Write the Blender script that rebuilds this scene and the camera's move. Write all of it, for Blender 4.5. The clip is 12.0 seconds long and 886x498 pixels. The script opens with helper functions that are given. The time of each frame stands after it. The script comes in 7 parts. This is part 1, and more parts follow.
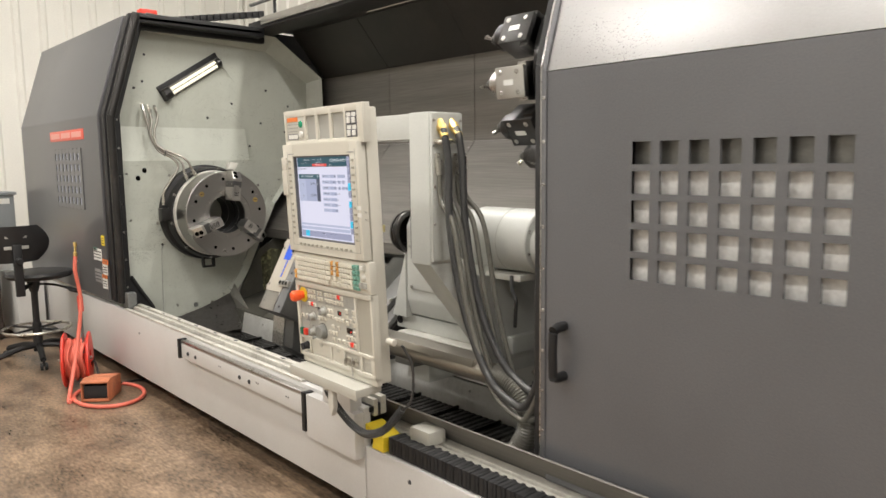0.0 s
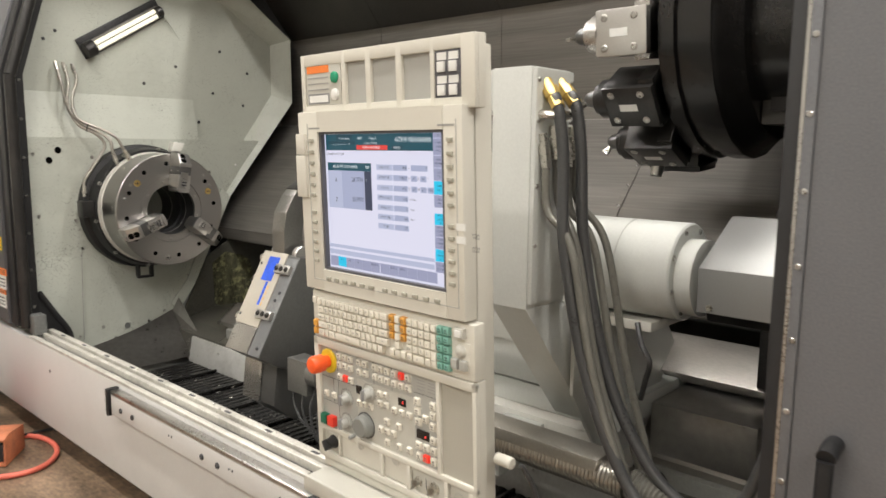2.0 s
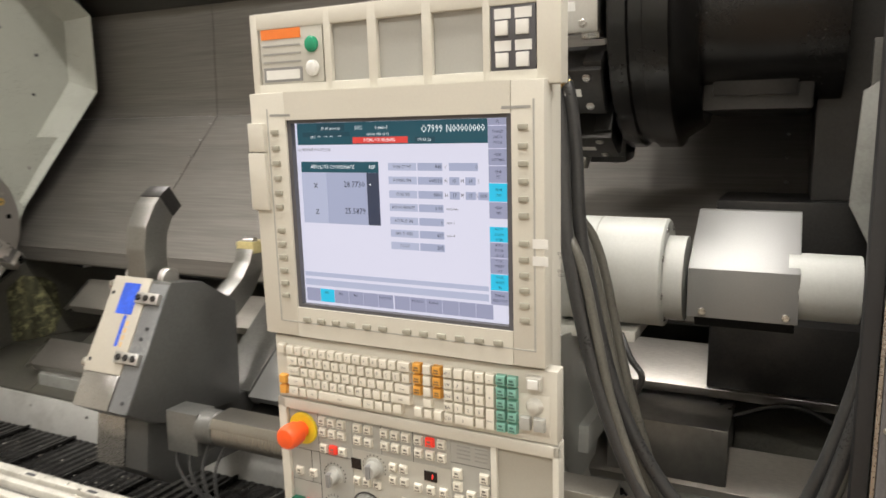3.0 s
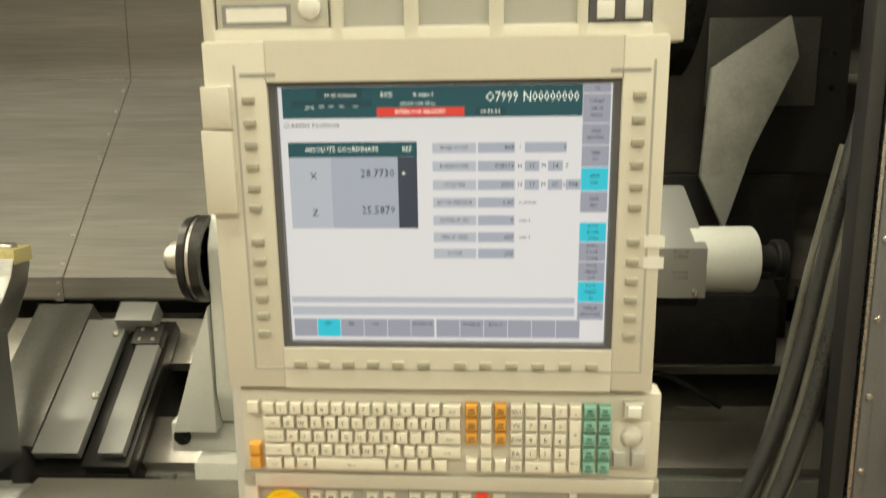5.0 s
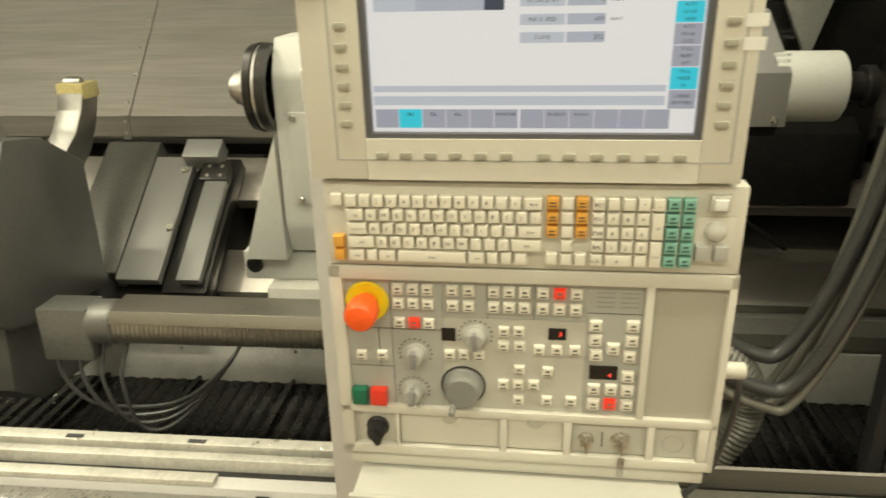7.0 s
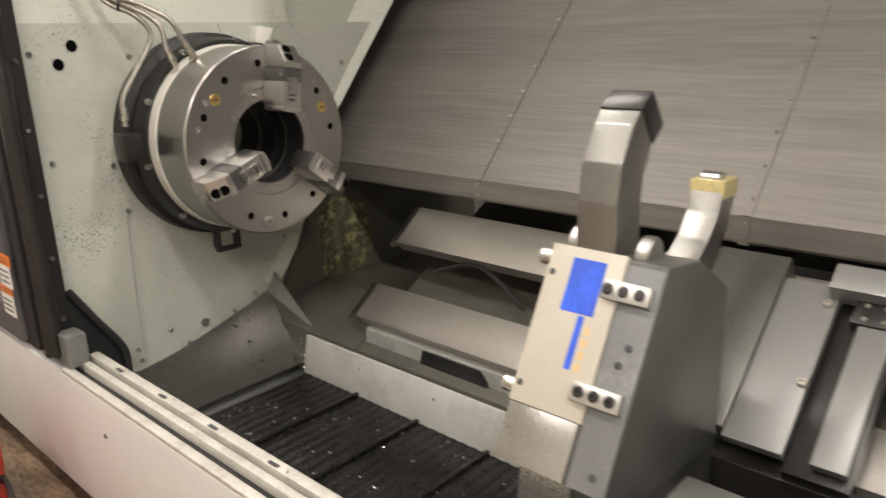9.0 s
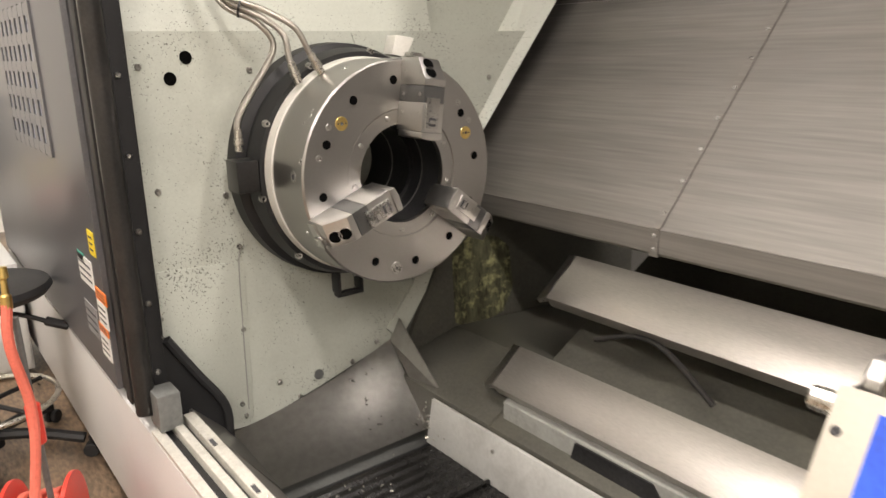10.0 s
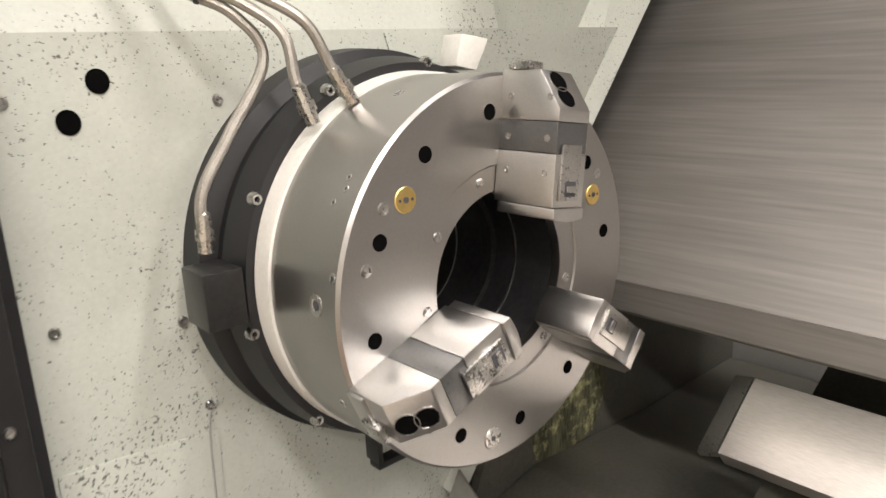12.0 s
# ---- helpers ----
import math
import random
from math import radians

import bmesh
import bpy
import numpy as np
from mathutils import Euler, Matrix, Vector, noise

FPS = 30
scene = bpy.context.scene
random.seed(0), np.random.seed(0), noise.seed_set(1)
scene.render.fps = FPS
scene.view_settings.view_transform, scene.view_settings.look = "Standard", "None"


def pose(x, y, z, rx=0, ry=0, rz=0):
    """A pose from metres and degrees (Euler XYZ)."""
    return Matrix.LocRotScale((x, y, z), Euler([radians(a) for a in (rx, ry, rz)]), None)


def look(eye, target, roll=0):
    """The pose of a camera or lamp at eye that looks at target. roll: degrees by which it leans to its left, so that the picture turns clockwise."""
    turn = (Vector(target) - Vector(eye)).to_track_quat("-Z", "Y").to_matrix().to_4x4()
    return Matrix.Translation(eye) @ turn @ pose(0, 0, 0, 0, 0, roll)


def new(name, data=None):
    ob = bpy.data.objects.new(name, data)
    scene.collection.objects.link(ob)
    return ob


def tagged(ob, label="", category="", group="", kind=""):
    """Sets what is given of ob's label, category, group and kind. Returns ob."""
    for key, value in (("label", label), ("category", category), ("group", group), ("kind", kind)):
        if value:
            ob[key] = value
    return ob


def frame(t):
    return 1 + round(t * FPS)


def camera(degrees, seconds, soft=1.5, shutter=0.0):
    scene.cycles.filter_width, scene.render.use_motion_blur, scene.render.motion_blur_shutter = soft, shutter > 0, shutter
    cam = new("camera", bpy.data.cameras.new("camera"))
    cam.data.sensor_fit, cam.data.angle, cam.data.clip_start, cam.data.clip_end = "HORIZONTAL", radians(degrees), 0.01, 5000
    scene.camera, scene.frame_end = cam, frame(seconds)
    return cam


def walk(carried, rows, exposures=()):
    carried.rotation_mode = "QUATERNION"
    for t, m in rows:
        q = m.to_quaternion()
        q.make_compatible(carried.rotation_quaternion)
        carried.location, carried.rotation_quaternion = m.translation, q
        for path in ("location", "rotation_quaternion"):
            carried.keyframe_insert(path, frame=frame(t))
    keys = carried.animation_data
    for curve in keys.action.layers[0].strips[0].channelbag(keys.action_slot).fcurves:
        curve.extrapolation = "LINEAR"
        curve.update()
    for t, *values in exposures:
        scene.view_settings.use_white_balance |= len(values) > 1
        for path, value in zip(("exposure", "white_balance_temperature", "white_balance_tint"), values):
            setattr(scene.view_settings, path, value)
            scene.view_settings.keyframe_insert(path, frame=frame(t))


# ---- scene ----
cam = camera(63.0, 12.0, shutter=0.4)
PATH = [
    (0, (0.159, 0.155, 1.487), (1.493, 1.626, 1.246), -0.7),
    (0.5, (0.316, 0.405, 1.503), (1.616, 1.904, 1.25), -0.9),
    (1, (0.381, 0.678, 1.481), (1.701, 2.158, 1.226), -1.4),
    (1.5, (0.457, 0.983, 1.479), (1.859, 2.381, 1.198), -0.8),
    (2, (0.571, 1.255, 1.479), (2.036, 2.588, 1.203), 0.6),
    (2.5, (0.602, 1.549, 1.459), (2.202, 2.719, 1.193), 0.4),
    (3, (0.624, 1.817, 1.475), (2.412, 2.664, 1.183), -0.4),
    (3.2, (0.655, 1.898, 1.469), (2.486, 2.648, 1.178), -0.3),
    (4.8, (0.77, 2.319, 1.498), (2.743, 2.394, 1.185), -0.3),
    (5, (0.769, 2.324, 1.474), (2.735, 2.387, 1.113), -0.3),
    (5.5, (0.771, 2.333, 1.434), (2.711, 2.38, 0.948), -0.3),
    (6, (0.765, 2.334, 1.413), (2.677, 2.386, 0.831), -0.6),
    (6.5, (0.754, 2.336, 1.394), (2.641, 2.437, 0.738), -0.7),
    (7, (0.752, 2.363, 1.385), (2.612, 2.557, 0.676), -1.0),
    (7.5, (0.771, 2.458, 1.4), (2.587, 2.916, 0.7), -1.1),
    (7.7, (0.824, 2.504, 1.398), (2.601, 3.124, 0.722), -0.8),
    (9.3, (1.153, 3.102, 1.449), (2.498, 4.474, 0.895), -2.0),
    (9.5, (1.196, 3.178, 1.44), (2.495, 4.595, 0.888), -2.1),
    (10, (1.375, 3.373, 1.452), (2.547, 4.906, 0.923), -1.2),
    (10.5, (1.483, 3.619, 1.448), (2.603, 5.19, 0.92), -1.7),
    (11, (1.524, 3.879, 1.459), (2.688, 5.426, 0.96), -2.9),
    (11.5, (1.631, 4.052, 1.458), (2.823, 5.58, 0.961), -2.5),
    (12, (1.711, 4.243, 1.457), (2.983, 5.701, 0.95), -2.6),
]
LIGHT = [(0, 0.0, 6500, 10), (2.6, 0.0, 6500, 10), (3.6, -0.1, 7000, 9), (4.8, -0.09, 7900, -3), (6.8, -0.06, 8050, -4), (7.6, -0.35, 7400, 2), (9.3, 0.13, 6800, 13), (10.5, 0.46, 6800, 14), (12, 0.62, 6550, 14)]
walk(cam, [(t, look(eye, target, roll)) for t, eye, target, roll in PATH], LIGHT)

# ---- world and lights ----
world = bpy.data.worlds.new("world")
scene.world = world
world.use_nodes = True
world.node_tree.nodes["Background"].inputs[0].default_value = (0.75, 0.78, 0.85, 1)
world.node_tree.nodes["Background"].inputs[1].default_value = 0.05
scene.view_settings.exposure = 0.0


def area_lamp(name, loc, sx, sy, watts, colour=(1.0, 0.96, 0.91)):
    d = bpy.data.lights.new(name, "AREA")
    d.shape, d.size, d.size_y, d.energy, d.color = "RECTANGLE", sx, sy, watts, colour
    ob = new(name, d)
    ob.matrix_world = pose(*loc)
    return ob


LAMP_ROWS = [(x, y) for x in (-2.6, 0.6, 3.4) for y in (-2.0, 2.2, 6.4)]
for lx, ly in LAMP_ROWS:
    area_lamp("ceiling_tube_light", (lx, ly, 5.38), 0.30, 2.4, 120)

# ---- materials ----


def mat(name, colour, rough=0.5, metal=0.0, var=0.08, scale=6.0, bump=0.0, grain=90.0, stretch=(1, 1, 1), dirt=0.0,
        dirt_colour=(0.05, 0.045, 0.04), coat=0.0, rvar=0.1, specks=0.0):
    m = bpy.data.materials.new(name)
    m.use_nodes = True
    nt = m.node_tree
    n, l = nt.nodes, nt.links
    b = n["Principled BSDF"]
    b.inputs["Metallic"].default_value = metal
    b.inputs["Coat Weight"].default_value = coat
    geo = n.new("ShaderNodeNewGeometry")
    mp = n.new("ShaderNodeMapping")
    mp.inputs["Scale"].default_value = stretch
    l.new(geo.outputs["Position"], mp.inputs[0])
    big = n.new("ShaderNodeTexNoise")
    big.inputs["Scale"].default_value, big.inputs["Detail"].default_value = scale, 5
    l.new(mp.outputs[0], big.inputs["Vector"])
    fine = n.new("ShaderNodeTexNoise")
    fine.inputs["Scale"].default_value, fine.inputs["Detail"].default_value = grain, 4
    l.new(mp.outputs[0], fine.inputs["Vector"])
    mixf = n.new("ShaderNodeMath")
    mixf.operation = "MULTIPLY_ADD"
    l.new(fine.outputs[0], mixf.inputs[0])
    mixf.inputs[1].default_value = 0.5
    hb = n.new("ShaderNodeMath")
    hb.operation = "MULTIPLY"
    l.new(big.outputs[0], hb.inputs[0])
    hb.inputs[1].default_value = 0.5
    l.new(hb.outputs[0], mixf.inputs[2])
    ramp = n.new("ShaderNodeValToRGB")
    ramp.color_ramp.elements[0].position, ramp.color_ramp.elements[1].position = 0.3, 0.7
    c = colour
    ramp.color_ramp.elements[0].color = tuple(max(0, v * (1 - var * 1.6)) for v in c) + (1,)
    ramp.color_ramp.elements[1].color = tuple(min(1, v * (1 + var)) for v in c) + (1,)
    l.new(mixf.outputs[0], ramp.inputs[0])
    out = ramp.outputs[0]
    if dirt > 0:
        dn = n.new("ShaderNodeTexNoise")
        dn.inputs["Scale"].default_value, dn.inputs["Detail"].default_value, dn.inputs["Roughness"].default_value = scale * 0.7, 9, 0.72
        l.new(geo.outputs["Position"], dn.inputs["Vector"])
        dr = n.new("ShaderNodeValToRGB")
        dr.color_ramp.elements[0].position, dr.color_ramp.elements[1].position = 0.50, 0.72
        dr.color_ramp.elements[0].color, dr.color_ramp.elements[1].color = (0, 0, 0, 1), (dirt, dirt, dirt, 1)
        l.new(dn.outputs[0], dr.inputs[0])
        mx = n.new("ShaderNodeMix")
        mx.data_type = "RGBA"
        l.new(dr.outputs[0], mx.inputs[0])
        l.new(out, mx.inputs[6])
        mx.inputs[7].default_value = (*dirt_colour, 1)
        out = mx.outputs[2]
    if specks > 0:
        sn_ = n.new("ShaderNodeTexNoise")
        sn_.inputs["Scale"].default_value, sn_.inputs["Detail"].default_value = 210, 2
        l.new(geo.outputs["Position"], sn_.inputs["Vector"])
        wide = n.new("ShaderNodeTexNoise")
        wide.inputs["Scale"].default_value = 5
        l.new(geo.outputs["Position"], wide.inputs["Vector"])
        add = n.new("ShaderNodeMath")
        add.operation = "MULTIPLY_ADD"
        l.new(wide.outputs[0], add.inputs[0])
        add.inputs[1].default_value = 0.35
        l.new(sn_.outputs[0], add.inputs[2])
        sr = n.new("ShaderNodeValToRGB")
        sr.color_ramp.elements[0].position, sr.color_ramp.elements[1].position = 0.865, 0.885
        sr.color_ramp.elements[0].color, sr.color_ramp.elements[1].color = (0, 0, 0, 1), (specks, specks, specks, 1)
        l.new(add.outputs[0], sr.inputs[0])
        sm = n.new("ShaderNodeMix")
        sm.data_type = "RGBA"
        l.new(sr.outputs[0], sm.inputs[0])
        l.new(out, sm.inputs[6])
        sm.inputs[7].default_value = (0.05, 0.045, 0.035, 1)
        out = sm.outputs[2]
    l.new(out, b.inputs["Base Color"])
    rr = n.new("ShaderNodeMapRange")
    rr.inputs[3].default_value, rr.inputs[4].default_value = max(0.03, rough - rvar), min(1, rough + rvar)
    l.new(mixf.outputs[0], rr.inputs[0])
    l.new(rr.outputs[0], b.inputs["Roughness"])
    if bump > 0:
        bp = n.new("ShaderNodeBump")
        bp.inputs["Strength"].default_value, bp.inputs["Distance"].default_value = bump, 0.002
        l.new(fine.outputs[0], bp.inputs["Height"])
        l.new(bp.outputs[0], b.inputs["Normal"])
    return m


def glow(name, colour, power, shade=0.1):
    m = bpy.data.materials.new(name)
    m.use_nodes = True
    b = m.node_tree.nodes["Principled BSDF"]
    b.inputs["Base Color"].default_value = (*[v * shade for v in colour], 1)
    b.inputs["Emission Color"].default_value = (*colour, 1)
    b.inputs["Emission Strength"].default_value = power
    b.inputs["Roughness"].default_value = 0.3
    return m


M_FLOOR = mat("stained_concrete", (0.235, 0.165, 0.11), 0.34, 0, 0.65, 3.2, 0.25, 34, (2.2, 0.7, 1), 0.9, (0.06, 0.04, 0.028), rvar=0.2)
M_SIDING = mat("white_siding", (0.78, 0.77, 0.72), 0.5, 0, 0.05, 1.2, 0, 60)
M_CEIL = mat("ceiling_white", (0.75, 0.75, 0.72), 0.7, 0, 0.05, 1.0)
M_BASE = mat("light_grey_paint", (0.60, 0.59, 0.575), 0.42, 0, 0.04, 2.5, 0.05, 120, dirt=0.12, dirt_colour=(0.3, 0.28, 0.25))
# Broad cloudy tone puts the door's smudgy reflections into the paint colour.
M_CAB = mat("dark_grey_paint", (0.148, 0.151, 0.160), 0.34, 0.3, 0.14, 1.3, 0.14, 220, rvar=0.13)
M_DOORTOP = mat("silver_paint", (0.42, 0.42, 0.42), 0.3, 0.5, 0.06, 2.0, 0.05, 200)
M_HEAD = mat("headstock_paint", (0.50, 0.52, 0.46), 0.45, 0, 0.06, 3.0, 0.08, 140, dirt=0.3, dirt_colour=(0.24, 0.24, 0.20), specks=0.85)
M_BLACK = mat("black_paint", (0.012, 0.012, 0.013), 0.5, 0, 0.2, 5, 0.1, 150)
M_RUBBER = mat("black_rubber", (0.016, 0.016, 0.017), 0.6, 0, 0.2, 8, 0.15, 160)
M_STEEL = mat("machined_steel", (0.48, 0.47, 0.45), 0.28, 1.0, 0.10, 3, 0.0, 220, rvar=0.07)
M_SHEET = mat("brushed_sheet", (0.225, 0.212, 0.196), 0.50, 0.5, 0.19, 3, 0.03, 30, (2, 0.12, 4), dirt=0.25, dirt_colour=(0.2, 0.17, 0.14), rvar=0.1)
M_CAST = mat("grey_casting", (0.16, 0.165, 0.16), 0.45, 0.3, 0.2, 5, 0.25, 90, dirt=0.4)
# Dark steel; on the bore and bed pockets it also carries their shade.
M_DARK = mat("dark_steel_and_shade", (0.05, 0.05, 0.052), 0.32, 0.6, 0.3, 5, 0.2, 100)
M_PANEL = mat("panel_ivory", (0.62, 0.60, 0.53), 0.45, 0, 0.025, 2, 0.06, 300)
M_PANEL2 = mat("panel_grey", (0.40, 0.40, 0.37), 0.5, 0, 0.03, 2, 0.04, 300)
M_TAIL = mat("tailstock_paint", (0.56, 0.57, 0.54), 0.38, 0, 0.05, 3, 0.05, 150, dirt=0.15, dirt_colour=(0.25, 0.24, 0.2))
M_WHITE = mat("white_plate", (0.70, 0.69, 0.64), 0.45, 0, 0.06, 5, 0.06, 150, dirt=0.2, dirt_colour=(0.35, 0.3, 0.22))
M_BLUE = mat("blue_dye", (0.02, 0.09, 0.62), 0.45, 0, 0.2, 20, 0.1, 100)
M_RED = mat("red_plastic", (0.72, 0.05, 0.03), 0.4, 0, 0.1, 6)
M_REDHOSE = mat("red_hose", (0.70, 0.16, 0.11), 0.5, 0, 0.12, 10, 0.1, 120)
M_ORANGE = mat("orange_plastic", (0.80, 0.17, 0.045), 0.4, 0, 0.08, 8)
M_YELLOW = mat("yellow_plastic", (0.82, 0.62, 0.03), 0.45, 0, 0.08, 8)
M_BRASS = mat("brass", (0.75, 0.55, 0.2), 0.3, 1.0, 0.12, 12)
# Black without sheen: puts the shade inside holes into flat discs.
M_PIT = mat("painted_hole_shade", (0.004, 0.004, 0.004), 0.9, 0, 0.1, 8)
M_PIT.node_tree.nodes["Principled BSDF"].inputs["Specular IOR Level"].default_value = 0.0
M_CHUTE = mat("smeared_chute_steel", (0.36, 0.35, 0.33), 0.30, 0.85, 0.12, 3, 0.02, 40, dirt=0.22, dirt_colour=(0.09, 0.085, 0.075))
M_TRAY = mat("scuffed_pale_tray", (0.58, 0.58, 0.555), 0.4, 0.1, 0.08, 5, 0.1, 90, dirt=0.55, dirt_colour=(0.20, 0.19, 0.17))
M_HOSE = mat("braided_hose", (0.38, 0.36, 0.32), 0.35, 0.7, 0.2, 30, 0.5, 500)
M_BLKHOSE = mat("black_hose", (0.05, 0.05, 0.05), 0.30, 0, 0.2, 10, 0.1, 200)
M_LABELW = mat("white_label", (0.75, 0.75, 0.72), 0.4, 0, 0.04, 8)
M_LABELO = mat("orange_label", (0.85, 0.22, 0.04), 0.4, 0, 0.05, 8)
M_LABELG = mat("green_label", (0.03, 0.28, 0.2), 0.4, 0, 0.05, 8)
M_INK = mat("ink", (0.05, 0.05, 0.055), 0.5, 0, 0.1, 8)
M_WORN = mat("worn_pale_rail", (0.64, 0.62, 0.56), 0.38, 0.3, 0.15, 9, 0.15, 120, dirt=0.5, dirt_colour=(0.12, 0.10, 0.08))
# Blue tone stands for the glow in the louvre slots.
M_LOUVRE = mat("painted_louvre_glow", (0.34, 0.37, 0.47), 0.3, 0.2, 0.15, 8)
M_REDSIGN = mat("red_sign", (0.78, 0.13, 0.09), 0.4, 0, 0.05, 8)
M_LABELR = mat("pale_red_print", (0.80, 0.35, 0.30), 0.4, 0, 0.05, 8)
M_LABELK = mat("grey_label", (0.25, 0.25, 0.25), 0.4, 0, 0.05, 8)
M_GUN = mat("gun_black_steel", (0.035, 0.034, 0.033), 0.32, 0.5, 0.2, 6, 0.12, 140, dirt=0.25, dirt_colour=(0.12, 0.10, 0.09))
M_GUN2 = mat("dark_ground_steel", (0.16, 0.16, 0.158), 0.3, 0.8, 0.1, 8, 0.0, 200)
M_CHUCK = mat("ground_chuck_steel", (0.38, 0.37, 0.355), 0.34, 1.0, 0.04, 2, 0.0, 260, rvar=0.03)
M_JAW = mat("jaw_steel", (0.56, 0.55, 0.53), 0.34, 1.0, 0.06, 9, 0.0, 260, rvar=0.06)
M_FIT = mat("zinc_fitting", (0.62, 0.60, 0.55), 0.28, 1.0, 0.12, 20, 0.05, 200)
M_ROOF = mat("dark_roof_paint", (0.045, 0.043, 0.04), 0.42, 0.2, 0.2, 3, 0.1, 120, dirt=0.3, dirt_colour=(0.10, 0.085, 0.07))
M_BED = mat("dark_bed_paint", (0.12, 0.117, 0.10), 0.33, 0.2, 0.2, 4, 0.15, 110, dirt=0.45, dirt_colour=(0.17, 0.16, 0.12))
M_SPLASH = mat("coolant_residue", (0.11, 0.108, 0.065), 0.5, 0, 0.8, 24, 0.4, 120, (1, 1, 0.25), dirt=1.0, dirt_colour=(0.60, 0.59, 0.30))
M_WAY = mat("bright_way_steel", (0.50, 0.475, 0.44), 0.37, 0.9, 0.12, 3, 0.03, 110, (4, 0.5, 4), rvar=0.08)
M_CASTL = mat("scuffed_grey_casting", (0.36, 0.365, 0.34), 0.42, 0.1, 0.1, 5, 0.2, 110, dirt=0.6, dirt_colour=(0.10, 0.095, 0.08))
M_CONV = mat("oily_black_plate", (0.014, 0.0135, 0.013), 0.27, 0.3, 0.3, 9, 0.25, 130, dirt=0.3, dirt_colour=(0.06, 0.055, 0.05))
# Pale colour holds the bright reflection seen in the door's pane.
M_PANE = mat("pane_with_reflection", (0.78, 0.78, 0.77), 0.35, 0, 0.15, 11, 0.05, 80)
M_PANEL2L = mat("panel_light_grey", (0.50, 0.49, 0.44), 0.48, 0, 0.03, 2, 0.04, 300)
M_PANEL2B = mat("panel_inset_grey", (0.40, 0.385, 0.33), 0.5, 0, 0.03, 2, 0.04, 300)
M_PANEL2D = mat("panel_dark_grey", (0.23, 0.235, 0.22), 0.42, 0, 0.04, 4, 0.04, 300)
M_PRINT = mat("faint_print", (0.32, 0.32, 0.30), 0.5, 0, 0.05, 8)
M_INK2 = mat("soft_ink", (0.16, 0.15, 0.13), 0.5, 0, 0.05, 8)
M_TEALINK = mat("teal_ink", (0.05, 0.13, 0.11), 0.5, 0, 0.05, 8)
M_BUTTONF = mat("button_field_grey", (0.09, 0.09, 0.10), 0.45, 0, 0.05, 8)
M_GREENB = mat("green_lens", (0.02, 0.30, 0.16), 0.25, 0, 0.05, 8)
M_GREENB2 = mat("dark_green_button", (0.01, 0.14, 0.08), 0.3, 0, 0.05, 8)
M_REDB = glow("red_lit_key", (0.9, 0.05, 0.03), 0.35, 0.8)
M_REDB2 = mat("red_button", (0.75, 0.05, 0.03), 0.3, 0, 0.05, 8)
M_ESTOP = mat("orange_red_button", (0.90, 0.11, 0.02), 0.38, 0, 0.06, 10)
M_KEYW = mat("ivory_key", (0.74, 0.71, 0.62), 0.4, 0, 0.04, 25, 0.03, 400)
M_KEYO = mat("orange_key", (0.72, 0.36, 0.07), 0.4, 0, 0.05, 25)
M_KEYT = mat("teal_key", (0.22, 0.46, 0.38), 0.4, 0, 0.05, 25)
M_KEYG = mat("grey_key", (0.36, 0.35, 0.29), 0.45, 0, 0.05, 25)
M_GLOSSB = mat("black_window", (0.012, 0.01, 0.01), 0.12, 0, 0.05, 8)
M_SILVER = mat("silver_cover", (0.28, 0.28, 0.275), 0.38, 0.35, 0.04, 4, 0.08, 260)
M_GREYHOSE = mat("grey_rubber_hose", (0.15, 0.145, 0.125), 0.3, 0.1, 0.2, 12, 0.2, 200, dirt=0.3, dirt_colour=(0.2, 0.19, 0.16))
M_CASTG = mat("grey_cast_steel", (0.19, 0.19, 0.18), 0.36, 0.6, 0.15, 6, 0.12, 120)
M_RIB = mat("ribbed_steel_hose", (0.36, 0.34, 0.30), 0.32, 0.9, 0.08, 5, 0.03, 160)
M_REST = mat("dark_rest_paint", (0.10, 0.10, 0.096), 0.38, 0.3, 0.12, 6, 0.12, 120, dirt=0.25)
M_CREAM = mat("cream_plate", (0.47, 0.44, 0.375), 0.36, 0.1, 0.05, 5, 0.06, 150, dirt=0.15, dirt_colour=(0.4, 0.35, 0.25))
M_CREAMB = mat("yellowed_holder", (0.72, 0.62, 0.30), 0.36, 0.2, 0.15, 9, 0.06, 150)
M_SCUFF = mat("scuffed_dark_paint", (0.16, 0.165, 0.17), 0.42, 0.1, 0.1, 8, 0.15, 120, dirt=0.55, dirt_colour=(0.55, 0.54, 0.50))
M_ORANGEP = mat("tan_print", (0.62, 0.42, 0.2), 0.5, 0, 0.1, 8)
M_RARM = mat("rest_arm_steel", (0.27, 0.265, 0.25), 0.34, 0.9, 0.12, 7, 0.08, 140)
M_TURRET = mat("turret_black", (0.014, 0.0135, 0.013), 0.24, 0.2, 0.3, 5, 0.12, 100, dirt=0.2, dirt_colour=(0.05, 0.04, 0.035))
M_SEAT = mat("black_polyurethane", (0.02, 0.02, 0.021), 0.5, 0, 0.2, 9, 0.3, 200)
M_RUST = mat("rusty_orange_paint", (0.50, 0.17, 0.08), 0.55, 0, 0.25, 14, 0.2, 120, dirt=0.4)
M_CHEST = mat("dark_brown_steel", (0.055, 0.04, 0.035), 0.45, 0, 0.15, 5, 0.1, 120)
M_CAB2 = mat("grey_steel_box", (0.27, 0.29, 0.30), 0.4, 0.1, 0.06, 5)
M_SIDEP = mat("white_cabinet_paint", (0.66, 0.66, 0.64), 0.4, 0, 0.05, 4)
M_LED = glow("red_digit", (1.0, 0.05, 0.04), 2.5)
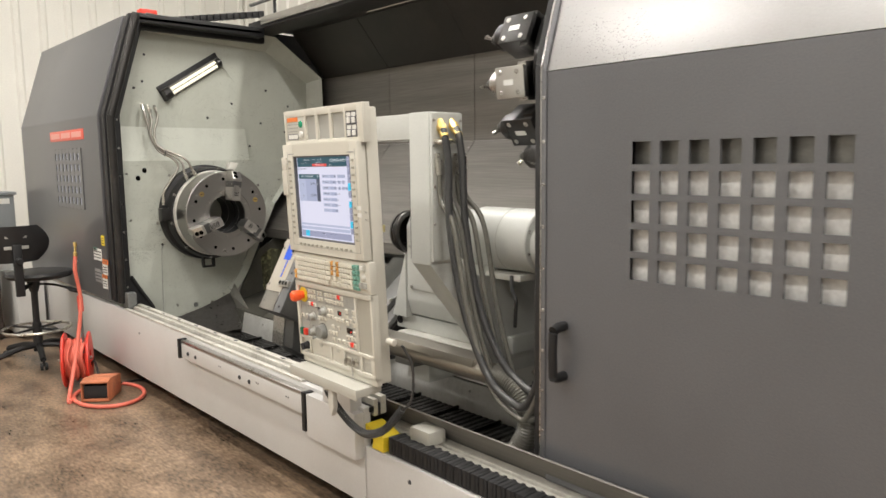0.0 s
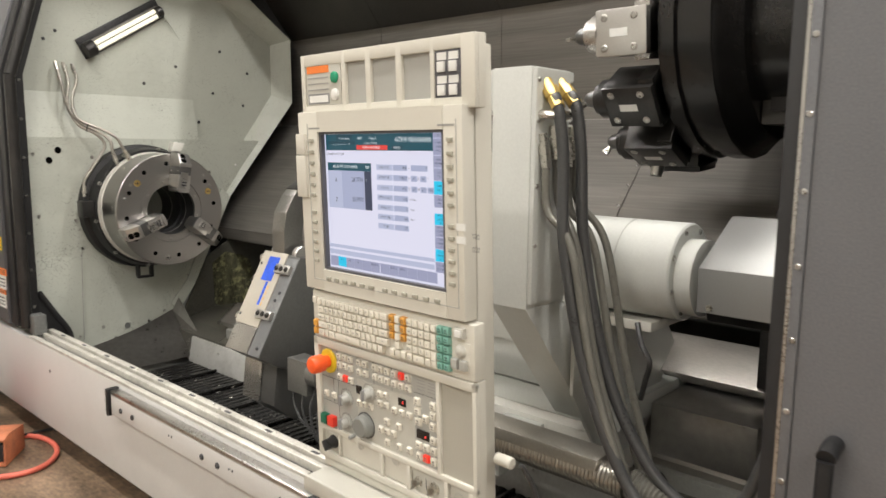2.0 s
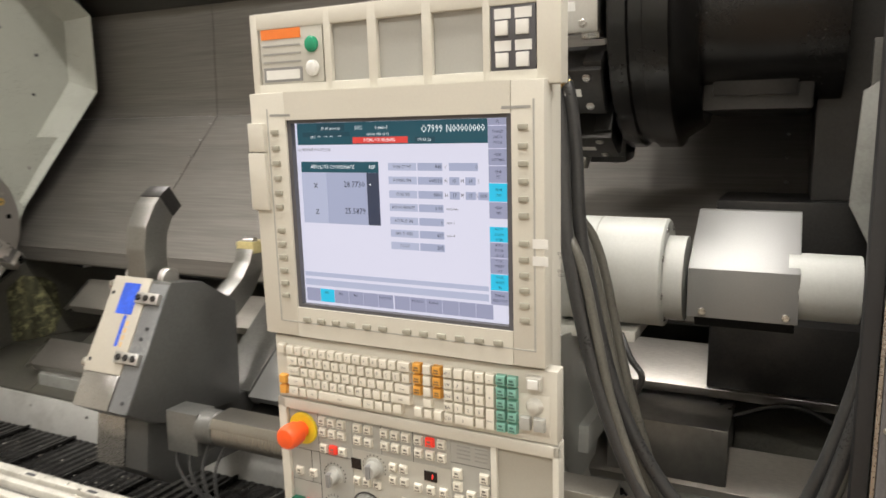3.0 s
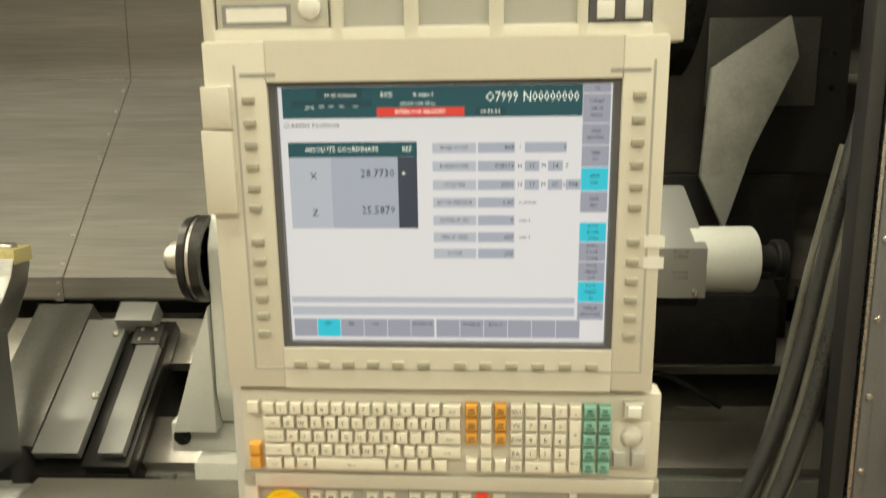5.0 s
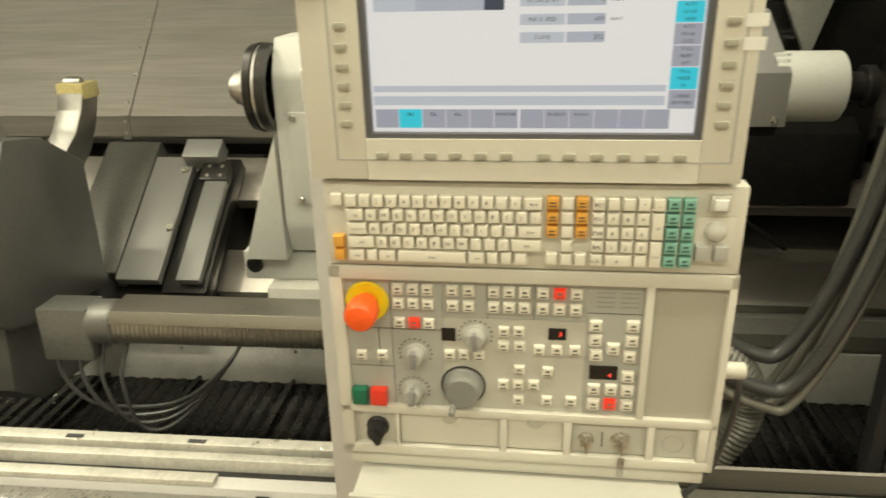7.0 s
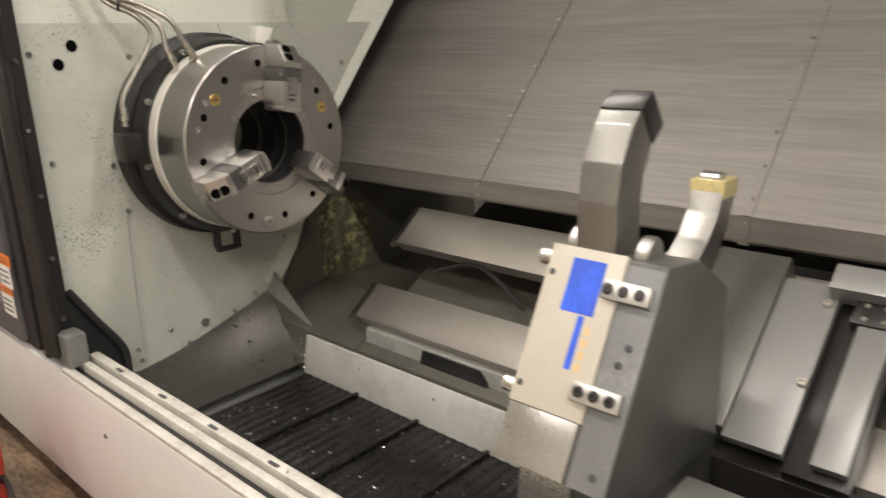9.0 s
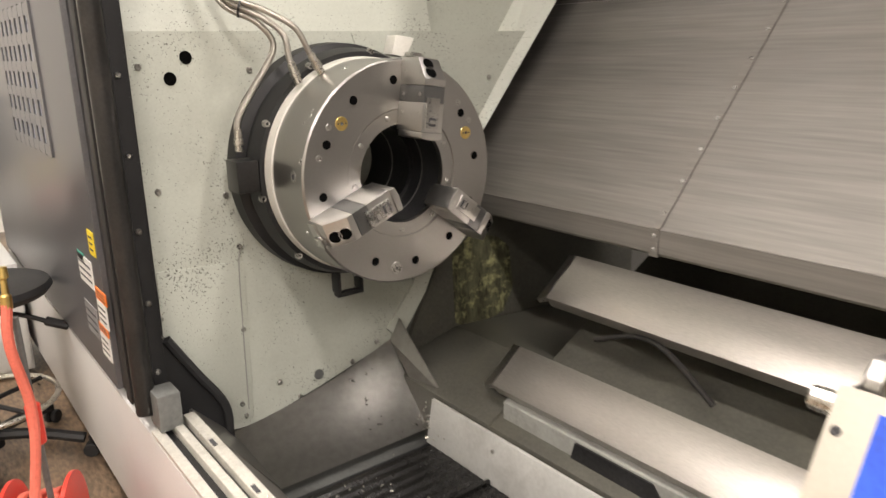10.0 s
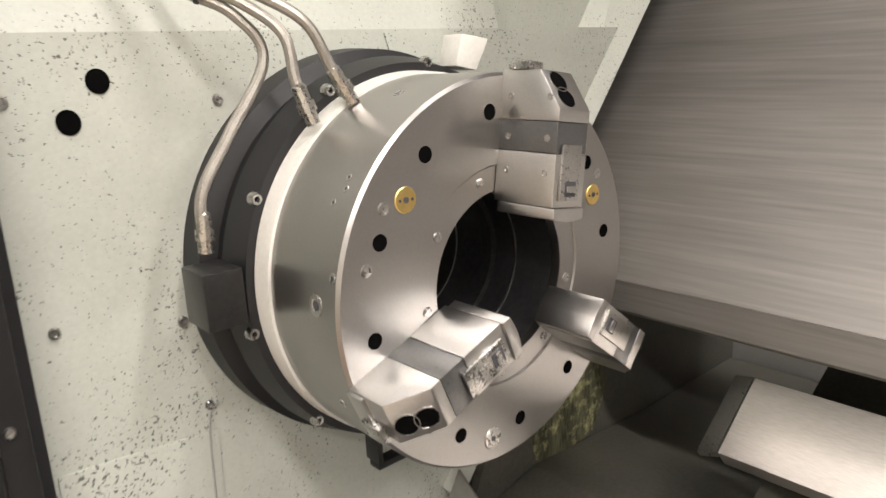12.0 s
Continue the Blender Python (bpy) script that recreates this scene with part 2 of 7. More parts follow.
S_WHITE = glow("screen_white", (0.66, 0.66, 0.80), 1.0)
S_WHITE2 = glow("screen_text_white", (0.85, 0.92, 0.95), 1.0)
S_TEAL = glow("screen_teal", (0.012, 0.13, 0.19), 0.5)
S_TEAL2 = glow("screen_teal_dark", (0.008, 0.09, 0.14), 0.5)
S_RED = glow("screen_red", (0.95, 0.07, 0.06), 0.7)
S_LAV = glow("screen_lavender", (0.40, 0.44, 0.62), 0.85)
S_LAV2 = glow("screen_lavender_light", (0.48, 0.52, 0.70), 0.85)
S_LAV3 = glow("screen_lavender_key", (0.36, 0.38, 0.55), 0.8)
S_SLATE = glow("screen_slate", (0.07, 0.09, 0.16), 0.5)
S_CYAN = glow("screen_cyan", (0.02, 0.50, 0.75), 1.0)
S_INK = glow("screen_ink", (0.03, 0.035, 0.08), 0.3)
M_TUBE = glow("lamp_tube", (1.0, 0.95, 0.75), 1.2)
M_LAMP = glow("ceiling_lamp_diffuser", (1.0, 0.95, 0.86), 6.0)

# ---- mesh helpers ----


def bm_box(bm, x0, x1, y0, y1, z0, z1, bev=0.0, m=None):
    v = [bm.verts.new(p) for p in ((x0, y0, z0), (x1, y0, z0), (x1, y1, z0), (x0, y1, z0), (x0, y0, z1), (x1, y0, z1), (x1, y1, z1), (x0, y1, z1))]
    f = [bm.faces.new([v[i] for i in q]) for q in ((0, 3, 2, 1), (4, 5, 6, 7), (0, 1, 5, 4), (1, 2, 6, 5), (2, 3, 7, 6), (3, 0, 4, 7))]
    if m is not None:
        bmesh.ops.transform(bm, matrix=m, verts=v)
    if bev > 0:
        es = list({e for q in f for e in q.edges})
        bmesh.ops.bevel(bm, geom=es, offset=bev, segments=2, profile=0.6, affect="EDGES")
    return v


def bm_slab(bm, pts, depth, bev=0.0):
    """A polygon of 3D points, pushed along the vector depth."""
    d = Vector(depth)
    a = [bm.verts.new(p) for p in pts]
    b = [bm.verts.new(Vector(p) + d) for p in pts]
    n = len(pts)
    f = [bm.faces.new(a), bm.faces.new(b[::-1])]
    f += [bm.faces.new((a[i], b[i], b[(i + 1) % n], a[(i + 1) % n])[::-1]) for i in range(n)]
    bmesh.ops.recalc_face_normals(bm, faces=f)
    if bev > 0:
        es = list({e for q in f for e in q.edges})
        bmesh.ops.bevel(bm, geom=es, offset=bev, segments=2, profile=0.6, affect="EDGES")


def bm_lathe(bm, prof, origin, axis, seg=48):
    """A profile of (along, radius), turned about the axis through origin."""
    q = Vector((0, 0, 1)).rotation_difference(Vector(axis).normalized()).to_matrix()
    o = Vector(origin)
    rings = []
    for h, r in prof:
        if r < 1e-6:
            rings.append([bm.verts.new(o + q @ Vector((0, 0, h)))])
        else:
            rings.append([bm.verts.new(o + q @ Vector((r * math.cos(2 * math.pi * k / seg), r * math.sin(2 * math.pi * k / seg), h))) for k in range(seg)])
    fs = []
    for a, b in zip(rings, rings[1:]):
        for k in range(seg):
            j = (k + 1) % seg
            if len(a) == 1 and len(b) == 1:
                continue
            if len(a) == 1:
                fs.append(bm.faces.new((a[0], b[j], b[k])))
            elif len(b) == 1:
                fs.append(bm.faces.new((a[k], a[j], b[0])))
            else:
                fs.append(bm.faces.new((a[k], a[j], b[j], b[k])))
    bmesh.ops.recalc_face_normals(bm, faces=fs)


def bm_cyl(bm, p0, p1, r, seg=24, bev=0.0, r1=None):
    d = Vector(p1) - Vector(p0)
    h = d.length
    r1 = r if r1 is None else r1
    b = min(bev, h / 2.1, r * 0.9)
    prof = [(0, 0), (0, r), (h, r1), (h, 0)] if b <= 0 else [(0, 0), (0, r - b), (b, r), (h - b, r1), (h, r1 - b), (h, 0)]
    bm_lathe(bm, prof, p0, d, seg)


def spline(pts, n=8):
    """A smooth line through the points."""
    p = [Vector(q) for q in pts]
    p = [2 * p[0] - p[1]] + p + [2 * p[-1] - p[-2]]
    out = []
    for i in range(1, len(p) - 2):
        for k in range(n):
            t = k / n
            a, b, c, d = p[i - 1:i + 3]
            out.append(0.5 * (2 * b + (c - a) * t + (2 * a - 5 * b + 4 * c - d) * t * t + (3 * b - a - 3 * c + d) * t ** 3))
    out.append(p[-2])
    return out


def bm_tube(bm, pts, r, seg=10, n=8, ribs=0.0):
    line = spline(pts, n)
    prev, rings = None, []
    for i, c in enumerate(line):
        t = (line[min(i + 1, len(line) - 1)] - line[max(i - 1, 0)]).normalized()
        if prev is None:
            prev = t.orthogonal().normalized()
        u = (prev - t * prev.dot(t)).normalized()
        prev = u
        w = t.cross(u)
        rr = r * (1 + (ribs if i % 2 else -ribs))
        rings.append([bm.verts.new(c + (u * math.cos(2 * math.pi * k / seg) + w * math.sin(2 * math.pi * k / seg)) * rr) for k in range(seg)])
    for a, b in zip(rings, rings[1:]):
        for k in range(seg):
            bm.faces.new((a[k], a[(k + 1) % seg], b[(k + 1) % seg], b[k]))
    bm.faces.new(rings[0][::-1])
    bm.faces.new(rings[-1])


def finish(name, bm, material, smooth=35):
    me = bpy.data.meshes.new(name)
    bmesh.ops.recalc_face_normals(bm, faces=bm.faces)
    for e in bm.edges:
        if len(e.link_faces) == 2:
            e.smooth = e.calc_face_angle(0) < radians(smooth)
    for f in bm.faces:
        f.smooth = True
    bm.to_mesh(me)
    bm.free()
    me.materials.append(material)
    return me


def part(name, bm, material, parent=None, label=""):
    ob = new(name, finish(name, bm, material))
    if parent is not None:
        ob.parent = parent
    if label:
        tagged(ob, label)
    return ob


def thing(name, label, category, group="", kind=""):
    """An empty at the world's origin, whose parts are built in world places."""
    return tagged(new(name), label, category, group, kind)


def one(fn, *a, **k):
    bm = bmesh.new()
    fn(bm, *a, **k)
    return bm


def share(name, src, parent, m):
    """A further piece on the mesh of src, at the pose m."""
    ob = new(name, src.data)
    ob.parent = parent
    ob.matrix_basis = m
    return ob


def seat(top, m):
    """Set a built thing, with all its parts, to its place."""
    done = set()
    for ob in top.children_recursive:
        if ob.type == "MESH" and ob.data.name not in done:
            done.add(ob.data.name)
            ob.data.transform(m)


def xz_map(ax, bx, cx, az, bz, cz, dy=0.0):
    """x and z mapped in the plane of the headstock wall, y moved by dy."""
    return Matrix(((bx, 0, cx, ax), (0, 1, 0, dy), (bz, 0, cz, az), (0, 0, 0, 1)))


WALL = xz_map(0.0265, 0.9705, 0.0309, 0.1293, -0.0646, 1.0375, 0.01)

# ---- the hall ----
tagged(part("floor", one(bm_box, -6, 6.2, -6, 11.2, -0.12, 0.0), M_FLOOR), "brown-stained worn concrete workshop floor", "floor", kind="structure")


def siding(name, p0, p1, h, inward):
    """A ribbed metal wall from p0 to p1."""
    bm = bmesh.new()
    a, b = Vector((*p0, 0)), Vector((*p1, 0))
    u = (b - a).normalized()
    w = Vector((*inward, 0))
    n = int((b - a).length / 0.30)
    step = (b - a).length / n
    line = []
    for k in range(n):
        s = a + u * step * k
        line += [s, s + u * 0.20, s + u * 0.225 + w * 0.025, s + u * 0.275 + w * 0.025]
    line.append(b)
    back = [p - w * 0.15 for p in (b, a)]
    bm_slab(bm, line + back, (0, 0, h))
    return tagged(part(name, bm, M_SIDING), "white ribbed sheet-metal wall of the workshop", "wall", kind="structure")


siding("wall_north", (-6, 10.6), (6.2, 10.6), 5.5, (0, -1))
siding("wall_east", (5.6, -6), (5.6, 10.6), 5.5, (-1, 0))
siding("wall_south", (-6, -5.9), (6.2, -5.9), 5.5, (0, 1))
siding("wall_west", (-5.9, -6), (-5.9, 10.6), 5.5, (1, 0))
tagged(part("ceiling", one(bm_box, -6.1, 6.2, -6.1, 11, 5.5, 5.6), M_CEIL), "white workshop ceiling", "ceiling", kind="structure")
for lx, ly in LAMP_ROWS:
    L = thing("ceiling_light", "long fluorescent strip light under the ceiling", "lamp", "ceiling lights")
    part("housing", one(bm_box, lx - 0.17, lx + 0.17, ly - 1.25, ly + 1.25, 5.42, 5.499, 0.01), M_CEIL, L)
    part("diffuser", one(bm_box, lx - 0.14, lx + 0.14, ly - 1.2, ly + 1.2, 5.40, 5.42), M_LAMP, L)


def bolt(parent, p, axis, r=0.007, material=None, h=0.004, name="bolt"):
    """A button-head screw with a dark socket."""
    bm = bmesh.new()
    bm_lathe(bm, [(-0.001, r), (h * 0.5, r), (h, r * 0.75), (h, r * 0.42), (h * 0.4, r * 0.36), (h * 0.4, 0)], p, axis, 12)
    return part(name, bm, material or M_STEEL, parent)


# ---- lathe: base ----
base = thing("lathe_machine", "light grey painted welded base of the large lathe", "machine base")
part("front_panel", one(bm_box, 1.785, 1.82, 2.43, 7.6, 0.11, 0.515, 0.006), M_BASE, base)
part("lower_front_panel", one(bm_box, 1.787, 1.81, -2.2, 2.425, 0.11, 0.362, 0.005), M_BASE, base)
part("plinth", one(bm_box, 1.93, 3.9, -2.2, 7.6, 0.0, 0.11), M_GUN, base)
part("bed_floor", one(bm_box, 1.822, 3.9, -2.2, 7.6, 0.111, 0.225), M_CAST, base)
part("back_panel", one(bm_box, 3.9, 3.95, -2.2, 7.6, 0.0, 2.62), M_BASE, base)
part("end_panel", one(bm_box, 1.82, 3.9, -2.2, -2.15, 0.23, 2.55), M_BASE, base)
part("outer_rail", one(bm_box, 1.786, 1.812, 2.90, 5.16, 0.516, 0.528, 0.003), M_WORN, base, "worn light steel door rail")
part("rail_groove", one(bm_box, 1.812, 1.836, 2.43, 5.16, 0.49, 0.512), M_DARK, base)
part("inner_rail", one(bm_box, 1.870, 1.90, 2.43, 5.16, 0.47, 0.545, 0.004), M_WORN, base, "worn light steel door rail")
part("skirt", one(bm_slab, [(1.90, -0.6, 0.53), (1.90, 5.2, 0.53), (2.09, 5.2, 0.262), (2.09, -0.6, 0.262)], (-0.004, 0, -0.004)), M_SHEET, base)
part("middle_rail", one(bm_box, 1.836, 1.858, 2.43, 5.16, 0.47, 0.538, 0.003), M_WORN, base, "worn light steel door rail")
part("rail_groove", one(bm_box, 1.858, 1.870, 2.43, 5.16, 0.47, 0.520), M_DARK, base)
# Flat dark pieces put the shade of rail slots into colour.
for k in range(9):
    part("rail_clip", one(bm_box, 1.874, 1.884, 2.95 + k * 0.25, 2.985 + k * 0.25, 0.545, 0.547), M_INK, base)
# door guide box on the front
part("guide_box", one(bm_box, 1.748, 1.784, 2.822, 4.132, 0.398, 0.482, 0.003), M_BASE, base)
part("guide_channel", one(bm_box, 1.746, 1.784, 2.822, 4.132, 0.485, 0.498, 0.002), M_STEEL, base, "bright steel channel")
part("end_cap", one(bm_box, 1.735, 1.784, 4.133, 4.155, 0.392, 0.504, 0.003), M_BLACK, base, "black rubber end stop")
part("end_cap", one(bm_box, 1.735, 1.784, 2.795, 2.821, 0.33, 0.504, 0.003), M_BLACK, base, "black rubber end stop")
for yy in (4.04, 3.94, 3.42, 3.32):
    bolt(base, (1.748, yy, 0.435), (-1, 0, 0), 0.011, M_INK, 0.006)
for yy in (3.65, 3.63, 3.25, 3.23, 2.97, 2.95):
    bolt(base, (1.748, yy, 0.445), (-1, 0, 0), 0.004, M_INK, 0.002)
# foot of the panel's arm
part("arm_foot", one(bm_box, 1.74, 1.786, 2.43, 2.79, 0.31, 0.50, 0.006), M_BASE, base)
part("arm_column", one(bm_box, 1.742, 1.80, 2.46, 2.66, 0.50, 1.25, 0.006), M_BASE, base)
part("guide_block", one(bm_box, 1.85, 1.935, 2.11, 2.22, 0.426, 0.482, 0.005), M_PANEL2L, base)
part("lower_rail", one(bm_box, 1.875, 1.90, -2.1, 2.42, 0.36, 0.425, 0.003), M_WORN, base, "bright steel rail")
part("lower_rail", one(bm_box, 1.92, 1.965, -2.1, 2.42, 0.36, 0.425, 0.003), M_WORN, base, "worn steel rail")
part("lower_rail", one(bm_box, 1.99, 2.02, -2.1, 2.42, 0.36, 0.425, 0.003), M_WORN, base, "worn steel rail")
part("ledge", one(bm_box, 1.812, 2.03, -2.1, 2.425, 0.30, 0.358), M_TRAY, base)
for yy, zz in ((2.15, 0.30), (1.5, 0.30), (4.9, 0.40)):
    bolt(base, (1.787, yy, zz), (-1, 0, 0), 0.009, M_INK, 0.004)

# cable carrier with separate links
carrier = thing("cable_carrier", "black plastic cable carrier chain on the base ledge", "cable carrier")
bm = bmesh.new()
bm_box(bm, 1.800, 1.868, 0, 0.037, 0.365, 0.432, 0.004)
bm_box(bm, 1.797, 1.871, 0.012, 0.025, 0.372, 0.4345, 0.002)
link = part("link", bm, M_RUBBER, carrier)
link.matrix_basis = pose(0, 2.255, 0)
for k in range(1, 75):
    share("link", link, carrier, pose(0, 2.255 - 0.041 * k, 0))
part("end_bracket", one(bm_slab, [(1.788, 2.31, 0.364), (1.788, 2.31, 0.425), (1.788, 2.425, 0.455), (1.788, 2.425, 0.43), (1.788, 2.375, 0.40), (1.788, 2.385, 0.364)], (0.085, 0, 0), 0.004), M_YELLOW, carrier, "bright yellow plastic end bracket")

# ---- lathe: headstock end cover ----
cover = thing("headstock_cover", "dark grey sheet-metal cover over the headstock end", "machine cover")
P = [(1.775, 0.545), (1.775, 1.83), (1.99, 2.51), (3.9, 2.51), (3.9, 2.30), (2.95, 2.30), (2.95, 0.545)]
part("body", one(bm_slab, [(x, 5.425, z) for x, z in P], (0, 2.1, 0), 0.006), M_CAB, cover)
# louvre field of small slots, thin proud bars; blue glow put into backing colour
gy0, gy1, gz0, gz1 = 5.84, 6.50, 1.185, 1.595
part("louvre_back", one(bm_box, 1.7735, 1.776, gy0, gy1, gz0, gz1), M_LOUVRE, cover, "pale blue louvre backing, the glow in its colour")
for k in range(8):
    y = gy0 + (gy1 - gy0) * k / 7
    part("louvre_bar", one(bm_box, 1.768, 1.775, y - 0.022, y + 0.022, gz0 - 0.02, gz1 + 0.02), M_CAB, cover)
for k in range(6):
    z = gz0 + (gz1 - gz0) * k / 5
    part("louvre_bar", one(bm_box, 1.7685, 1.7745, gy0 - 0.02, gy1 + 0.02, z - 0.017, z + 0.017), M_CAB, cover)
sign = part("nameplate", one(bm_box, 1.7715, 1.7755, 5.74, 6.60, 1.675, 1.752, 0.001), M_REDSIGN, cover, "red nameplate with pale shapes")
for k in range(3):
    part("nameplate_mark", one(bm_box, 1.7705, 1.772, 5.79 + k * 0.27, 6.02 + k * 0.27, 1.695, 1.735), M_LABELR, sign)
for (y0, y1, z0, z1, m, nm) in ((5.36, 5.53, 0.80, 0.885, M_LABELW, "white"), (5.45, 5.53, 0.868, 0.89, M_LABELG, "green"), (5.28, 5.345, 0.915, 0.985, M_YELLOW, "yellow"),
                                (5.235, 5.35, 0.785, 0.82, M_LABELO, "orange"), (5.25, 5.35, 0.71, 0.783, M_LABELW, "white"), (5.27, 5.37, 0.683, 0.708, M_LABELO, "orange"),
                                (5.27, 5.37, 0.61, 0.681, M_LABELW, "white"), (5.385, 5.53, 0.64, 0.735, M_LABELK, "grey")):
    lab = part("sticker", one(bm_box, 1.7725, 1.7755, y0 + 0.16, y1 + 0.16, z0 + 0.015, z1 + 0.015), m, cover, nm + " adhesive warning sticker")
    for k in range(3):
        part("print_line", one(bm_box, 1.772, 1.773, y0 + 0.175, y1 + 0.15, z0 + 0.015 + (z1 - z0) * (0.2 + 0.25 * k), z0 + 0.015 + (z1 - z0) * (0.28 + 0.25 * k)), M_INK, lab)

# ---- door seal round the opening ----
seal = thing("opening_seal", "black rubber-edged door seal round the lathe opening", "door seal")


def ribbon(bm, prof, y0, y1, th):
    """A folded strip of thickness th along an (x, z) profile."""
    inner = []
    for i, (x, z) in enumerate(prof):
        a = Vector(prof[max(i - 1, 0)])
        b = Vector(prof[min(i + 1, len(prof) - 1)])
        t = (b - a).normalized()
        inner.append((x + t.y * th, z - t.x * th))
    pts = [(x, y0, z) for x, z in prof] + [(x, y0, z) for x, z in inner[::-1]]
    bm_slab(bm, pts, (0, y1 - y0, 0), 0.003)


SP = [(1.79, 0.55), (1.79, 1.825), (1.995, 2.50), (2.95, 2.50)]
part("jamb", one(ribbon, SP, 5.21, 5.424, 0.066), M_BLACK, seal)
part("lip", one(ribbon, [(x - 0.014, z + 0.004) for x, z in SP], 5.28, 5.33, 0.03), M_RUBBER, seal)
part("inner_strip", one(ribbon, [(x + 0.052, z - (0.05 if z > 2.4 else 0)) for x, z in SP], 5.31, 5.36, 0.045), M_RUBBER, seal)
part("bar", one(bm_tube, [(1.792, 5.20, 0.56), (1.792, 5.20, 1.2), (1.792, 5.20, 1.81)], 0.026, 14, 3), M_GUN, seal, "dark steel round closing bar")
part("bar", one(bm_tube, [(1.795, 5.20, 1.81), (1.90, 5.20, 2.155), (1.998, 5.20, 2.49)], 0.026, 14, 3), M_GUN, seal, "dark steel round closing bar")
part("bar_foot", one(bm_box, 1.80, 1.86, 5.12, 5.20, 0.53, 0.63, 0.006), M_CAST, seal)
part("corner_wedge", one(bm_slab, [(1.855, 5.315, 0.36), (1.855, 5.315, 0.74), (1.89, 5.315, 0.71), (2.03, 5.315, 0.48), (2.035, 5.315, 0.36)], (0, -0.045, 0), 0.006), M_BLACK, seal)
part("wedge_rib", one(bm_tube, [(1.88, 5.265, 0.72), (1.95, 5.265, 0.60), (2.02, 5.265, 0.48), (2.025, 5.265, 0.37)], 0.013, 8, 5), M_RUBBER, seal)
for k in range(7):
    bolt(seal, (1.834, 5.210, 0.66 + 0.188 * k), (0, -1, 0.0), 0.008, M_STEEL, 0.006)
part("top_strip", one(bm_box, 2.02, 2.93, 5.21, 5.27, 2.452, 2.478, 0.004), M_RUBBER, seal)

# ---- headstock wall ----
head = thing("headstock_wall", "pale grey-green headstock wall with bolted panels", "machine wall")
YL, YU = 5.33, 5.40
P = [(1.84, 0.345), (1.84, 1.450), (2.86, 1.514), (3.33, 1.543), (3.06, 1.19), (2.81, 0.67), (2.70, 0.52), (2.41, 0.42), (2.18, 0.345)]
part("lower_plate", one(bm_slab, [(x, YL, z) for x, z in P], (0, 0.09, 0)), M_HEAD, head)
bm = one(bm_slab, [(1.84, YL, 1.45), (1.84, YU, 1.68), (1.84, YU + 0.02, 1.68), (1.84, YU + 0.02, 1.45)], (1.02, 0, 0.064))
part("sill", bm, M_HEAD, head)
P = [(1.84, 1.45), (1.84, 1.82), (2.05, 2.44), (3.09, 2.44), (3.52, 2.19), (3.54, 1.80), (3.33, 1.543)]
part("upper_plate", one(bm_slab, [(x, YU, z) for x, z in P], (0, 0.022, 0)), M_HEAD, head)
# raised rim on the far edge and along the top
RIM = [(2.70, 0.52), (2.81, 0.67), (3.06, 1.19), (3.54, 1.80), (3.52, 2.19), (3.09, 2.44), (2.07, 2.44)]
IN = [(2.66, 0.56), (2.77, 0.70), (3.01, 1.24), (3.44, 1.84), (3.43, 2.15), (3.05, 2.34), (2.09, 2.33)]
for a, b, c, d in zip(RIM, RIM[1:], IN, IN[1:]):
    bm = bmesh.new()
    bm_slab(bm, [(a[0], YL - 0.03, a[1]), (b[0], YL - 0.03, b[1]), (d[0], YL - 0.012 if a[1] < 1.1 else YU - 0.002, d[1]), (c[0], YL - 0.012 if a[1] < 1.1 else YU - 0.002, c[1])], (0, 0.02, 0))
    part("rim", bm, M_HEAD, head)
part("inspection_panel", one(bm_box, 1.90, 2.155, YL - 0.004, YL + 0.001, 0.37, 0.85, 0.002), M_HEAD, head)
part("access_panel", one(bm_slab, [(2.55, YL - 0.003, 1.488), (2.84, YL - 0.003, 1.488), (2.84, YL - 0.003, 1.36), (2.60, YL - 0.003, 1.36)], (0, 0.005, 0)), M_HEAD, head)
# Oil holes are flat discs, their inner shade is only black colour.
part("oil_hole", one(bm_cyl, (2.031, YL + 0.01, 1.398), (2.031, YL - 0.002, 1.398), 0.017, 20), M_PIT, head)
part("oil_hole", one(bm_cyl, (1.985, YL + 0.01, 1.344), (1.985, YL - 0.002, 1.344), 0.017, 20), M_PIT, head)
part("plug", one(bm_cyl, (2.39, YL + 0.01, 0.455), (2.39, YL - 0.004, 0.455), 0.017, 20), M_CAST, head)
for x, z in ((1.926, 1.06), (2.115, 1.04), (2.21, 1.374), (2.145, 0.893), (1.905, 1.37), (1.90, 0.72), (2.14, 0.648), (2.12, 0.42), (2.32, 0.395), (2.52, 0.47), (2.62, 0.52),
             (2.70, 0.60), (2.78, 0.72), (2.13, 0.38), (1.90, 0.45), (2.25, 0.46), (3.02, 1.20), (2.93, 1.33), (3.12, 1.38)):
    bolt(head, (x, YL, z), (0, -1, 0), 0.009, M_STEEL, 0.006)
for x, z in ((2.0, 1.95), (2.08, 2.18), (2.3, 2.38), (2.55, 2.39), (2.8, 2.40), (2.55, 1.80), (2.75, 1.92), (3.0, 1.80), (3.05, 2.05), (3.22, 1.75), (3.25, 1.95), (2.9, 1.62),
             (3.28, 2.25), (3.46, 2.0), (2.06, 2.0), (2.98, 2.42)):
    bolt(head, (x, YU, z), (0, -1, 0), 0.009, M_INK, 0.006)
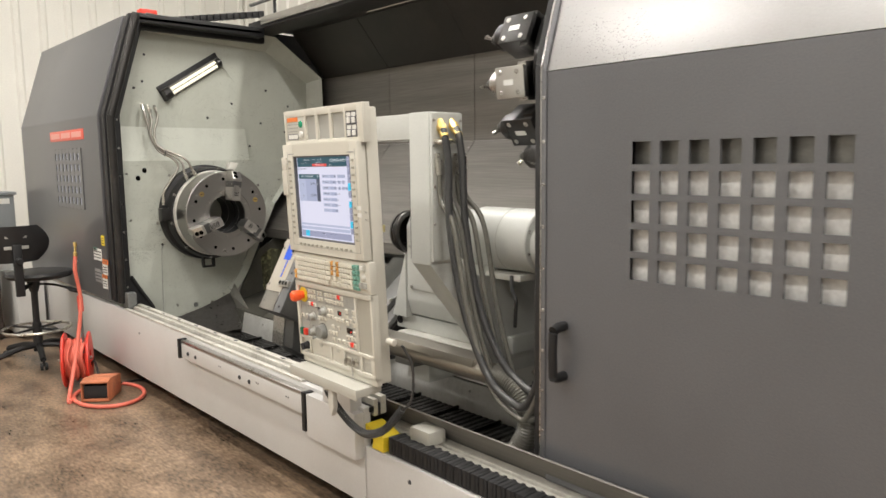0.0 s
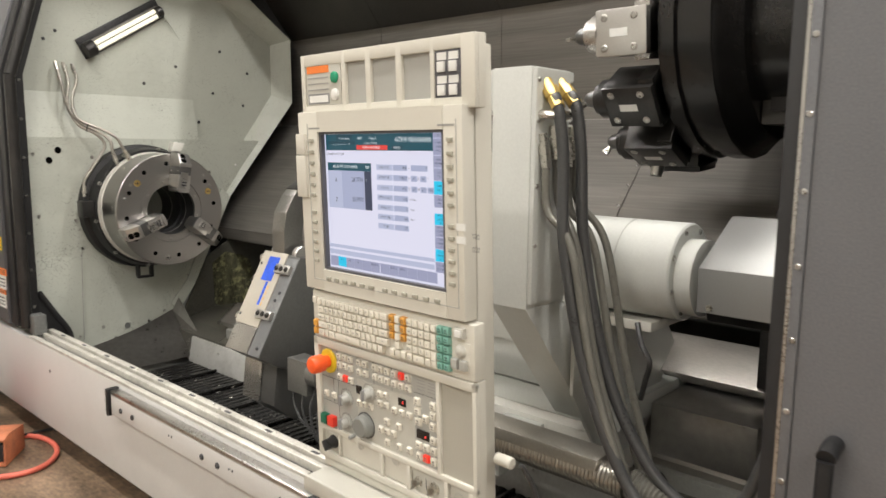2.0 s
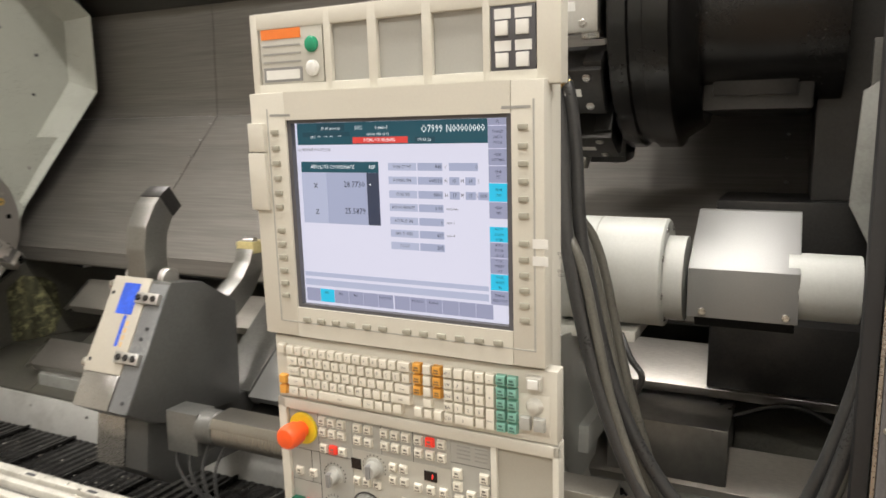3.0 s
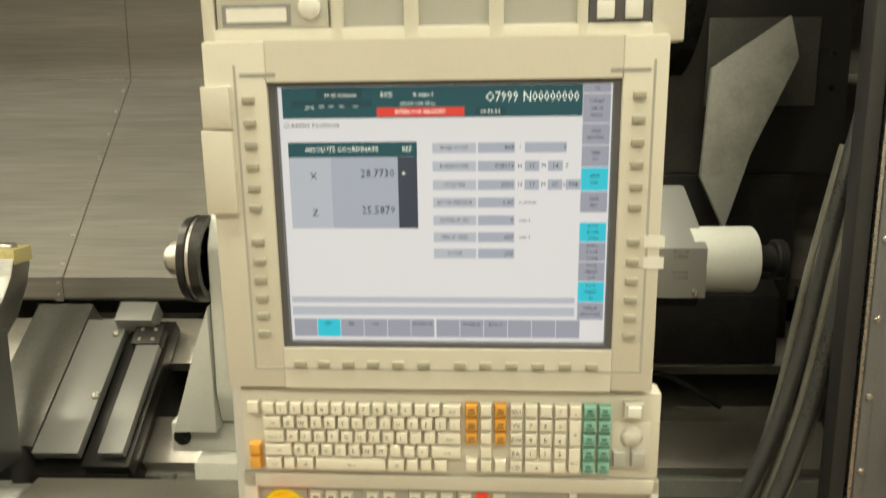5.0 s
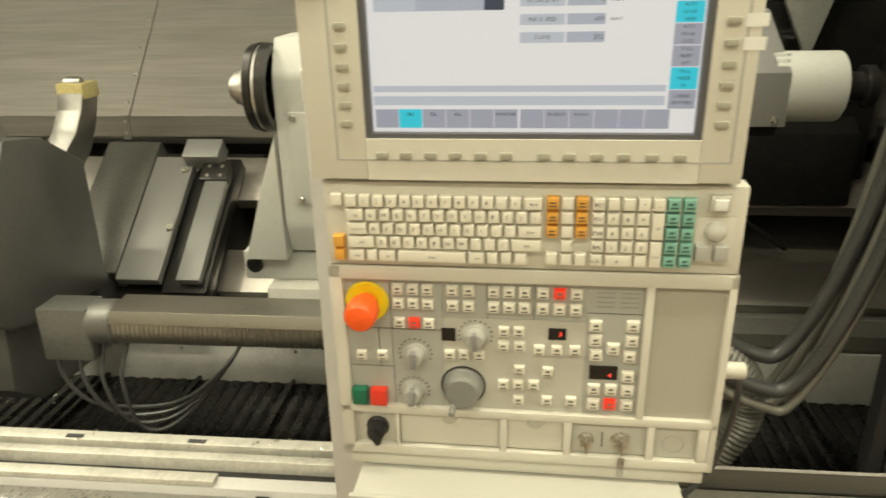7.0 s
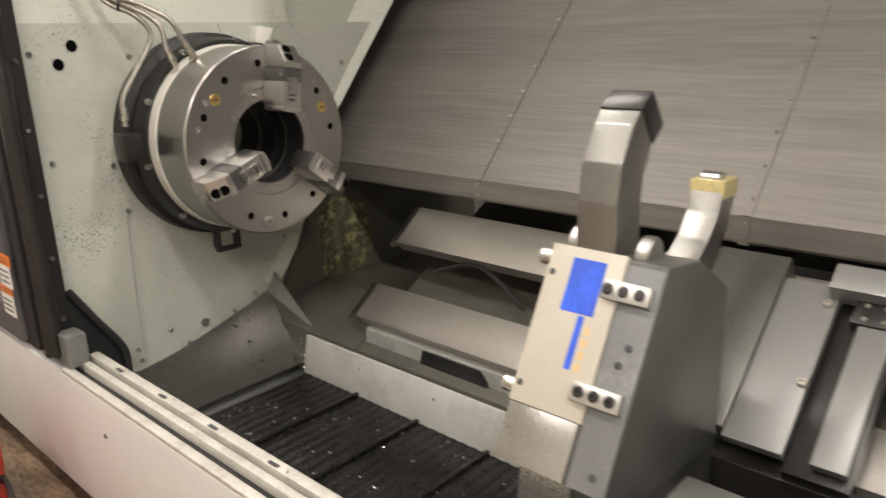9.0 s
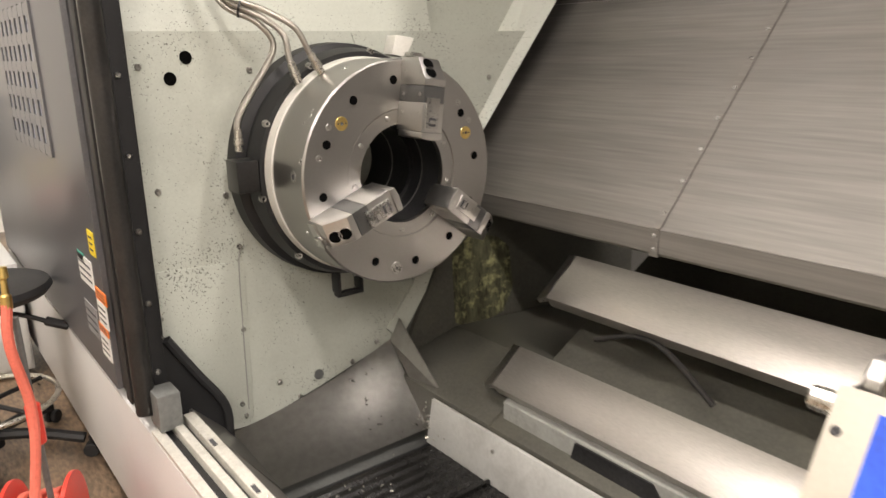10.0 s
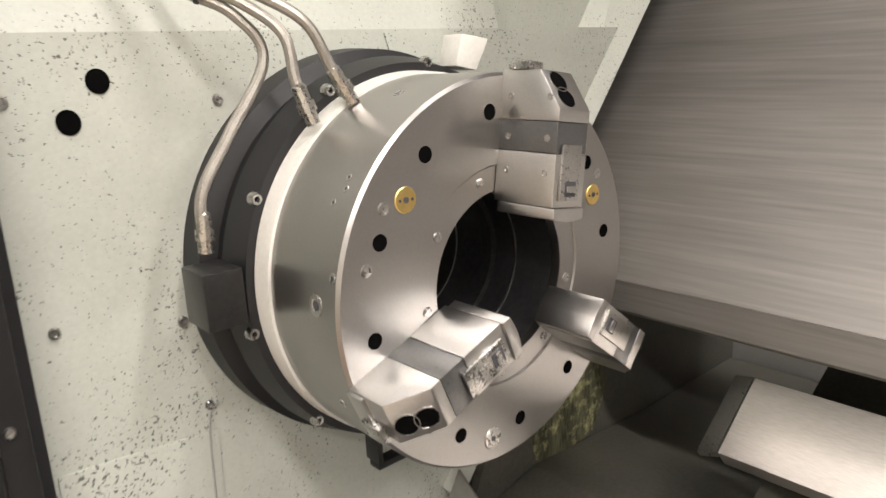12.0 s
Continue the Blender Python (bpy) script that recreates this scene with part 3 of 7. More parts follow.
# slanted work light, sunk into the wall
lamp = thing("work_light", "slanted tubular machine work light behind a glass cover", "lamp")
ax = Vector((0.455, 0, 0.30)).normalized()
nx = Vector((-ax.z, 0, ax.x))
c0, c1 = Vector((2.19, 5.385, 1.925)), Vector((2.645, 5.385, 2.225))
bm = one(bm_slab, [c0 - nx * 0.055, c1 - nx * 0.055, c1 + nx * 0.055, c0 + nx * 0.055], (0, 0.02, 0), 0.004)
part("recess", bm, M_DARK, lamp)
part("reflector", one(bm_slab, [c0 + ax * 0.06 - nx * 0.05 + Vector((0, -0.004, 0)), c1 - ax * 0.02 - nx * 0.05 + Vector((0, -0.004, 0)), c1 - ax * 0.02 + nx * 0.02 + Vector((0, -0.004, 0)), c0 + ax * 0.06 + nx * 0.02 + Vector((0, -0.004, 0))], (0, 0.003, 0)), M_SHEET, lamp)
for o in (-0.03, -0.002):
    part("tube", one(bm_cyl, c0 + ax * 0.07 + nx * o + Vector((0, -0.018, 0)), c1 - ax * 0.05 + nx * o + Vector((0, -0.018, 0)), 0.011, 12), M_TUBE, lamp, "pale unlit-looking fluorescent tube")
part("end_socket", one(bm_cyl, c0 + ax * 0.005 - nx * 0.015 + Vector((0, -0.02, 0)), c0 + ax * 0.065 - nx * 0.015 + Vector((0, -0.02, 0)), 0.042, 20, 0.004), M_GUN, lamp)
part("end_socket", one(bm_cyl, c1 - ax * 0.05 - nx * 0.015 + Vector((0, -0.02, 0)), c1 - ax * 0.01 - nx * 0.015 + Vector((0, -0.02, 0)), 0.03, 20, 0.004), M_GUN, lamp)
part("side_flap", one(bm_slab, [c1 + nx * 0.055 + Vector((0, -0.002, 0)), c1 - nx * 0.055 + Vector((0, -0.002, 0)), c1 + ax * 0.02 - nx * 0.19 + Vector((0, -0.002, 0))], (0, 0.004, 0)), M_HEAD, lamp)

# Thin darker tube traces the edge of the inspection panel.
part("panel_edge", one(bm_tube, [(2.16, YL - 0.004, 0.895), (2.140, YL - 0.004, 0.86), (2.138, YL - 0.004, 0.65), (2.14, YL - 0.004, 0.40)], 0.0022, 6, 6), M_PRINT, head, "thin dark line along the inspection panel's edge")
seat(head, WALL)
seat(lamp, WALL)

# ---- chuck ----
CX, CZ, CY = 2.474, 1.133, 4.978
chuck = thing("lathe_chuck", "large three-jaw steel lathe chuck with open bore", "chuck")
ring_ax = (0, 1, 0)
part("body", one(bm_lathe, [(0.004, 0.172), (0.0, 0.174), (0.0, 0.2985), (0.005, 0.303), (0.168, 0.303), (0.168, 0.172), (0.004, 0.172)], (CX, CY, CZ), ring_ax, 128), M_CHUCK, chuck)
part("bore_ring", one(bm_lathe, [(0.003, 0.135), (0.003, 0.1718), (0.02, 0.1718), (0.02, 0.135), (0.003, 0.135)], (CX, CY, CZ), ring_ax, 96), M_CHUCK, chuck)
# Bore wall and sleeve carry the bore's shade in their dark colour.
part("bore_wall", one(bm_lathe, [(0.0205, 0.1352), (0.0205, 0.1718), (0.15, 0.1718), (0.15, 0.1352), (0.0205, 0.1352)], (CX, CY, CZ), ring_ax, 96), M_DARK, chuck, "dark bore wall, its shade put into the colour")
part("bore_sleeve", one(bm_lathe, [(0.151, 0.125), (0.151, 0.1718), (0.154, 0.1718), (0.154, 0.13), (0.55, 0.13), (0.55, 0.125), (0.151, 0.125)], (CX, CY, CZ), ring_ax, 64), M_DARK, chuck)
for d in (0.10, 0.24):
    part("bore_line", one(bm_lathe, [(d, 0.1338 if d < 0.15 else 0.1238), (d, 0.1352 if d < 0.15 else 0.1252), (d + 0.003, 0.1352 if d < 0.15 else 0.1252), (d + 0.003, 0.1338 if d < 0.15 else 0.1238), (d, 0.1338 if d < 0.15 else 0.1238)], (CX, CY, CZ), ring_ax, 64), M_JAW, chuck, "bright turned line in the bore")
# Added black disc closes the bore, its depth shade painted on.
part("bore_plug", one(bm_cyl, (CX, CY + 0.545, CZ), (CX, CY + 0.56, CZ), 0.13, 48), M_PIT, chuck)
part("back_ring", one(bm_lathe, [(0.169, 0.14), (0.169, 0.307), (0.206, 0.309), (0.206, 0.14), (0.169, 0.14)], (CX, CY, CZ), ring_ax, 128), M_WHITE, chuck, "white painted ring behind the chuck")
part("flange", one(bm_lathe, [(0.207, 0.14), (0.207, 0.322), (0.258, 0.334), (0.263, 0.322), (0.298, 0.322), (0.308, 0.347), (0.376, 0.351), (0.376, 0.14), (0.207, 0.14)], (CX, CY, CZ), ring_ax, 128), M_BLACK, chuck, "black stepped spindle flange")


def polar(ang, r, d=0.0):
    return Vector((CX + r * math.cos(radians(ang)), CY - d, CZ + r * math.sin(radians(ang))))


JAW0 = 82.2
for k in range(12):
    a = JAW0 + 120 * (k // 4) + (13.0, 43.5, 74.5, 105.0)[k % 4]
    h = part("bolt_hole", one(bm_lathe, [(-0.0008, 0.0135), (0.0004, 0.0133), (0.0004, 0.0118), (0.0001, 0.0116), (0.0001, 0)], polar(a, 0.250), (0, -1, 0), 20), M_CHUCK, chuck)
    # Flat disc, the hole's shade painted black.
    part("socket", one(bm_cyl, polar(a, 0.250, 0.0001), polar(a, 0.250, 0.0007), 0.0117, 18), M_PIT, h)
for a in (JAW0 + 59, JAW0 - 59, JAW0 + 180):
    p = part("brass_plug" if a != JAW0 + 180 else "steel_plug", one(bm_cyl, polar(a, 0.236 if a != JAW0 + 180 else 0.262, -0.001), polar(a, 0.236 if a != JAW0 + 180 else 0.262, 0.002), 0.018, 24, 0.0012), M_BRASS if a != JAW0 + 180 else M_STEEL, chuck, "round brass plug" if a != JAW0 + 180 else "round steel plug")
    for o in (-0.35, 0, 0.35):
        q = polar(a, 0.236 if a != JAW0 + 180 else 0.262, 0.0021) + Vector((o * 0.03, 0, 0))
        # Dark disc carries the pin hole's shade in its colour.
        part("pin_hole", one(bm_cyl, q, q + Vector((0, -0.0006, 0)), 0.0022 if o else 0.0045, 10), M_INK, p)
for a in (JAW0 + 52, JAW0 - 52, JAW0 + 70, JAW0 - 66):
    bolt(chuck, polar(a + 13, 0.262), (0, -1, 0), 0.009, M_STEEL, 0.002)
for k in range(9):
    bolt(chuck, polar(JAW0 + 24 + 40 * k, 0.155, -0.002), (0, -1, 0), 0.0075, M_STEEL, 0.002)
# tapped holes in the rim
for a, d, r in ((176, 0.05, 0.016), (168, 0.014, 0.008), (150, 0.05, 0.005), (146, 0.035, 0.005), (143, 0.04, 0.005), (112, 0.09, 0.009), (205, 0.05, 0.008)):
    o = Vector((math.cos(radians(a)), 0, math.sin(radians(a))))
    c = Vector((CX, CY + d, CZ)) + o * 0.3025
    part("rim_screw", one(bm_lathe, [(-0.001, r), (0.0012, r * 0.95), (0.0012, r * 0.55), (0.0003, r * 0.5), (0.0003, 0)], c, o, 16), M_STEEL, chuck)
    # Dark disc carries the screw socket's shade in its colour.
    part("rim_socket", one(bm_cyl, c, c + o * 0.0009, r * 0.45, 12), M_INK, chuck)
for k in range(10):
    a = 36 * k + 10
    c = Vector((CX + 0.322 * math.cos(radians(a)), CY + 0.218, CZ + 0.324 * math.sin(radians(a))))
    bolt(chuck, c, (0, -1, 0), 0.0105, M_STEEL, 0.012)


def jaw(ang):
    """A stepped jaw with a hard insert at its tip."""
    R = Vector((math.cos(radians(ang)), 0, math.sin(radians(ang))))
    T = Vector((-math.sin(radians(ang)), 0, math.cos(radians(ang))))
    C = Vector((CX, CY, CZ))

    def pt(r, t, d):
        return C + R * r + T * t + Vector((0, -d, 0))

    def block(prof, w, t0=0.0, bev=0.002):
        return one(bm_slab, [pt(r, t0 - w / 2, d) for r, d in prof], T * w, bev)

    j = part("jaw", block([(0.235, -0.002), (0.235, 0.108), (0.252, 0.108), (0.304, 0.070), (0.304, -0.002)], 0.066), M_JAW, chuck)
    part("jaw_step", block([(0.192, -0.002), (0.192, 0.107), (0.2345, 0.107), (0.2345, -0.002)], 0.065), M_GUN2, j, "darker ground steel step")
    part("jaw_head", block([(0.118, -0.002), (0.118, 0.108), (0.1915, 0.108), (0.1915, -0.002)], 0.066), M_JAW, j)
    bm = bmesh.new()
    arc = [(0.098 - 0.006 * math.cos((k - 3) / 3 * 1.3) + 0.006, (k - 3) / 3 * 0.032) for k in range(7)]
    bm_slab(bm, [pt(r, t, 0.004) for r, t in arc] + [pt(0.1175, 0.032, 0.004), pt(0.1175, -0.032, 0.004)], (0, -0.108, 0), 0.002)
    part("jaw_tip", bm, M_JAW, j, "bright worn gripping tip")
    part("clamp_plate", block([(0.128, 0.1085), (0.128, 0.113), (0.205, 0.113), (0.205, 0.1085)], 0.040, 0.004, 0.001), M_STEEL, j)
    # Flat dark piece, the slot's shade put into its colour.
    part("clamp_slot", block([(0.134, 0.1131), (0.134, 0.1142), (0.155, 0.1142), (0.155, 0.1131)], 0.022, 0.004, 0), M_INK, j)
    part("clamp_key", block([(0.140, 0.1142), (0.140, 0.117), (0.149, 0.117), (0.149, 0.1142)], 0.018, 0.004, 0.0006), M_STEEL, j)
    part("base_jaw", block([(0.20, -0.004), (0.20, 0.030), (0.309, 0.030), (0.309, -0.004)], 0.058, 0.0), M_JAW, j)
    sl = Vector((R.x * (0.304 - 0.252), 0.038, R.z * (0.304 - 0.252))).normalized()
    nrm = (R * 0.038 + Vector((0, -0.052, 0))).normalized()
    for s, tt in ((0.30, 0.008), (0.72, 0.008)):
        c = pt(0.252, tt, 0.108) + sl * (0.0644 * s)
        part("jaw_bolt_well", one(bm_lathe, [(-0.001, 0.018), (0.0008, 0.0175), (0.0008, 0.0160), (0.0002, 0.0156), (0.0002, 0)], c, nrm, 22), M_STEEL, j)
        # Black disc paints the shade down the bolt well.
        part("jaw_bolt_dark", one(bm_cyl, c + nrm * 0.0002, c + nrm * 0.0007, 0.0156, 20), M_PIT, j)
    for r in (0.158, 0.206, 0.262):
        for sgn in (-1,):
            for d in (0.018, 0.090):
                c = pt(r + 0.006, 0.033, d)
                part("side_screw", one(bm_lathe, [(-0.0005, 0.0052), (0.0010, 0.005), (0.0010, 0.003), (0, 0.0028), (0, 0)], c, T, 12), M_STEEL, j)
    part("keeper", block([(0.3045, 0.012), (0.3045, 0.052), (0.316, 0.052), (0.316, 0.012)], 0.028, 0.022, 0.002), M_STEEL, j)
    return j


for k in range(3):
    jaw(JAW0 + 120 * k)
# hydraulic block on the flange
part("feed_block", one(bm_box, 2.086, 2.146, 5.175, 5.25, 1.10, 1.185, 0.004), M_GUN, chuck, "dark square hydraulic feed block")
part("handle_bracket", one(bm_box, 2.385, 2.397, 5.22, 5.26, 0.745, 0.81, 0.003), M_BLACK, chuck)
part("handle_bracket", one(bm_box, 2.463, 2.475, 5.22, 5.26, 0.745, 0.81, 0.003), M_BLACK, chuck)
part("handle_bar", one(bm_box, 2.385, 2.475, 5.22, 5.25, 0.733, 0.746, 0.003), M_BLACK, chuck)
part("top_clip", one(bm_slab, [(2.605, 5.21, 1.445), (2.622, 5.21, 1.50), (2.688, 5.21, 1.49), (2.655, 5.21, 1.435)], (0, 0.05, 0), 0.003), M_WHITE, chuck)


def hose_line(name, label, pts, r, material, fit0=True, fit1=True, cat="hose", group="", fittings=None):
    h = thing(name, label, cat, group)
    part("hose", one(bm_tube, pts, r, 10, 8), material, h)
    for flag, a, b in ((fit0, pts[0], pts[1]), (fit1, pts[-1], pts[-2])):
        if flag:
            d = (Vector(b) - Vector(a)).normalized()
            bm = bmesh.new()
            bm_lathe(bm, [(-0.012, 0), (-0.012, r * 1.25), (0.006, r * 1.25), (0.006, r * 1.6), (0.020, r * 1.6), (0.020, r * 1.3), (0.042, r * 1.3), (0.045, r), (0.045, 0)], a, d, 10)
            part("fitting", bm, fittings or M_FIT, h, "zinc-plated hose fitting")
    return h


HB = "braided steel hydraulic hose running to the chuck"
hose_line("hydraulic_hose", HB, [(2.045, 5.36, 1.83), (2.05, 5.31, 1.74), (2.075, 5.30, 1.62), (2.12, 5.27, 1.53), (2.19, 5.22, 1.49), (2.226, 5.20, 1.43), (2.16, 5.20, 1.326), (2.112, 5.20, 1.25), (2.110, 5.20, 1.182)], 0.0085, M_HOSE, group="chuck hoses")
hose_line("hydraulic_hose", HB, [(2.085, 5.36, 1.83), (2.088, 5.31, 1.74), (2.075, 5.295, 1.63), (2.12, 5.26, 1.545), (2.20, 5.20, 1.50), (2.238, 5.16, 1.46), (2.247, 5.15, 1.40), (2.262, 5.14, 1.353)], 0.0085, M_HOSE, group="chuck hoses")
hose_line("hydraulic_hose", HB, [(2.13, 5.36, 1.83), (2.13, 5.31, 1.76), (2.095, 5.285, 1.65), (2.11, 5.25, 1.56), (2.21, 5.19, 1.515), (2.268, 5.15, 1.478), (2.302, 5.14, 1.42), (2.325, 5.13, 1.380)], 0.0085, M_HOSE, group="chuck hoses")
tie = thing("cable_tie", "black plastic tie round the hydraulic hoses", "cable tie")
part("band", one(bm_lathe, [(0, 0.021), (0, 0.024), (0.006, 0.024), (0.006, 0.021), (0, 0.021)], (2.15, 5.235, 1.522), (0.8, -0.5, -0.25), 16), M_BLACK, tie)

for ob in [o for o in bpy.data.objects if o.name.startswith(("hydraulic_hose", "cable_tie"))]:
    seat(ob, WALL)

# ---- chip guards behind the bed ----
guard = thing("back_guard", "brushed steel chip guard panels behind the bed", "chip guard")
SEAMS = (6.0, 4.538, 3.631, 2.724, 1.817, -0.5)
sx = Vector((0.60, 0, 0.648)).normalized()
so = Vector((-sx.z, 0, sx.x))
for y1, y0 in zip(SEAMS, SEAMS[1:]):
    y0, y1 = y0 + 0.0025, y1 - 0.0025
    part("sloped_sheet", one(bm_slab, [(3.00, y0, 0.972), (3.00, y1, 0.972), (3.60, y1, 1.62), (3.60, y0, 1.62)], (0.006, 0, -0.006)), M_SHEET, guard)
    part("upright_sheet", one(bm_box, 3.601, 3.607, y0, y1, 1.622, 2.185), M_SHEET, guard)
    part("edge_strip", one(bm_box, 2.994, 3.000, y0, y1, 0.905, 0.972), M_SHEET, guard)
    part("underside", one(bm_box, 3.001, 3.62, y0, y1, 0.897, 0.907), M_BED, guard)
    if y0 < -0.4:
        continue
    o = Vector((2.998, y0, 0.972))
    part("seam_strip", one(bm_slab, [o + Vector((0, -0.016, 0)), o + Vector((0, 0.010, 0)), o + sx * 0.883 + Vector((0, 0.010, 0)), o + sx * 0.883 + Vector((0, -0.016, 0))], so * 0.003), M_SHEET, guard)
    part("seam_strip", one(bm_box, 3.597, 3.601, y0 - 0.014, y0 + 0.008, 1.622, 2.185), M_SHEET, guard)
    part("seam_cap", one(bm_box, 2.990, 2.994, y0 - 0.016, y0 + 0.010, 0.895, 0.972), M_SHEET, guard)
    for k in range(8):
        bolt(guard, o + sx * (0.05 + 0.11 * k) + so * 0.003 + Vector((0, -0.003, 0)), so, 0.006, M_STEEL, 0.003)
    for z in (0.955, 0.917):
        bolt(guard, (2.990, y0 - 0.003, z), (-1, 0, 0), 0.006)
part("end_sheet", one(bm_box, 2.955, 3.88, 6.002, 6.012, 0.55, 2.295), M_DARK, guard)
roof = thing("machine_roof", "dark painted roof panels over the work space", "machine roof")
for y1, y0 in zip((5.425,) + SEAMS[1:], SEAMS[1:5] + (-0.9,)):
    y0 += 0.004
    part("slope_panel", one(bm_slab, [(3.607, y0, 2.185), (3.607, y1, 2.185), (3.32, y1, 2.52), (3.32, y0, 2.52)], (0.01, 0, 0.01)), M_ROOF, roof)
    part("flat_panel", one(bm_box, 3.0, 3.32, y0, y1, 2.52, 2.535), M_ROOF, roof)
part("front_beam", one(bm_slab, [(2.93, -2.15, 2.50), (2.93, -2.15, 2.56), (3.02, -2.15, 2.575), (3.08, -2.15, 2.575), (3.08, -2.15, 2.47)], (0, 7.57, 0), 0.004), M_BLACK, roof, "black top beam with door rail")
part("beam_lip", one(bm_box, 2.915, 2.928, -2.1, 5.2, 2.52, 2.575, 0.003), M_STEEL, roof, "bright steel upper rail")
part("light_panel", one(bm_slab, [(3.085, 4.1, 2.465), (3.085, -1.0, 2.465), (3.24, -1.0, 2.515), (3.24, 3.85, 2.515)], (0.004, 0, -0.004)), M_WHITE, roof, "white underside panel")
# small things on the roof
beacon = thing("warning_beacon", "red plastic warning light on the machine roof", "warning light")
part("base", one(bm_box, 2.12, 2.26, 5.46, 5.56, 2.511, 2.53, 0.003), M_BLACK, beacon)
part("lens", one(bm_box, 2.13, 2.25, 5.47, 5.55, 2.53, 2.585, 0.012), M_RED, beacon, "red lens")
chain = thing("roof_cable_chain", "black steel cable chain running along the machine roof", "cable carrier")
for k in range(16):
    part("link", one(bm_slab, [(2.30 + 0.055 * k, 5.60, 2.515 + 0.010 * k), (2.345 + 0.055 * k, 5.60, 2.518 + 0.010 * k), (2.345 + 0.055 * k, 5.60, 2.565 + 0.010 * k), (2.30 + 0.055 * k, 5.60, 2.56 + 0.010 * k)], (0, 0.07, 0), 0.004), M_BLACK, chain)
part("support", one(bm_box, 2.30, 3.20, 5.63, 5.645, 2.505, 2.53, 0), M_BLACK, chain)
conduit = thing("wall_conduit", "grey steel conduit along the workshop wall", "conduit")
part("pipe", one(bm_tube, [(5.54, 10.5, 2.75), (5.54, 4, 2.75), (5.54, -5.8, 2.75)], 0.02, 8, 4), M_CAST, conduit)
rail_pipe = thing("overhead_pipe", "dark pipe on brackets above the machine roof", "pipe")
part("pipe", one(bm_tube, [(3.0, 5.5, 2.72), (3.05, 4.0, 2.74), (3.1, 1.0, 2.76)], 0.014, 8, 4), M_CAST, rail_pipe)
for yy in (5.2, 3.6, 2.0):
    part("post", one(bm_cyl, (3.04, yy, 2.58), (3.04, yy, 2.73), 0.012, 8), M_BLACK, rail_pipe)

# ---- bed ----
bed = thing("slant_bed", "slant bed with steel guideway covers", "machine bed")
part("casting", one(bm_slab, [(2.62, 4.80, 0.226), (2.62, 4.80, 0.40), (2.70, 4.80, 0.44), (3.36, 4.80, 0.80), (3.88, 4.80, 0.80), (3.88, 4.80, 0.226)], (0, -5.7, 0), 0.01), M_BED, bed)
part("end_trough", one(bm_slab, [(2.62, 5.30, 0.226), (2.62, 5.30, 0.40), (2.70, 5.30, 0.44), (2.90, 5.30, 0.49), (3.36, 5.30, 0.46), (3.88, 5.30, 0.46), (3.88, 5.30, 0.226)], (0, -0.498, 0), 0.006), M_BED, bed)
part("end_face", one(bm_slab, [(2.60, 5.305, 0.24), (2.72, 5.305, 0.53), (2.86, 5.305, 0.80), (3.06, 5.305, 0.92), (3.34, 5.305, 0.80), (3.9, 5.305, 0.80), (3.9, 5.305, 0.24)], (0, 0.02, 0)), M_BED, bed)
part("splash_residue", one(bm_slab, [(2.90, 5.300, 0.50), (2.89, 5.300, 0.76), (2.98, 5.300, 0.82), (3.10, 5.300, 0.79), (3.16, 5.300, 0.74), (3.18, 5.300, 0.58), (3.13, 5.300, 0.49), (2.98, 5.300, 0.46)], (0, 0.004, 0)), M_SPLASH, bed, "dried yellow-green coolant residue")
sd = Vector((0.118, 0, 0.092)).normalized()
sn = Vector((-sd.z, 0, sd.x))
for (x, z, w) in ((2.864, 0.732, 0.170), (2.648, 0.513, 0.145)):
    o = Vector((x, 4.82, z))
    part("way_cover", one(bm_slab, [o, o + sd * w, o + sd * w - sn * 0.10, o - sn * 0.045], (0, -5.4, 0), 0.002), M_WAY, bed, "bright steel guideway cover")
    part("way_end", one(bm_slab, [o + Vector((0, 0.002, 0)), o + sd * w + Vector((0, 0.002, 0)), o + sd * (w + 0.004) + sn * -0.02 + Vector((0, 0.045, 0)), o + sd * -0.004 - sn * 0.02 + Vector((0, 0.045, 0))], -sn * 0.02), M_STEEL, bed)
part("lower_web", one(bm_slab, [(2.658, 4.78, 0.24), (2.658, 4.78, 0.47), (2.70, 4.78, 0.49), (2.70, 4.78, 0.24)], (0, -5.3, 0), 0.004), M_CASTL, bed, "scuffed grey-green casting")
# No hollow is cut: dark plates put its shade into colour.
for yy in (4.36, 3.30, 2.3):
    part("pocket", one(bm_slab, [(2.652, yy + 0.17, 0.355), (2.652, yy + 0.14, 0.465), (2.652, yy - 0.10, 0.465), (2.652, yy - 0.13, 0.43), (2.652, yy - 0.13, 0.365)], (0.01, 0, 0)), M_DARK, bed, "flat dark plate with the shade of a cast hollow")
part("tray_guard", one(bm_slab, [(2.575, 5.05, 0.25), (2.60, 5.05, 0.392), (2.612, 5.05, 0.392), (2.60, 5.05, 0.25)], (0, -5.6, 0), 0.002), M_TRAY, bed, "light grey tray guard strip")
for k in range(12):
    bolt(bed, (2.59, 4.75 - 0.35 * k, 0.35), (-0.98, 0, 0.18), 0.006)
for k in range(4):
    part("coolant_pipe", one(bm_tube, [(2.86, 4.62 - 0.9 * k, 0.66), (2.88, 4.50 - 0.9 * k, 0.70), (2.88, 4.40 - 0.9 * k, 0.69), (2.87, 4.25 - 0.9 * k, 0.60)], 0.008, 8, 5), M_GUN, bed)
# pan and chute at the chuck end
bm = bmesh.new()
grid = []
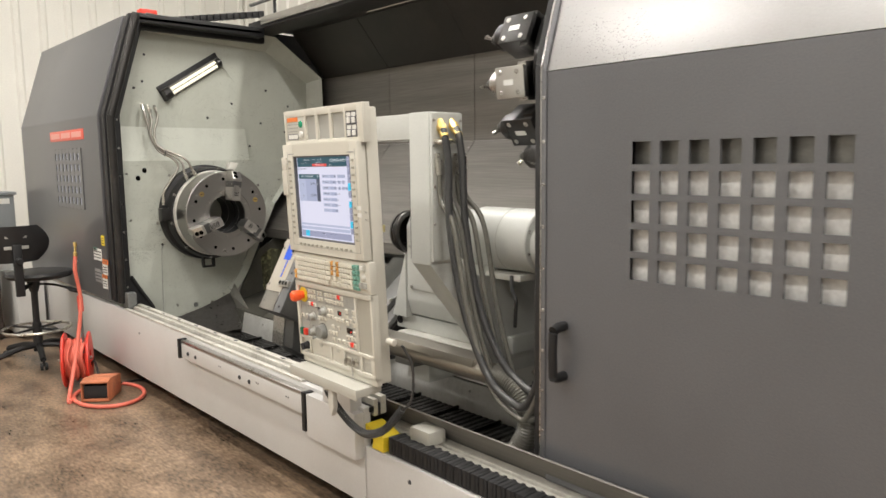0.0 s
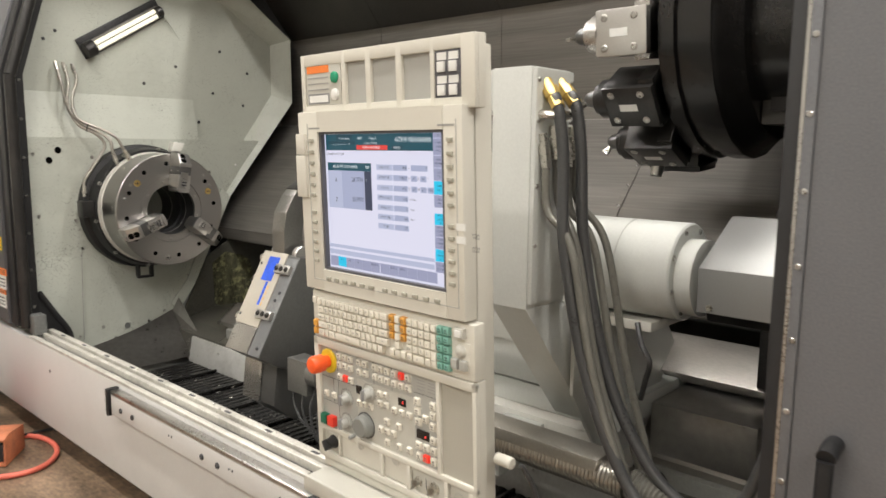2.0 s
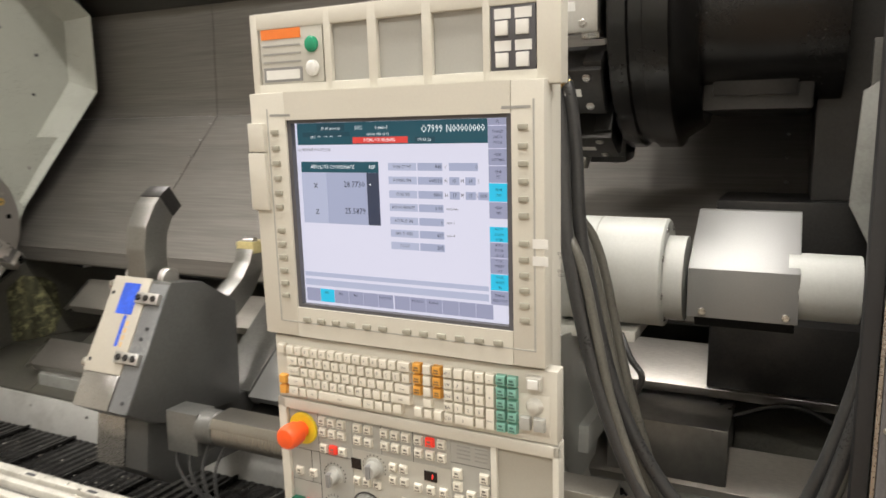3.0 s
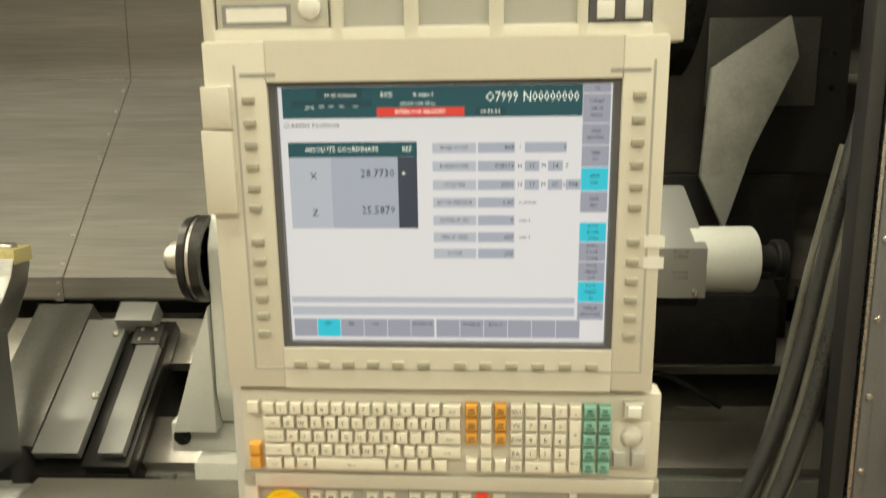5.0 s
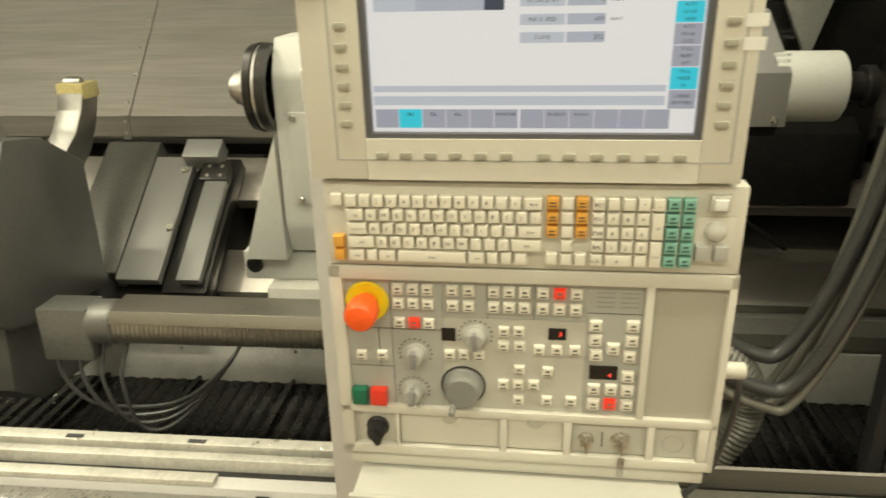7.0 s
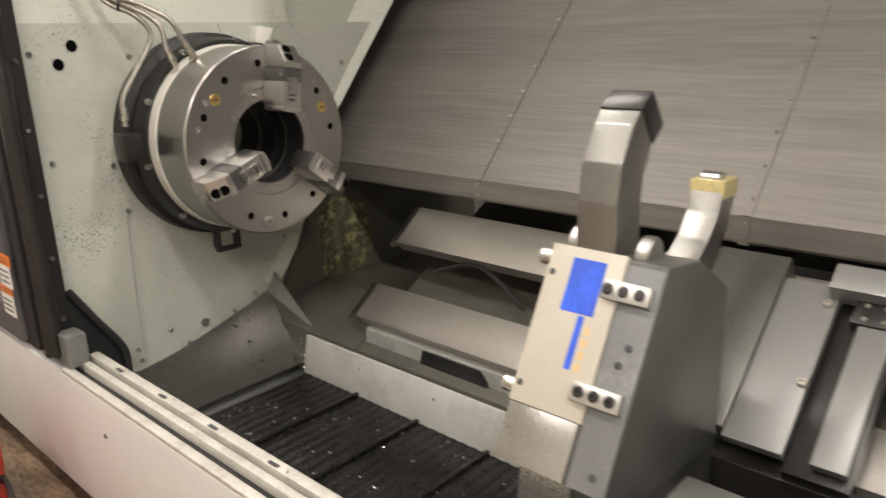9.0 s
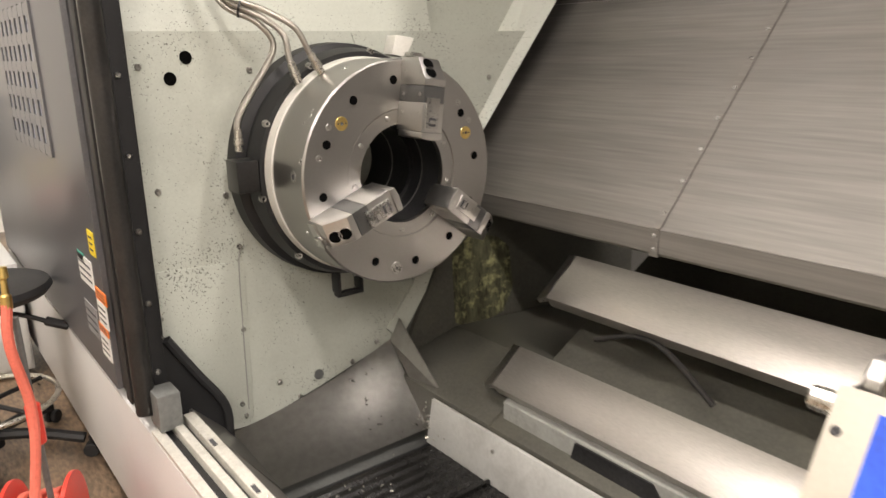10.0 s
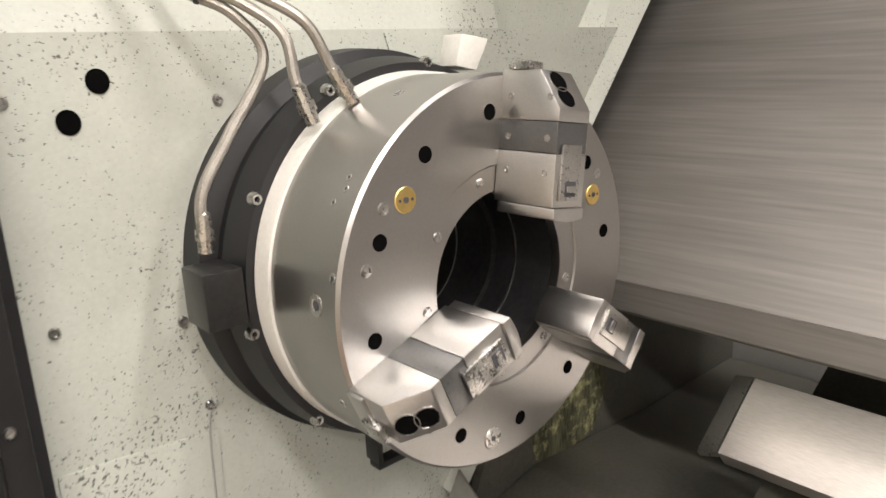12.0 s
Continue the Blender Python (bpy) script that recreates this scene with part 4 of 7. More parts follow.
for i in range(9):
    u = i / 8
    top = Vector((1.99 + 0.64 * u, 5.318, 0.352 + 0.04 * u + 0.115 * u * u))
    low = Vector((2.09 + 0.54 * u, 5.09 + 0.01 * u, 0.262))
    grid.append([bm.verts.new(top.lerp(low, j / 6) - Vector((0, 0, 0.012 * math.sin(math.pi * j / 6)))) for j in range(7)])
for ga, gb in zip(grid, grid[1:]):
    for j in range(6):
        bm.faces.new((ga[j], gb[j], gb[j + 1], ga[j + 1]))
solid = bmesh.ops.solidify(bm, geom=bm.faces[:], thickness=0.004)
part("chute", bm, M_CHUTE, bed, "smeared steel chip chute")
part("chute_cheek", one(bm_slab, [(2.625, 5.318, 0.50), (2.665, 5.318, 0.57), (2.64, 5.05, 0.40), (2.625, 5.06, 0.262)], (0.004, 0, 0)), M_CHUTE, bed)
part("chute_front", one(bm_slab, [(1.92, 5.31, 0.50), (2.03, 5.31, 0.385), (2.09, 5.09, 0.262), (1.93, 5.09, 0.48)], (0.003, 0, 0.003)), M_CHUTE, bed)
# chip conveyor
conv = thing("chip_conveyor", "black hinged-plate chip conveyor in the tray", "conveyor")
part("pan", one(bm_box, 2.085, 2.59, -0.4, 5.06, 0.227, 0.236), M_BLACK, conv)
bm = bmesh.new()
bm_slab(bm, [(2.095, 0, 0.237), (2.095, 0, 0.247), (2.095, 0.010, 0.2545), (2.095, 0.030, 0.2545), (2.095, 0.040, 0.247), (2.095, 0.040, 0.237)], (0.478, 0, 0))
slat = part("plate", bm, M_CONV, conv)
slat.matrix_basis = pose(0, 4.99, 0)
for k in range(1, 112):
    share("plate", slat, conv, pose(0, 4.99 - 0.0415 * k, 0))
bm = one(bm_box, 2.095, 2.573, 0, 0.012, 0.2548, 0.268, 0.002)
cleat = part("cleat", bm, M_CONV, conv)
cleat.matrix_basis = pose(0, 4.74, 0)
for k in range(1, 14):
    share("cleat", cleat, conv, pose(0, 4.74 - 0.29 * k, 0))

# ---- sliding door ----
DX = 1.950
door = thing("sliding_door", "dark grey sliding door with square-holed window", "machine door")
bm = bmesh.new()
GY, GZ, PW, PH, OW, OH = 1.325, 1.5355, 0.0869, 0.0830, 0.0577, 0.0638
yl, yr, zt, zb = GY, GY - 6 * PW - OW, GZ, GZ - 4 * PH - OH
bm_box(bm, DX, DX + 0.012, yl, 1.635, 0.505, 1.76)
bm_box(bm, DX, DX + 0.012, -2.1, yr, 0.505, 1.76)
bm_box(bm, DX, DX + 0.012, yr, yl, zt, 1.76)
bm_box(bm, DX, DX + 0.012, yr, yl, 0.505, zb)
for k in range(6):
    bm_box(bm, DX, DX + 0.012, GY - (k + 1) * PW, GY - k * PW - OW, zb, zt)
for k in range(7):
    for j in range(4):
        bm_box(bm, DX, DX + 0.012, GY - k * PW - OW, GY - k * PW, GZ - (j + 1) * PH, GZ - j * PH - OH)
bmesh.ops.remove_doubles(bm, verts=bm.verts, dist=0.0001)
part("panel", bm, M_CAB, door)
# Added strip keeps the top row dark, outside the painted reflection.
part("window_blind", one(bm_box, DX + 0.034, DX + 0.038, yr - 0.04, yl + 0.04, zt - PH + 0.013, zt + 0.05), M_CASTG, door, "added dark strip where the top row shows no bright reflection")
part("window_pane", one(bm_box, DX + 0.034, DX + 0.038, yr - 0.04, yl + 0.04, zb - 0.05, zt - PH + 0.012), M_PANE, door, "plastic window pane, a bright reflection in its colour")
part("inner_skin", one(bm_box, DX + 0.060, DX + 0.066, -2.1, 1.623, 0.45, 1.76), M_CASTL, door)
part("kick_panel", one(bm_box, DX - 0.001, DX + 0.03, -2.1, 1.635, 0.43, 0.5025, 0.001), M_CAB, door)
part("top_panel", one(bm_slab, [(DX, -2.1, 1.762), (DX, 1.635, 1.762), (DX + 0.215, 1.635, 2.47), (DX + 0.215, -2.1, 2.47)], (0.012, 0, 0.0), 0.001), M_DOORTOP, door, "satin silver-grey upper panel")
part("roof_panel", one(bm_box, DX + 0.215, 2.90, -2.1, 1.635, 2.47, 2.482), M_DOORTOP, door)
part("edge_channel", one(bm_box, DX - 0.006, DX + 0.07, 1.636, 1.655, 0.47, 1.764, 0.003), M_CAB, door)
part("edge_channel", one(bm_slab, [(DX - 0.006, 1.636, 1.764), (DX + 0.209, 1.636, 2.475), (DX + 0.285, 1.636, 2.475), (DX + 0.07, 1.636, 1.764)], (0, 0.019, 0), 0.002), M_CAB, door)
part("edge_trim", one(bm_box, DX - 0.002, DX + 0.03, 1.656, 1.662, 0.47, 1.78), M_STEEL, door, "bright steel edge trim")
part("edge_trim", one(bm_slab, [(DX - 0.002, 1.656, 1.78), (DX + 0.211, 1.656, 2.475), (DX + 0.24, 1.656, 2.475), (DX + 0.03, 1.656, 1.78)], (0, 0.006, 0)), M_STEEL, door)
part("rubber_edge", one(bm_box, DX + 0.004, DX + 0.045, 1.663, 1.690, 0.47, 1.785, 0.006), M_RUBBER, door, "black rubber closing edge")
part("rubber_edge", one(bm_slab, [(DX + 0.004, 1.663, 1.785), (DX + 0.21, 1.663, 2.475), (DX + 0.25, 1.663, 2.475), (DX + 0.045, 1.663, 1.785)], (0, 0.027, 0), 0.005), M_RUBBER, door)
for k in range(9):
    bolt(door, (DX - 0.006, 1.645, 0.60 + 0.135 * k), (-1, 0, 0), 0.006, M_STEEL, 0.003)
for yy in (1.62, 1.34, 0.7):
    bolt(door, (DX - 0.001, yy, 0.478), (-1, 0, 0), 0.006, M_CAB, 0.003)
hy = 1.562
h = part("handle", one(bm_tube, [(DX - 0.055, hy, 0.812), (DX - 0.058, hy, 0.88), (DX - 0.055, hy, 0.950)], 0.0145, 14, 4), M_BLACK, door, "black plastic pull handle")
for zz in (0.802, 0.964):
    part("handle_foot", one(bm_tube, [(DX, hy, zz), (DX - 0.03, hy, zz), (DX - 0.056, hy, zz + (0.008 if zz < 0.85 else -0.008))], 0.0165, 12, 4), M_BLACK, h)
part("floor_roller", one(bm_box, DX + 0.005, DX + 0.05, -2.0, 1.5, 0.446, 0.456), M_DARK, door)

# ---- control panel ----
pan = thing("control_panel", "ivory operator control panel with colour screen and keyboard", "control panel")
pan.matrix_basis = pose(1.57, 2.352, 1.5, -0.3, -2.3, -1.7)


def lz(z):
    return z - 1.5


def pbox(bm, d0, d1, y0, y1, z0, z1, bev=0.0):
    bm_box(bm, d0, d1, min(y0, y1), max(y0, y1), lz(min(z0, z1)), lz(max(z0, z1)), bev)


def plate(name, d0, d1, y0, y1, z0, z1, m, bev=0.0, label="", parent=None):
    return part(name, one(pbox, d0, d1, y0, y1, z0, z1, bev), m, parent or pan, label)


plate("back_box", 0.036, 0.085, 2.108, 2.58, 0.70, 1.675, M_PANEL, 0.008)
plate("side_lock", 0.045, 0.068, 2.098, 2.109, 1.30, 1.33, M_BLACK, 0.004)
# top strip with recesses
TB = plate("top_strip", 0.010, 0.032, 2.066, 2.612, 1.556, 1.69, M_PANEL, 0.004)
for y0, y1 in ((2.612, 2.597), (2.462, 2.448), (2.379, 2.362), (2.283, 2.266), (2.184, 2.172), (2.102, 2.066)):
    plate("rib", 0.0, 0.0105, y0, y1, 1.556, 1.69, M_PANEL, 0.003, parent=TB)
for z0, z1 in ((1.664, 1.69), (1.556, 1.577)):
    plate("rib", 0.0005, 0.0105, 2.067, 2.611, z0, z1, M_PANEL, 0.003, parent=TB)
for y0, y1 in ((2.448, 2.379), (2.362, 2.283), (2.266, 2.184)):
    plate("blank_inset", 0.0085, 0.0105, y0, y1, 1.577, 1.664, M_PANEL2, 0, parent=TB)
LP = plate("status_plate", 0.002, 0.0105, 2.594, 2.465, 1.577, 1.668, M_PANEL2L, 0.001, "status plate with warning sticker")
plate("orange_sticker", 0.0012, 0.0022, 2.59, 2.508, 1.648, 1.664, M_LABELO, 0, parent=LP)
for k in range(3):
    plate("print_line", 0.0014, 0.0022, 2.588, 2.51, 1.636 - 0.013 * k, 1.639 - 0.013 * k, M_PRINT, 0, parent=LP)
plate("grey_frame", 0.0012, 0.0022, 2.588, 2.508, 1.580, 1.603, M_LABELK, 0, parent=LP)
plate("name_strip", 0.0008, 0.0014, 2.583, 2.513, 1.584, 1.599, M_LABELW, 0, parent=LP)
for z, m, nm in ((1.636, M_GREENB, "green round lamp button"), (1.599, M_LABELW, "white round lamp button")):
    part("lamp_button", one(bm_lathe, [(-0.001, 0.0125), (0.004, 0.0125), (0.005, 0.010), (0.006, 0.0095), (0.007, 0.006), (0.007, 0)], (0.002, 2.486, lz(z)), (-1, 0, 0), 20), m, LP, nm)
BP = plate("button_field", 0.002, 0.0105, 2.1715, 2.1035, 1.574, 1.664, M_BUTTONF, 0.001, "dark field with four white buttons")
for y in (2.165, 2.134):
    for z in (1.660, 1.617):
        plate("legend_strip", 0.001, 0.0025, y, y - 0.025, z, z - 0.014, M_LABELW, 0, parent=BP)
        plate("white_button", -0.002, 0.0025, y - 0.002, y - 0.021, z - 0.0165, z - 0.036, M_LABELW, 0.001, parent=BP)
# screen surround
SY0, SY1, SZ0, SZ1 = 2.1295, 2.5158, 1.1905, 1.4998
plate("surround_side", 0.0, 0.034, 2.071, SY0 - 0.008, 1.132, 1.5515, M_PANEL, 0.003)
plate("surround_side", 0.0, 0.034, SY1 + 0.008, 2.597, 1.132, 1.5515, M_PANEL, 0.003)
plate("surround_top", 0.0, 0.034, SY0 - 0.008, SY1 + 0.008, SZ1 + 0.006, 1.5515, M_PANEL)
plate("surround_bottom", 0.0, 0.034, SY0 - 0.008, SY1 + 0.008, 1.132, SZ0 - 0.006, M_PANEL)
for y0, y1, z0, z1 in ((2.085, 2.088, 1.158, 1.525), (2.559, 2.562, 1.158, 1.525), (2.085, 2.562, 1.157, 1.159)):
    plate("groove", -0.0004, 0.0006, y0, y1, z0, z1, M_PANEL2, 0)
plate("side_flap", -0.007, 0.012, 2.566, 2.603, 1.354, 1.452, M_PANEL, 0.002)
plate("side_flap", -0.007, 0.012, 2.566, 2.600, 1.4535, 1.502, M_PANEL, 0.002)
for y0, y1 in ((2.555, 2.513), (2.135, 2.091)):
    plate("maker_mark", -0.0004, 0.001, y0, y1, 1.512, 1.516, M_PRINT, 0)
BEZ = bmesh.new()
pbox(BEZ, 0.004, 0.03, SY0 - 0.008, SY1 + 0.008, SZ1, SZ1 + 0.006)
pbox(BEZ, 0.004, 0.03, SY0 - 0.008, SY1 + 0.008, SZ0 - 0.006, SZ0)
pbox(BEZ, 0.004, 0.03, SY0 - 0.008, SY0, SZ0, SZ1)
pbox(BEZ, 0.004, 0.03, SY1, SY1 + 0.008, SZ0, SZ1)
part("screen_bezel", BEZ, M_BUTTONF, pan, "thin dark display edge")
bkey = plate("soft_key", -0.004, 0.001, 2.5535, 2.5385, 1.4825, 1.4905, M_KEYG, 0.0015)
z_rows = [1.4865 - 0.000682 * p for p in (0, 39, 76, 113, 150, 185, 245, 280, 314, 348, 381, 414)]
for i, z in enumerate(z_rows):
    for y in (2.546, 2.1023):
        if i or y < 2.3:
            share("soft_key", bkey, pan, pose(0, y - 2.546, z - 1.4865))
for p in (0, 43, 87, 131, 176, 221, 286, 330, 376, 422, 469, 515):
    share("soft_key", bkey, pan, pose(0, 2.5035 - 0.000696 * p - 2.546, 1.1645 - 1.4865))

TEXTS = {}


def text(key, body, y, z, h, depth, align="CENTER", stretch=1.0):
    """Letters on the panel: y, z of the middle (or right end, left end) of the line, h the height of the capitals."""
    c = bpy.data.curves.new("lettering", "FONT")
    c.body, c.size, c.align_x, c.align_y, c.resolution_u = body, h * 1.43, align, "CENTER", 1
    ob = bpy.data.objects.new("lettering", c)
    me = bpy.data.meshes.new_from_object(ob)
    me.transform(Matrix(((0, 0, -1, depth), (-stretch, 0, 0, y), (0, 1, 0, lz(z)), (0, 0, 0, 1))))
    TEXTS.setdefault(key, bmesh.new()).from_mesh(me)
    bpy.data.meshes.remove(me)
    bpy.data.objects.remove(ob)
    bpy.data.curves.remove(c)


# what the screen shows
E0, E1, E2, E3 = 0.0140, 0.0135, 0.0131, 0.0127
SC = plate("screen", E0, 0.03, SY0, SY1, SZ0, SZ1, S_WHITE, 0, "lit colour display with position readout")


def disp(name, y0, y1, z0, z1, m, d=E1):
    return plate(name, d, d + 0.0006, y0, y1, z0, z1, m, 0, parent=SC)


disp("header_bar", 2.511, 2.163, 1.4639, 1.4996, S_TEAL)
disp("alarm_bar", 2.400, 2.298, 1.4655, 1.4755, S_RED, E2)
disp("status_line", 2.285, 2.250, 1.4655, 1.4745, S_TEAL2, E2)
disp("status_line", 2.47, 2.415, 1.486, 1.4985, S_TEAL2, E2)
disp("status_line", 2.50, 2.405, 1.477, 1.4845, S_TEAL2, E2)
disp("readout_box", 2.507, 2.354, 1.333, 1.4186, S_LAV)
disp("readout_left", 2.507, 2.457, 1.333, 1.4180, S_LAV2, E2)
disp("readout_head", 2.507, 2.354, 1.4186, 1.4362, S_TEAL)
disp("readout_ref", 2.377, 2.3542, 1.3332, 1.4184, S_SLATE, E2)
for z in (1.4285, 1.407, 1.385, 1.364, 1.3425, 1.322, 1.302):
    disp("caption_box", 2.3358, 2.2847, z - 0.006, z + 0.006, S_LAV2)
    disp("value_box", 2.2825, 2.2395, z - 0.006, z + 0.006, S_LAV)
disp("value_box", 2.228, 2.180, 1.4225, 1.4345, S_LAV)
for z in (1.407, 1.385):
    disp("value_box", 2.228, 2.211, z - 0.006, z + 0.006, S_LAV)
    disp("value_box", 2.201, 2.184, z - 0.006, z + 0.006, S_LAV)
disp("value_box", 2.180, 2.163, 1.379, 1.391, S_LAV)
disp("scroll_line", 2.513, 2.166, 1.2395, 1.247, S_LAV2)
disp("scroll_line", 2.513, 2.166, 1.2235, 1.2345, S_LAV2)
SOFT = [("1/2", 1.4995, 1.4895, 0), ("TURRET\nCHECK\nMODE", 1.4885, 1.456, 0), ("GEAR\nNEUTRAL", 1.455, 1.431, 0), ("GEAR\n1ST", 1.430, 1.4055, 0), ("GEAR\n2ND", 1.4045, 1.3775, 1),
        ("GEAR\n3RD", 1.3765, 1.352, 0), ("AUTO\nDOOR\nOPEN", 1.3395, 1.3165, 1), ("AUTO\nDOOR\nCLOSE", 1.3155, 1.2925, 0), ("TOOL\nPRESET\nOUT", 1.2915, 1.268, 0), ("TOOL\nPRESET\nIN", 1.267, 1.242, 1), ("THREAD\nRECUTING", 1.241, 1.2195, 0)]
for body, z1, z0, on in SOFT:
    disp("soft_label", 2.1625, 2.1315, z0, z1, S_CYAN if on else S_LAV3)
    n = body.count("\n") + 1
    for i, word in enumerate(body.split("\n")):
        text("dark", word, 2.147, (z0 + z1) / 2 + (0.5 * (n - 1) - i) * 0.0078, 0.0040, E2 - 0.0003, stretch=0.82)
for k, (body, on) in enumerate((("", 0), ("ABS.", 1), ("REL.", 0), ("ALL", 0), ("", 0), ("MONITOR", 0), ("", 0), ("WORK-O", 0), ("RUN-O", 0), ("", 0), ("", 0), ("", 0))):
    y = 2.512 - 0.0293 * k - (0.002 if k > 5 else 0)
    disp("menu_cell", y, y - 0.0286, 1.1955, 1.2185, S_CYAN if on else S_LAV3)
    if body:
        text("dark", body, y - 0.0143, 1.2125, 0.0042, E2 - 0.0003, stretch=0.85)
text("white", "O7999", 2.255, 1.486, 0.0115, E3, stretch=0.82)
text("white", "N00000000", 2.199, 1.486, 0.0115, E3, stretch=0.82)
text("white", "39.35 inch/min", 2.442, 1.490, 0.0045, E3)
text("white", "50%", 2.388, 1.490, 0.0062, E3)
text("white", "0 min-1", 2.345, 1.490, 0.0055, E3)
text("white", "JOG   ***   ***   ***      ***", 2.452, 1.4765, 0.004, E3)
text("white", "0001H 17M 07.9S", 2.352, 1.4795, 0.004, E3)
text("white", "INTERLOCK RELEASED", 2.349, 1.4705, 0.0048, E3 - 0.0002, stretch=0.85)
text("white", "09:55:56", 2.268, 1.470, 0.0048, E3 - 0.0002)
text("dark", "CURRENT POSITION", 2.511, 1.4555, 0.0050, E2, "LEFT")
text("white", "ABSOLUTE COORDINATE", 2.443, 1.4275, 0.0062, E3, stretch=0.85)
text("white", "REF", 2.3655, 1.4275, 0.0062, E3, stretch=0.85)
for b, z in (("X", 1.396), ("Z", 1.352)):
    text("dark", b, 2.478, z, 0.0085, E3 - 0.0002)
text("dark", "28.7730", 2.381, 1.399, 0.0098, E3 - 0.0002, "RIGHT", 0.9)
text("dark", "25.5879", 2.381, 1.355, 0.0098, E3 - 0.0002, "RIGHT", 0.9)
text("white", "+", 2.370, 1.399, 0.007, E3 - 0.0002)
ROWS_T = [("WORK COUNT", "848", 1.4285), ("RUNNING TIME", "008013", 1.407), ("CYCLE TIME", "0001", 1.385), ("ACTUAL FEEDRATE", "0.00", 1.364), ("ACTUAL SP. SPD", "0", 1.3425), ("MAX. SP. SPEED", "600", 1.322), ("T-CODE", "202", 1.302)]
for cap, val, z in ROWS_T:
    text("dark", cap, 2.3103, z, 0.0046, E2, stretch=0.72)
    text("dark", val, 2.2405, z, 0.0058, E2, "RIGHT", 0.9)
for body, y, z in (("/", 2.2335, 1.4285), ("0", 2.1815, 1.4285), ("H", 2.2335, 1.407), ("15", 2.2195, 1.407), ("M", 2.206, 1.407), ("14", 2.1925, 1.407), ("S", 2.179, 1.407), ("H", 2.2335, 1.385), ("17", 2.2195, 1.385), ("M", 2.206, 1.385), ("07", 2.1925, 1.385), ("S", 2.182, 1.385), ("904", 2.1715, 1.385)):
    text("dark", body, y, z, 0.0055, E2, stretch=0.9)
for body, z in (("inch/min", 1.364), ("min-1", 1.3425), ("min-1", 1.322)):
    text("dark", body, 2.234, z, 0.0042, E2, "LEFT")
for z, b in ((1.3195, "DOOR\nOPEN"), (1.2945, "DOOR\nCLOSE")):
    plate("door_sticker", -0.0007, 0.0004, 2.0895, 2.066, z - 0.007, z + 0.007, M_LABELW, 0, "white printed sticker")
    for i, w in enumerate(b.split("\n")):
        text("ink", w, 2.0778, z + 0.003 - 0.006 * i, 0.0042, -0.0009)

# keyboard
KB = plate("keyboard_tray", 0.004, 0.034, 2.089, 2.603, 1.0325, 1.1465, M_PANEL, 0.003)
KEYM = {}


def key(y, z, w, h, m, d0=0.004, d1=-0.0055, parent=None):
    """A key cap with its upper left corner at y, z."""
    k = (round(w, 4), round(h, 4), m.name)
    if k not in KEYM:
        bm = bmesh.new()
        s = 0.0012
        a = [bm.verts.new(p) for p in ((d0, 0, 0), (d0, -w, 0), (d0, -w, -h), (d0, 0, -h))]
        b = [bm.verts.new(p) for p in ((d1, -s, -s), (d1, -w + s, -s), (d1, -w + s, -h + s), (d1, -s, -h + s))]
        c = [bm.verts.new(p) for p in ((d1 - 0.0004, -2.5 * s, -2.5 * s), (d1 - 0.0004, -w + 2.5 * s, -2.5 * s), (d1 - 0.0004, -w + 2.5 * s, -h + 2.5 * s), (d1 - 0.0004, -2.5 * s, -h + 2.5 * s))]
        bm.faces.new(c)
        for i in range(4):
            j = (i + 1) % 4
            bm.faces.new((a[i], a[j], b[j], b[i]))
            bm.faces.new((b[i], b[j], c[j], c[i]))
        KEYM[k] = finish("key", bm, m, 20)
    ob = new("key", KEYM[k])
    ob.parent = parent or KB
    ob.matrix_basis = pose(0, y, lz(z))
    return ob


U, V, GAP = 0.01707, 0.01845, 0.0021
KY, KZ = 2.5735, 1.1316
KD = -0.0062
LINES = [("1234567890-=", [1.0] * 13 + [1.47]), ("QWERTYUIOP[]\\", [1.45] + [1.0] * 13), ("ASDFGHJKL;'", [1.65] + [1.0] * 11 + [1.82]), ("ZXCVBNM,./", [2.15] + [1.0] * 10 + [2.32]), ("", [1.35, 0.95, 1.4, 5.3, 1.35, 1.0, 1.0, 1.12])]
for r, (chars, widths) in enumerate(LINES):
    y, z, ci = KY, KZ - r * V, 0
    for i, w in enumerate(widths):
        key(y, z, w * U - GAP, V - GAP, M_KEYW)
        if abs(w - 1.0) < 0.01 and (r or i) and ci < len(chars) and r < 4:
            text("ink", chars[ci], y - 0.0065, z - 0.0078, 0.0052, KD)
            ci += 1
        elif w > 1.2:
            text("ink", {(0, 13): "Back", (1, 0): "Tab", (2, 0): "Caps Lock", (2, 12): "Enter", (3, 0): "Shift", (3, 11): "Shift", (4, 0): "Ctrl", (4, 2): "Alt", (4, 3): "Space", (4, 4): "Alt", (4, 7): "Ctrl"}.get((r, i), ""), y - w * U / 2, z - 0.0082, 0.0032, KD)
        y -= w * U
key(2.5925, KZ + 0.0015, U - GAP, V - GAP, M_KEYW)
for r in (3, 4):
    key(2.5935, KZ - r * V, U - GAP, V - GAP, M_KEYO)
CA, CB, CC = 2.3237, 2.3060, 2.2886
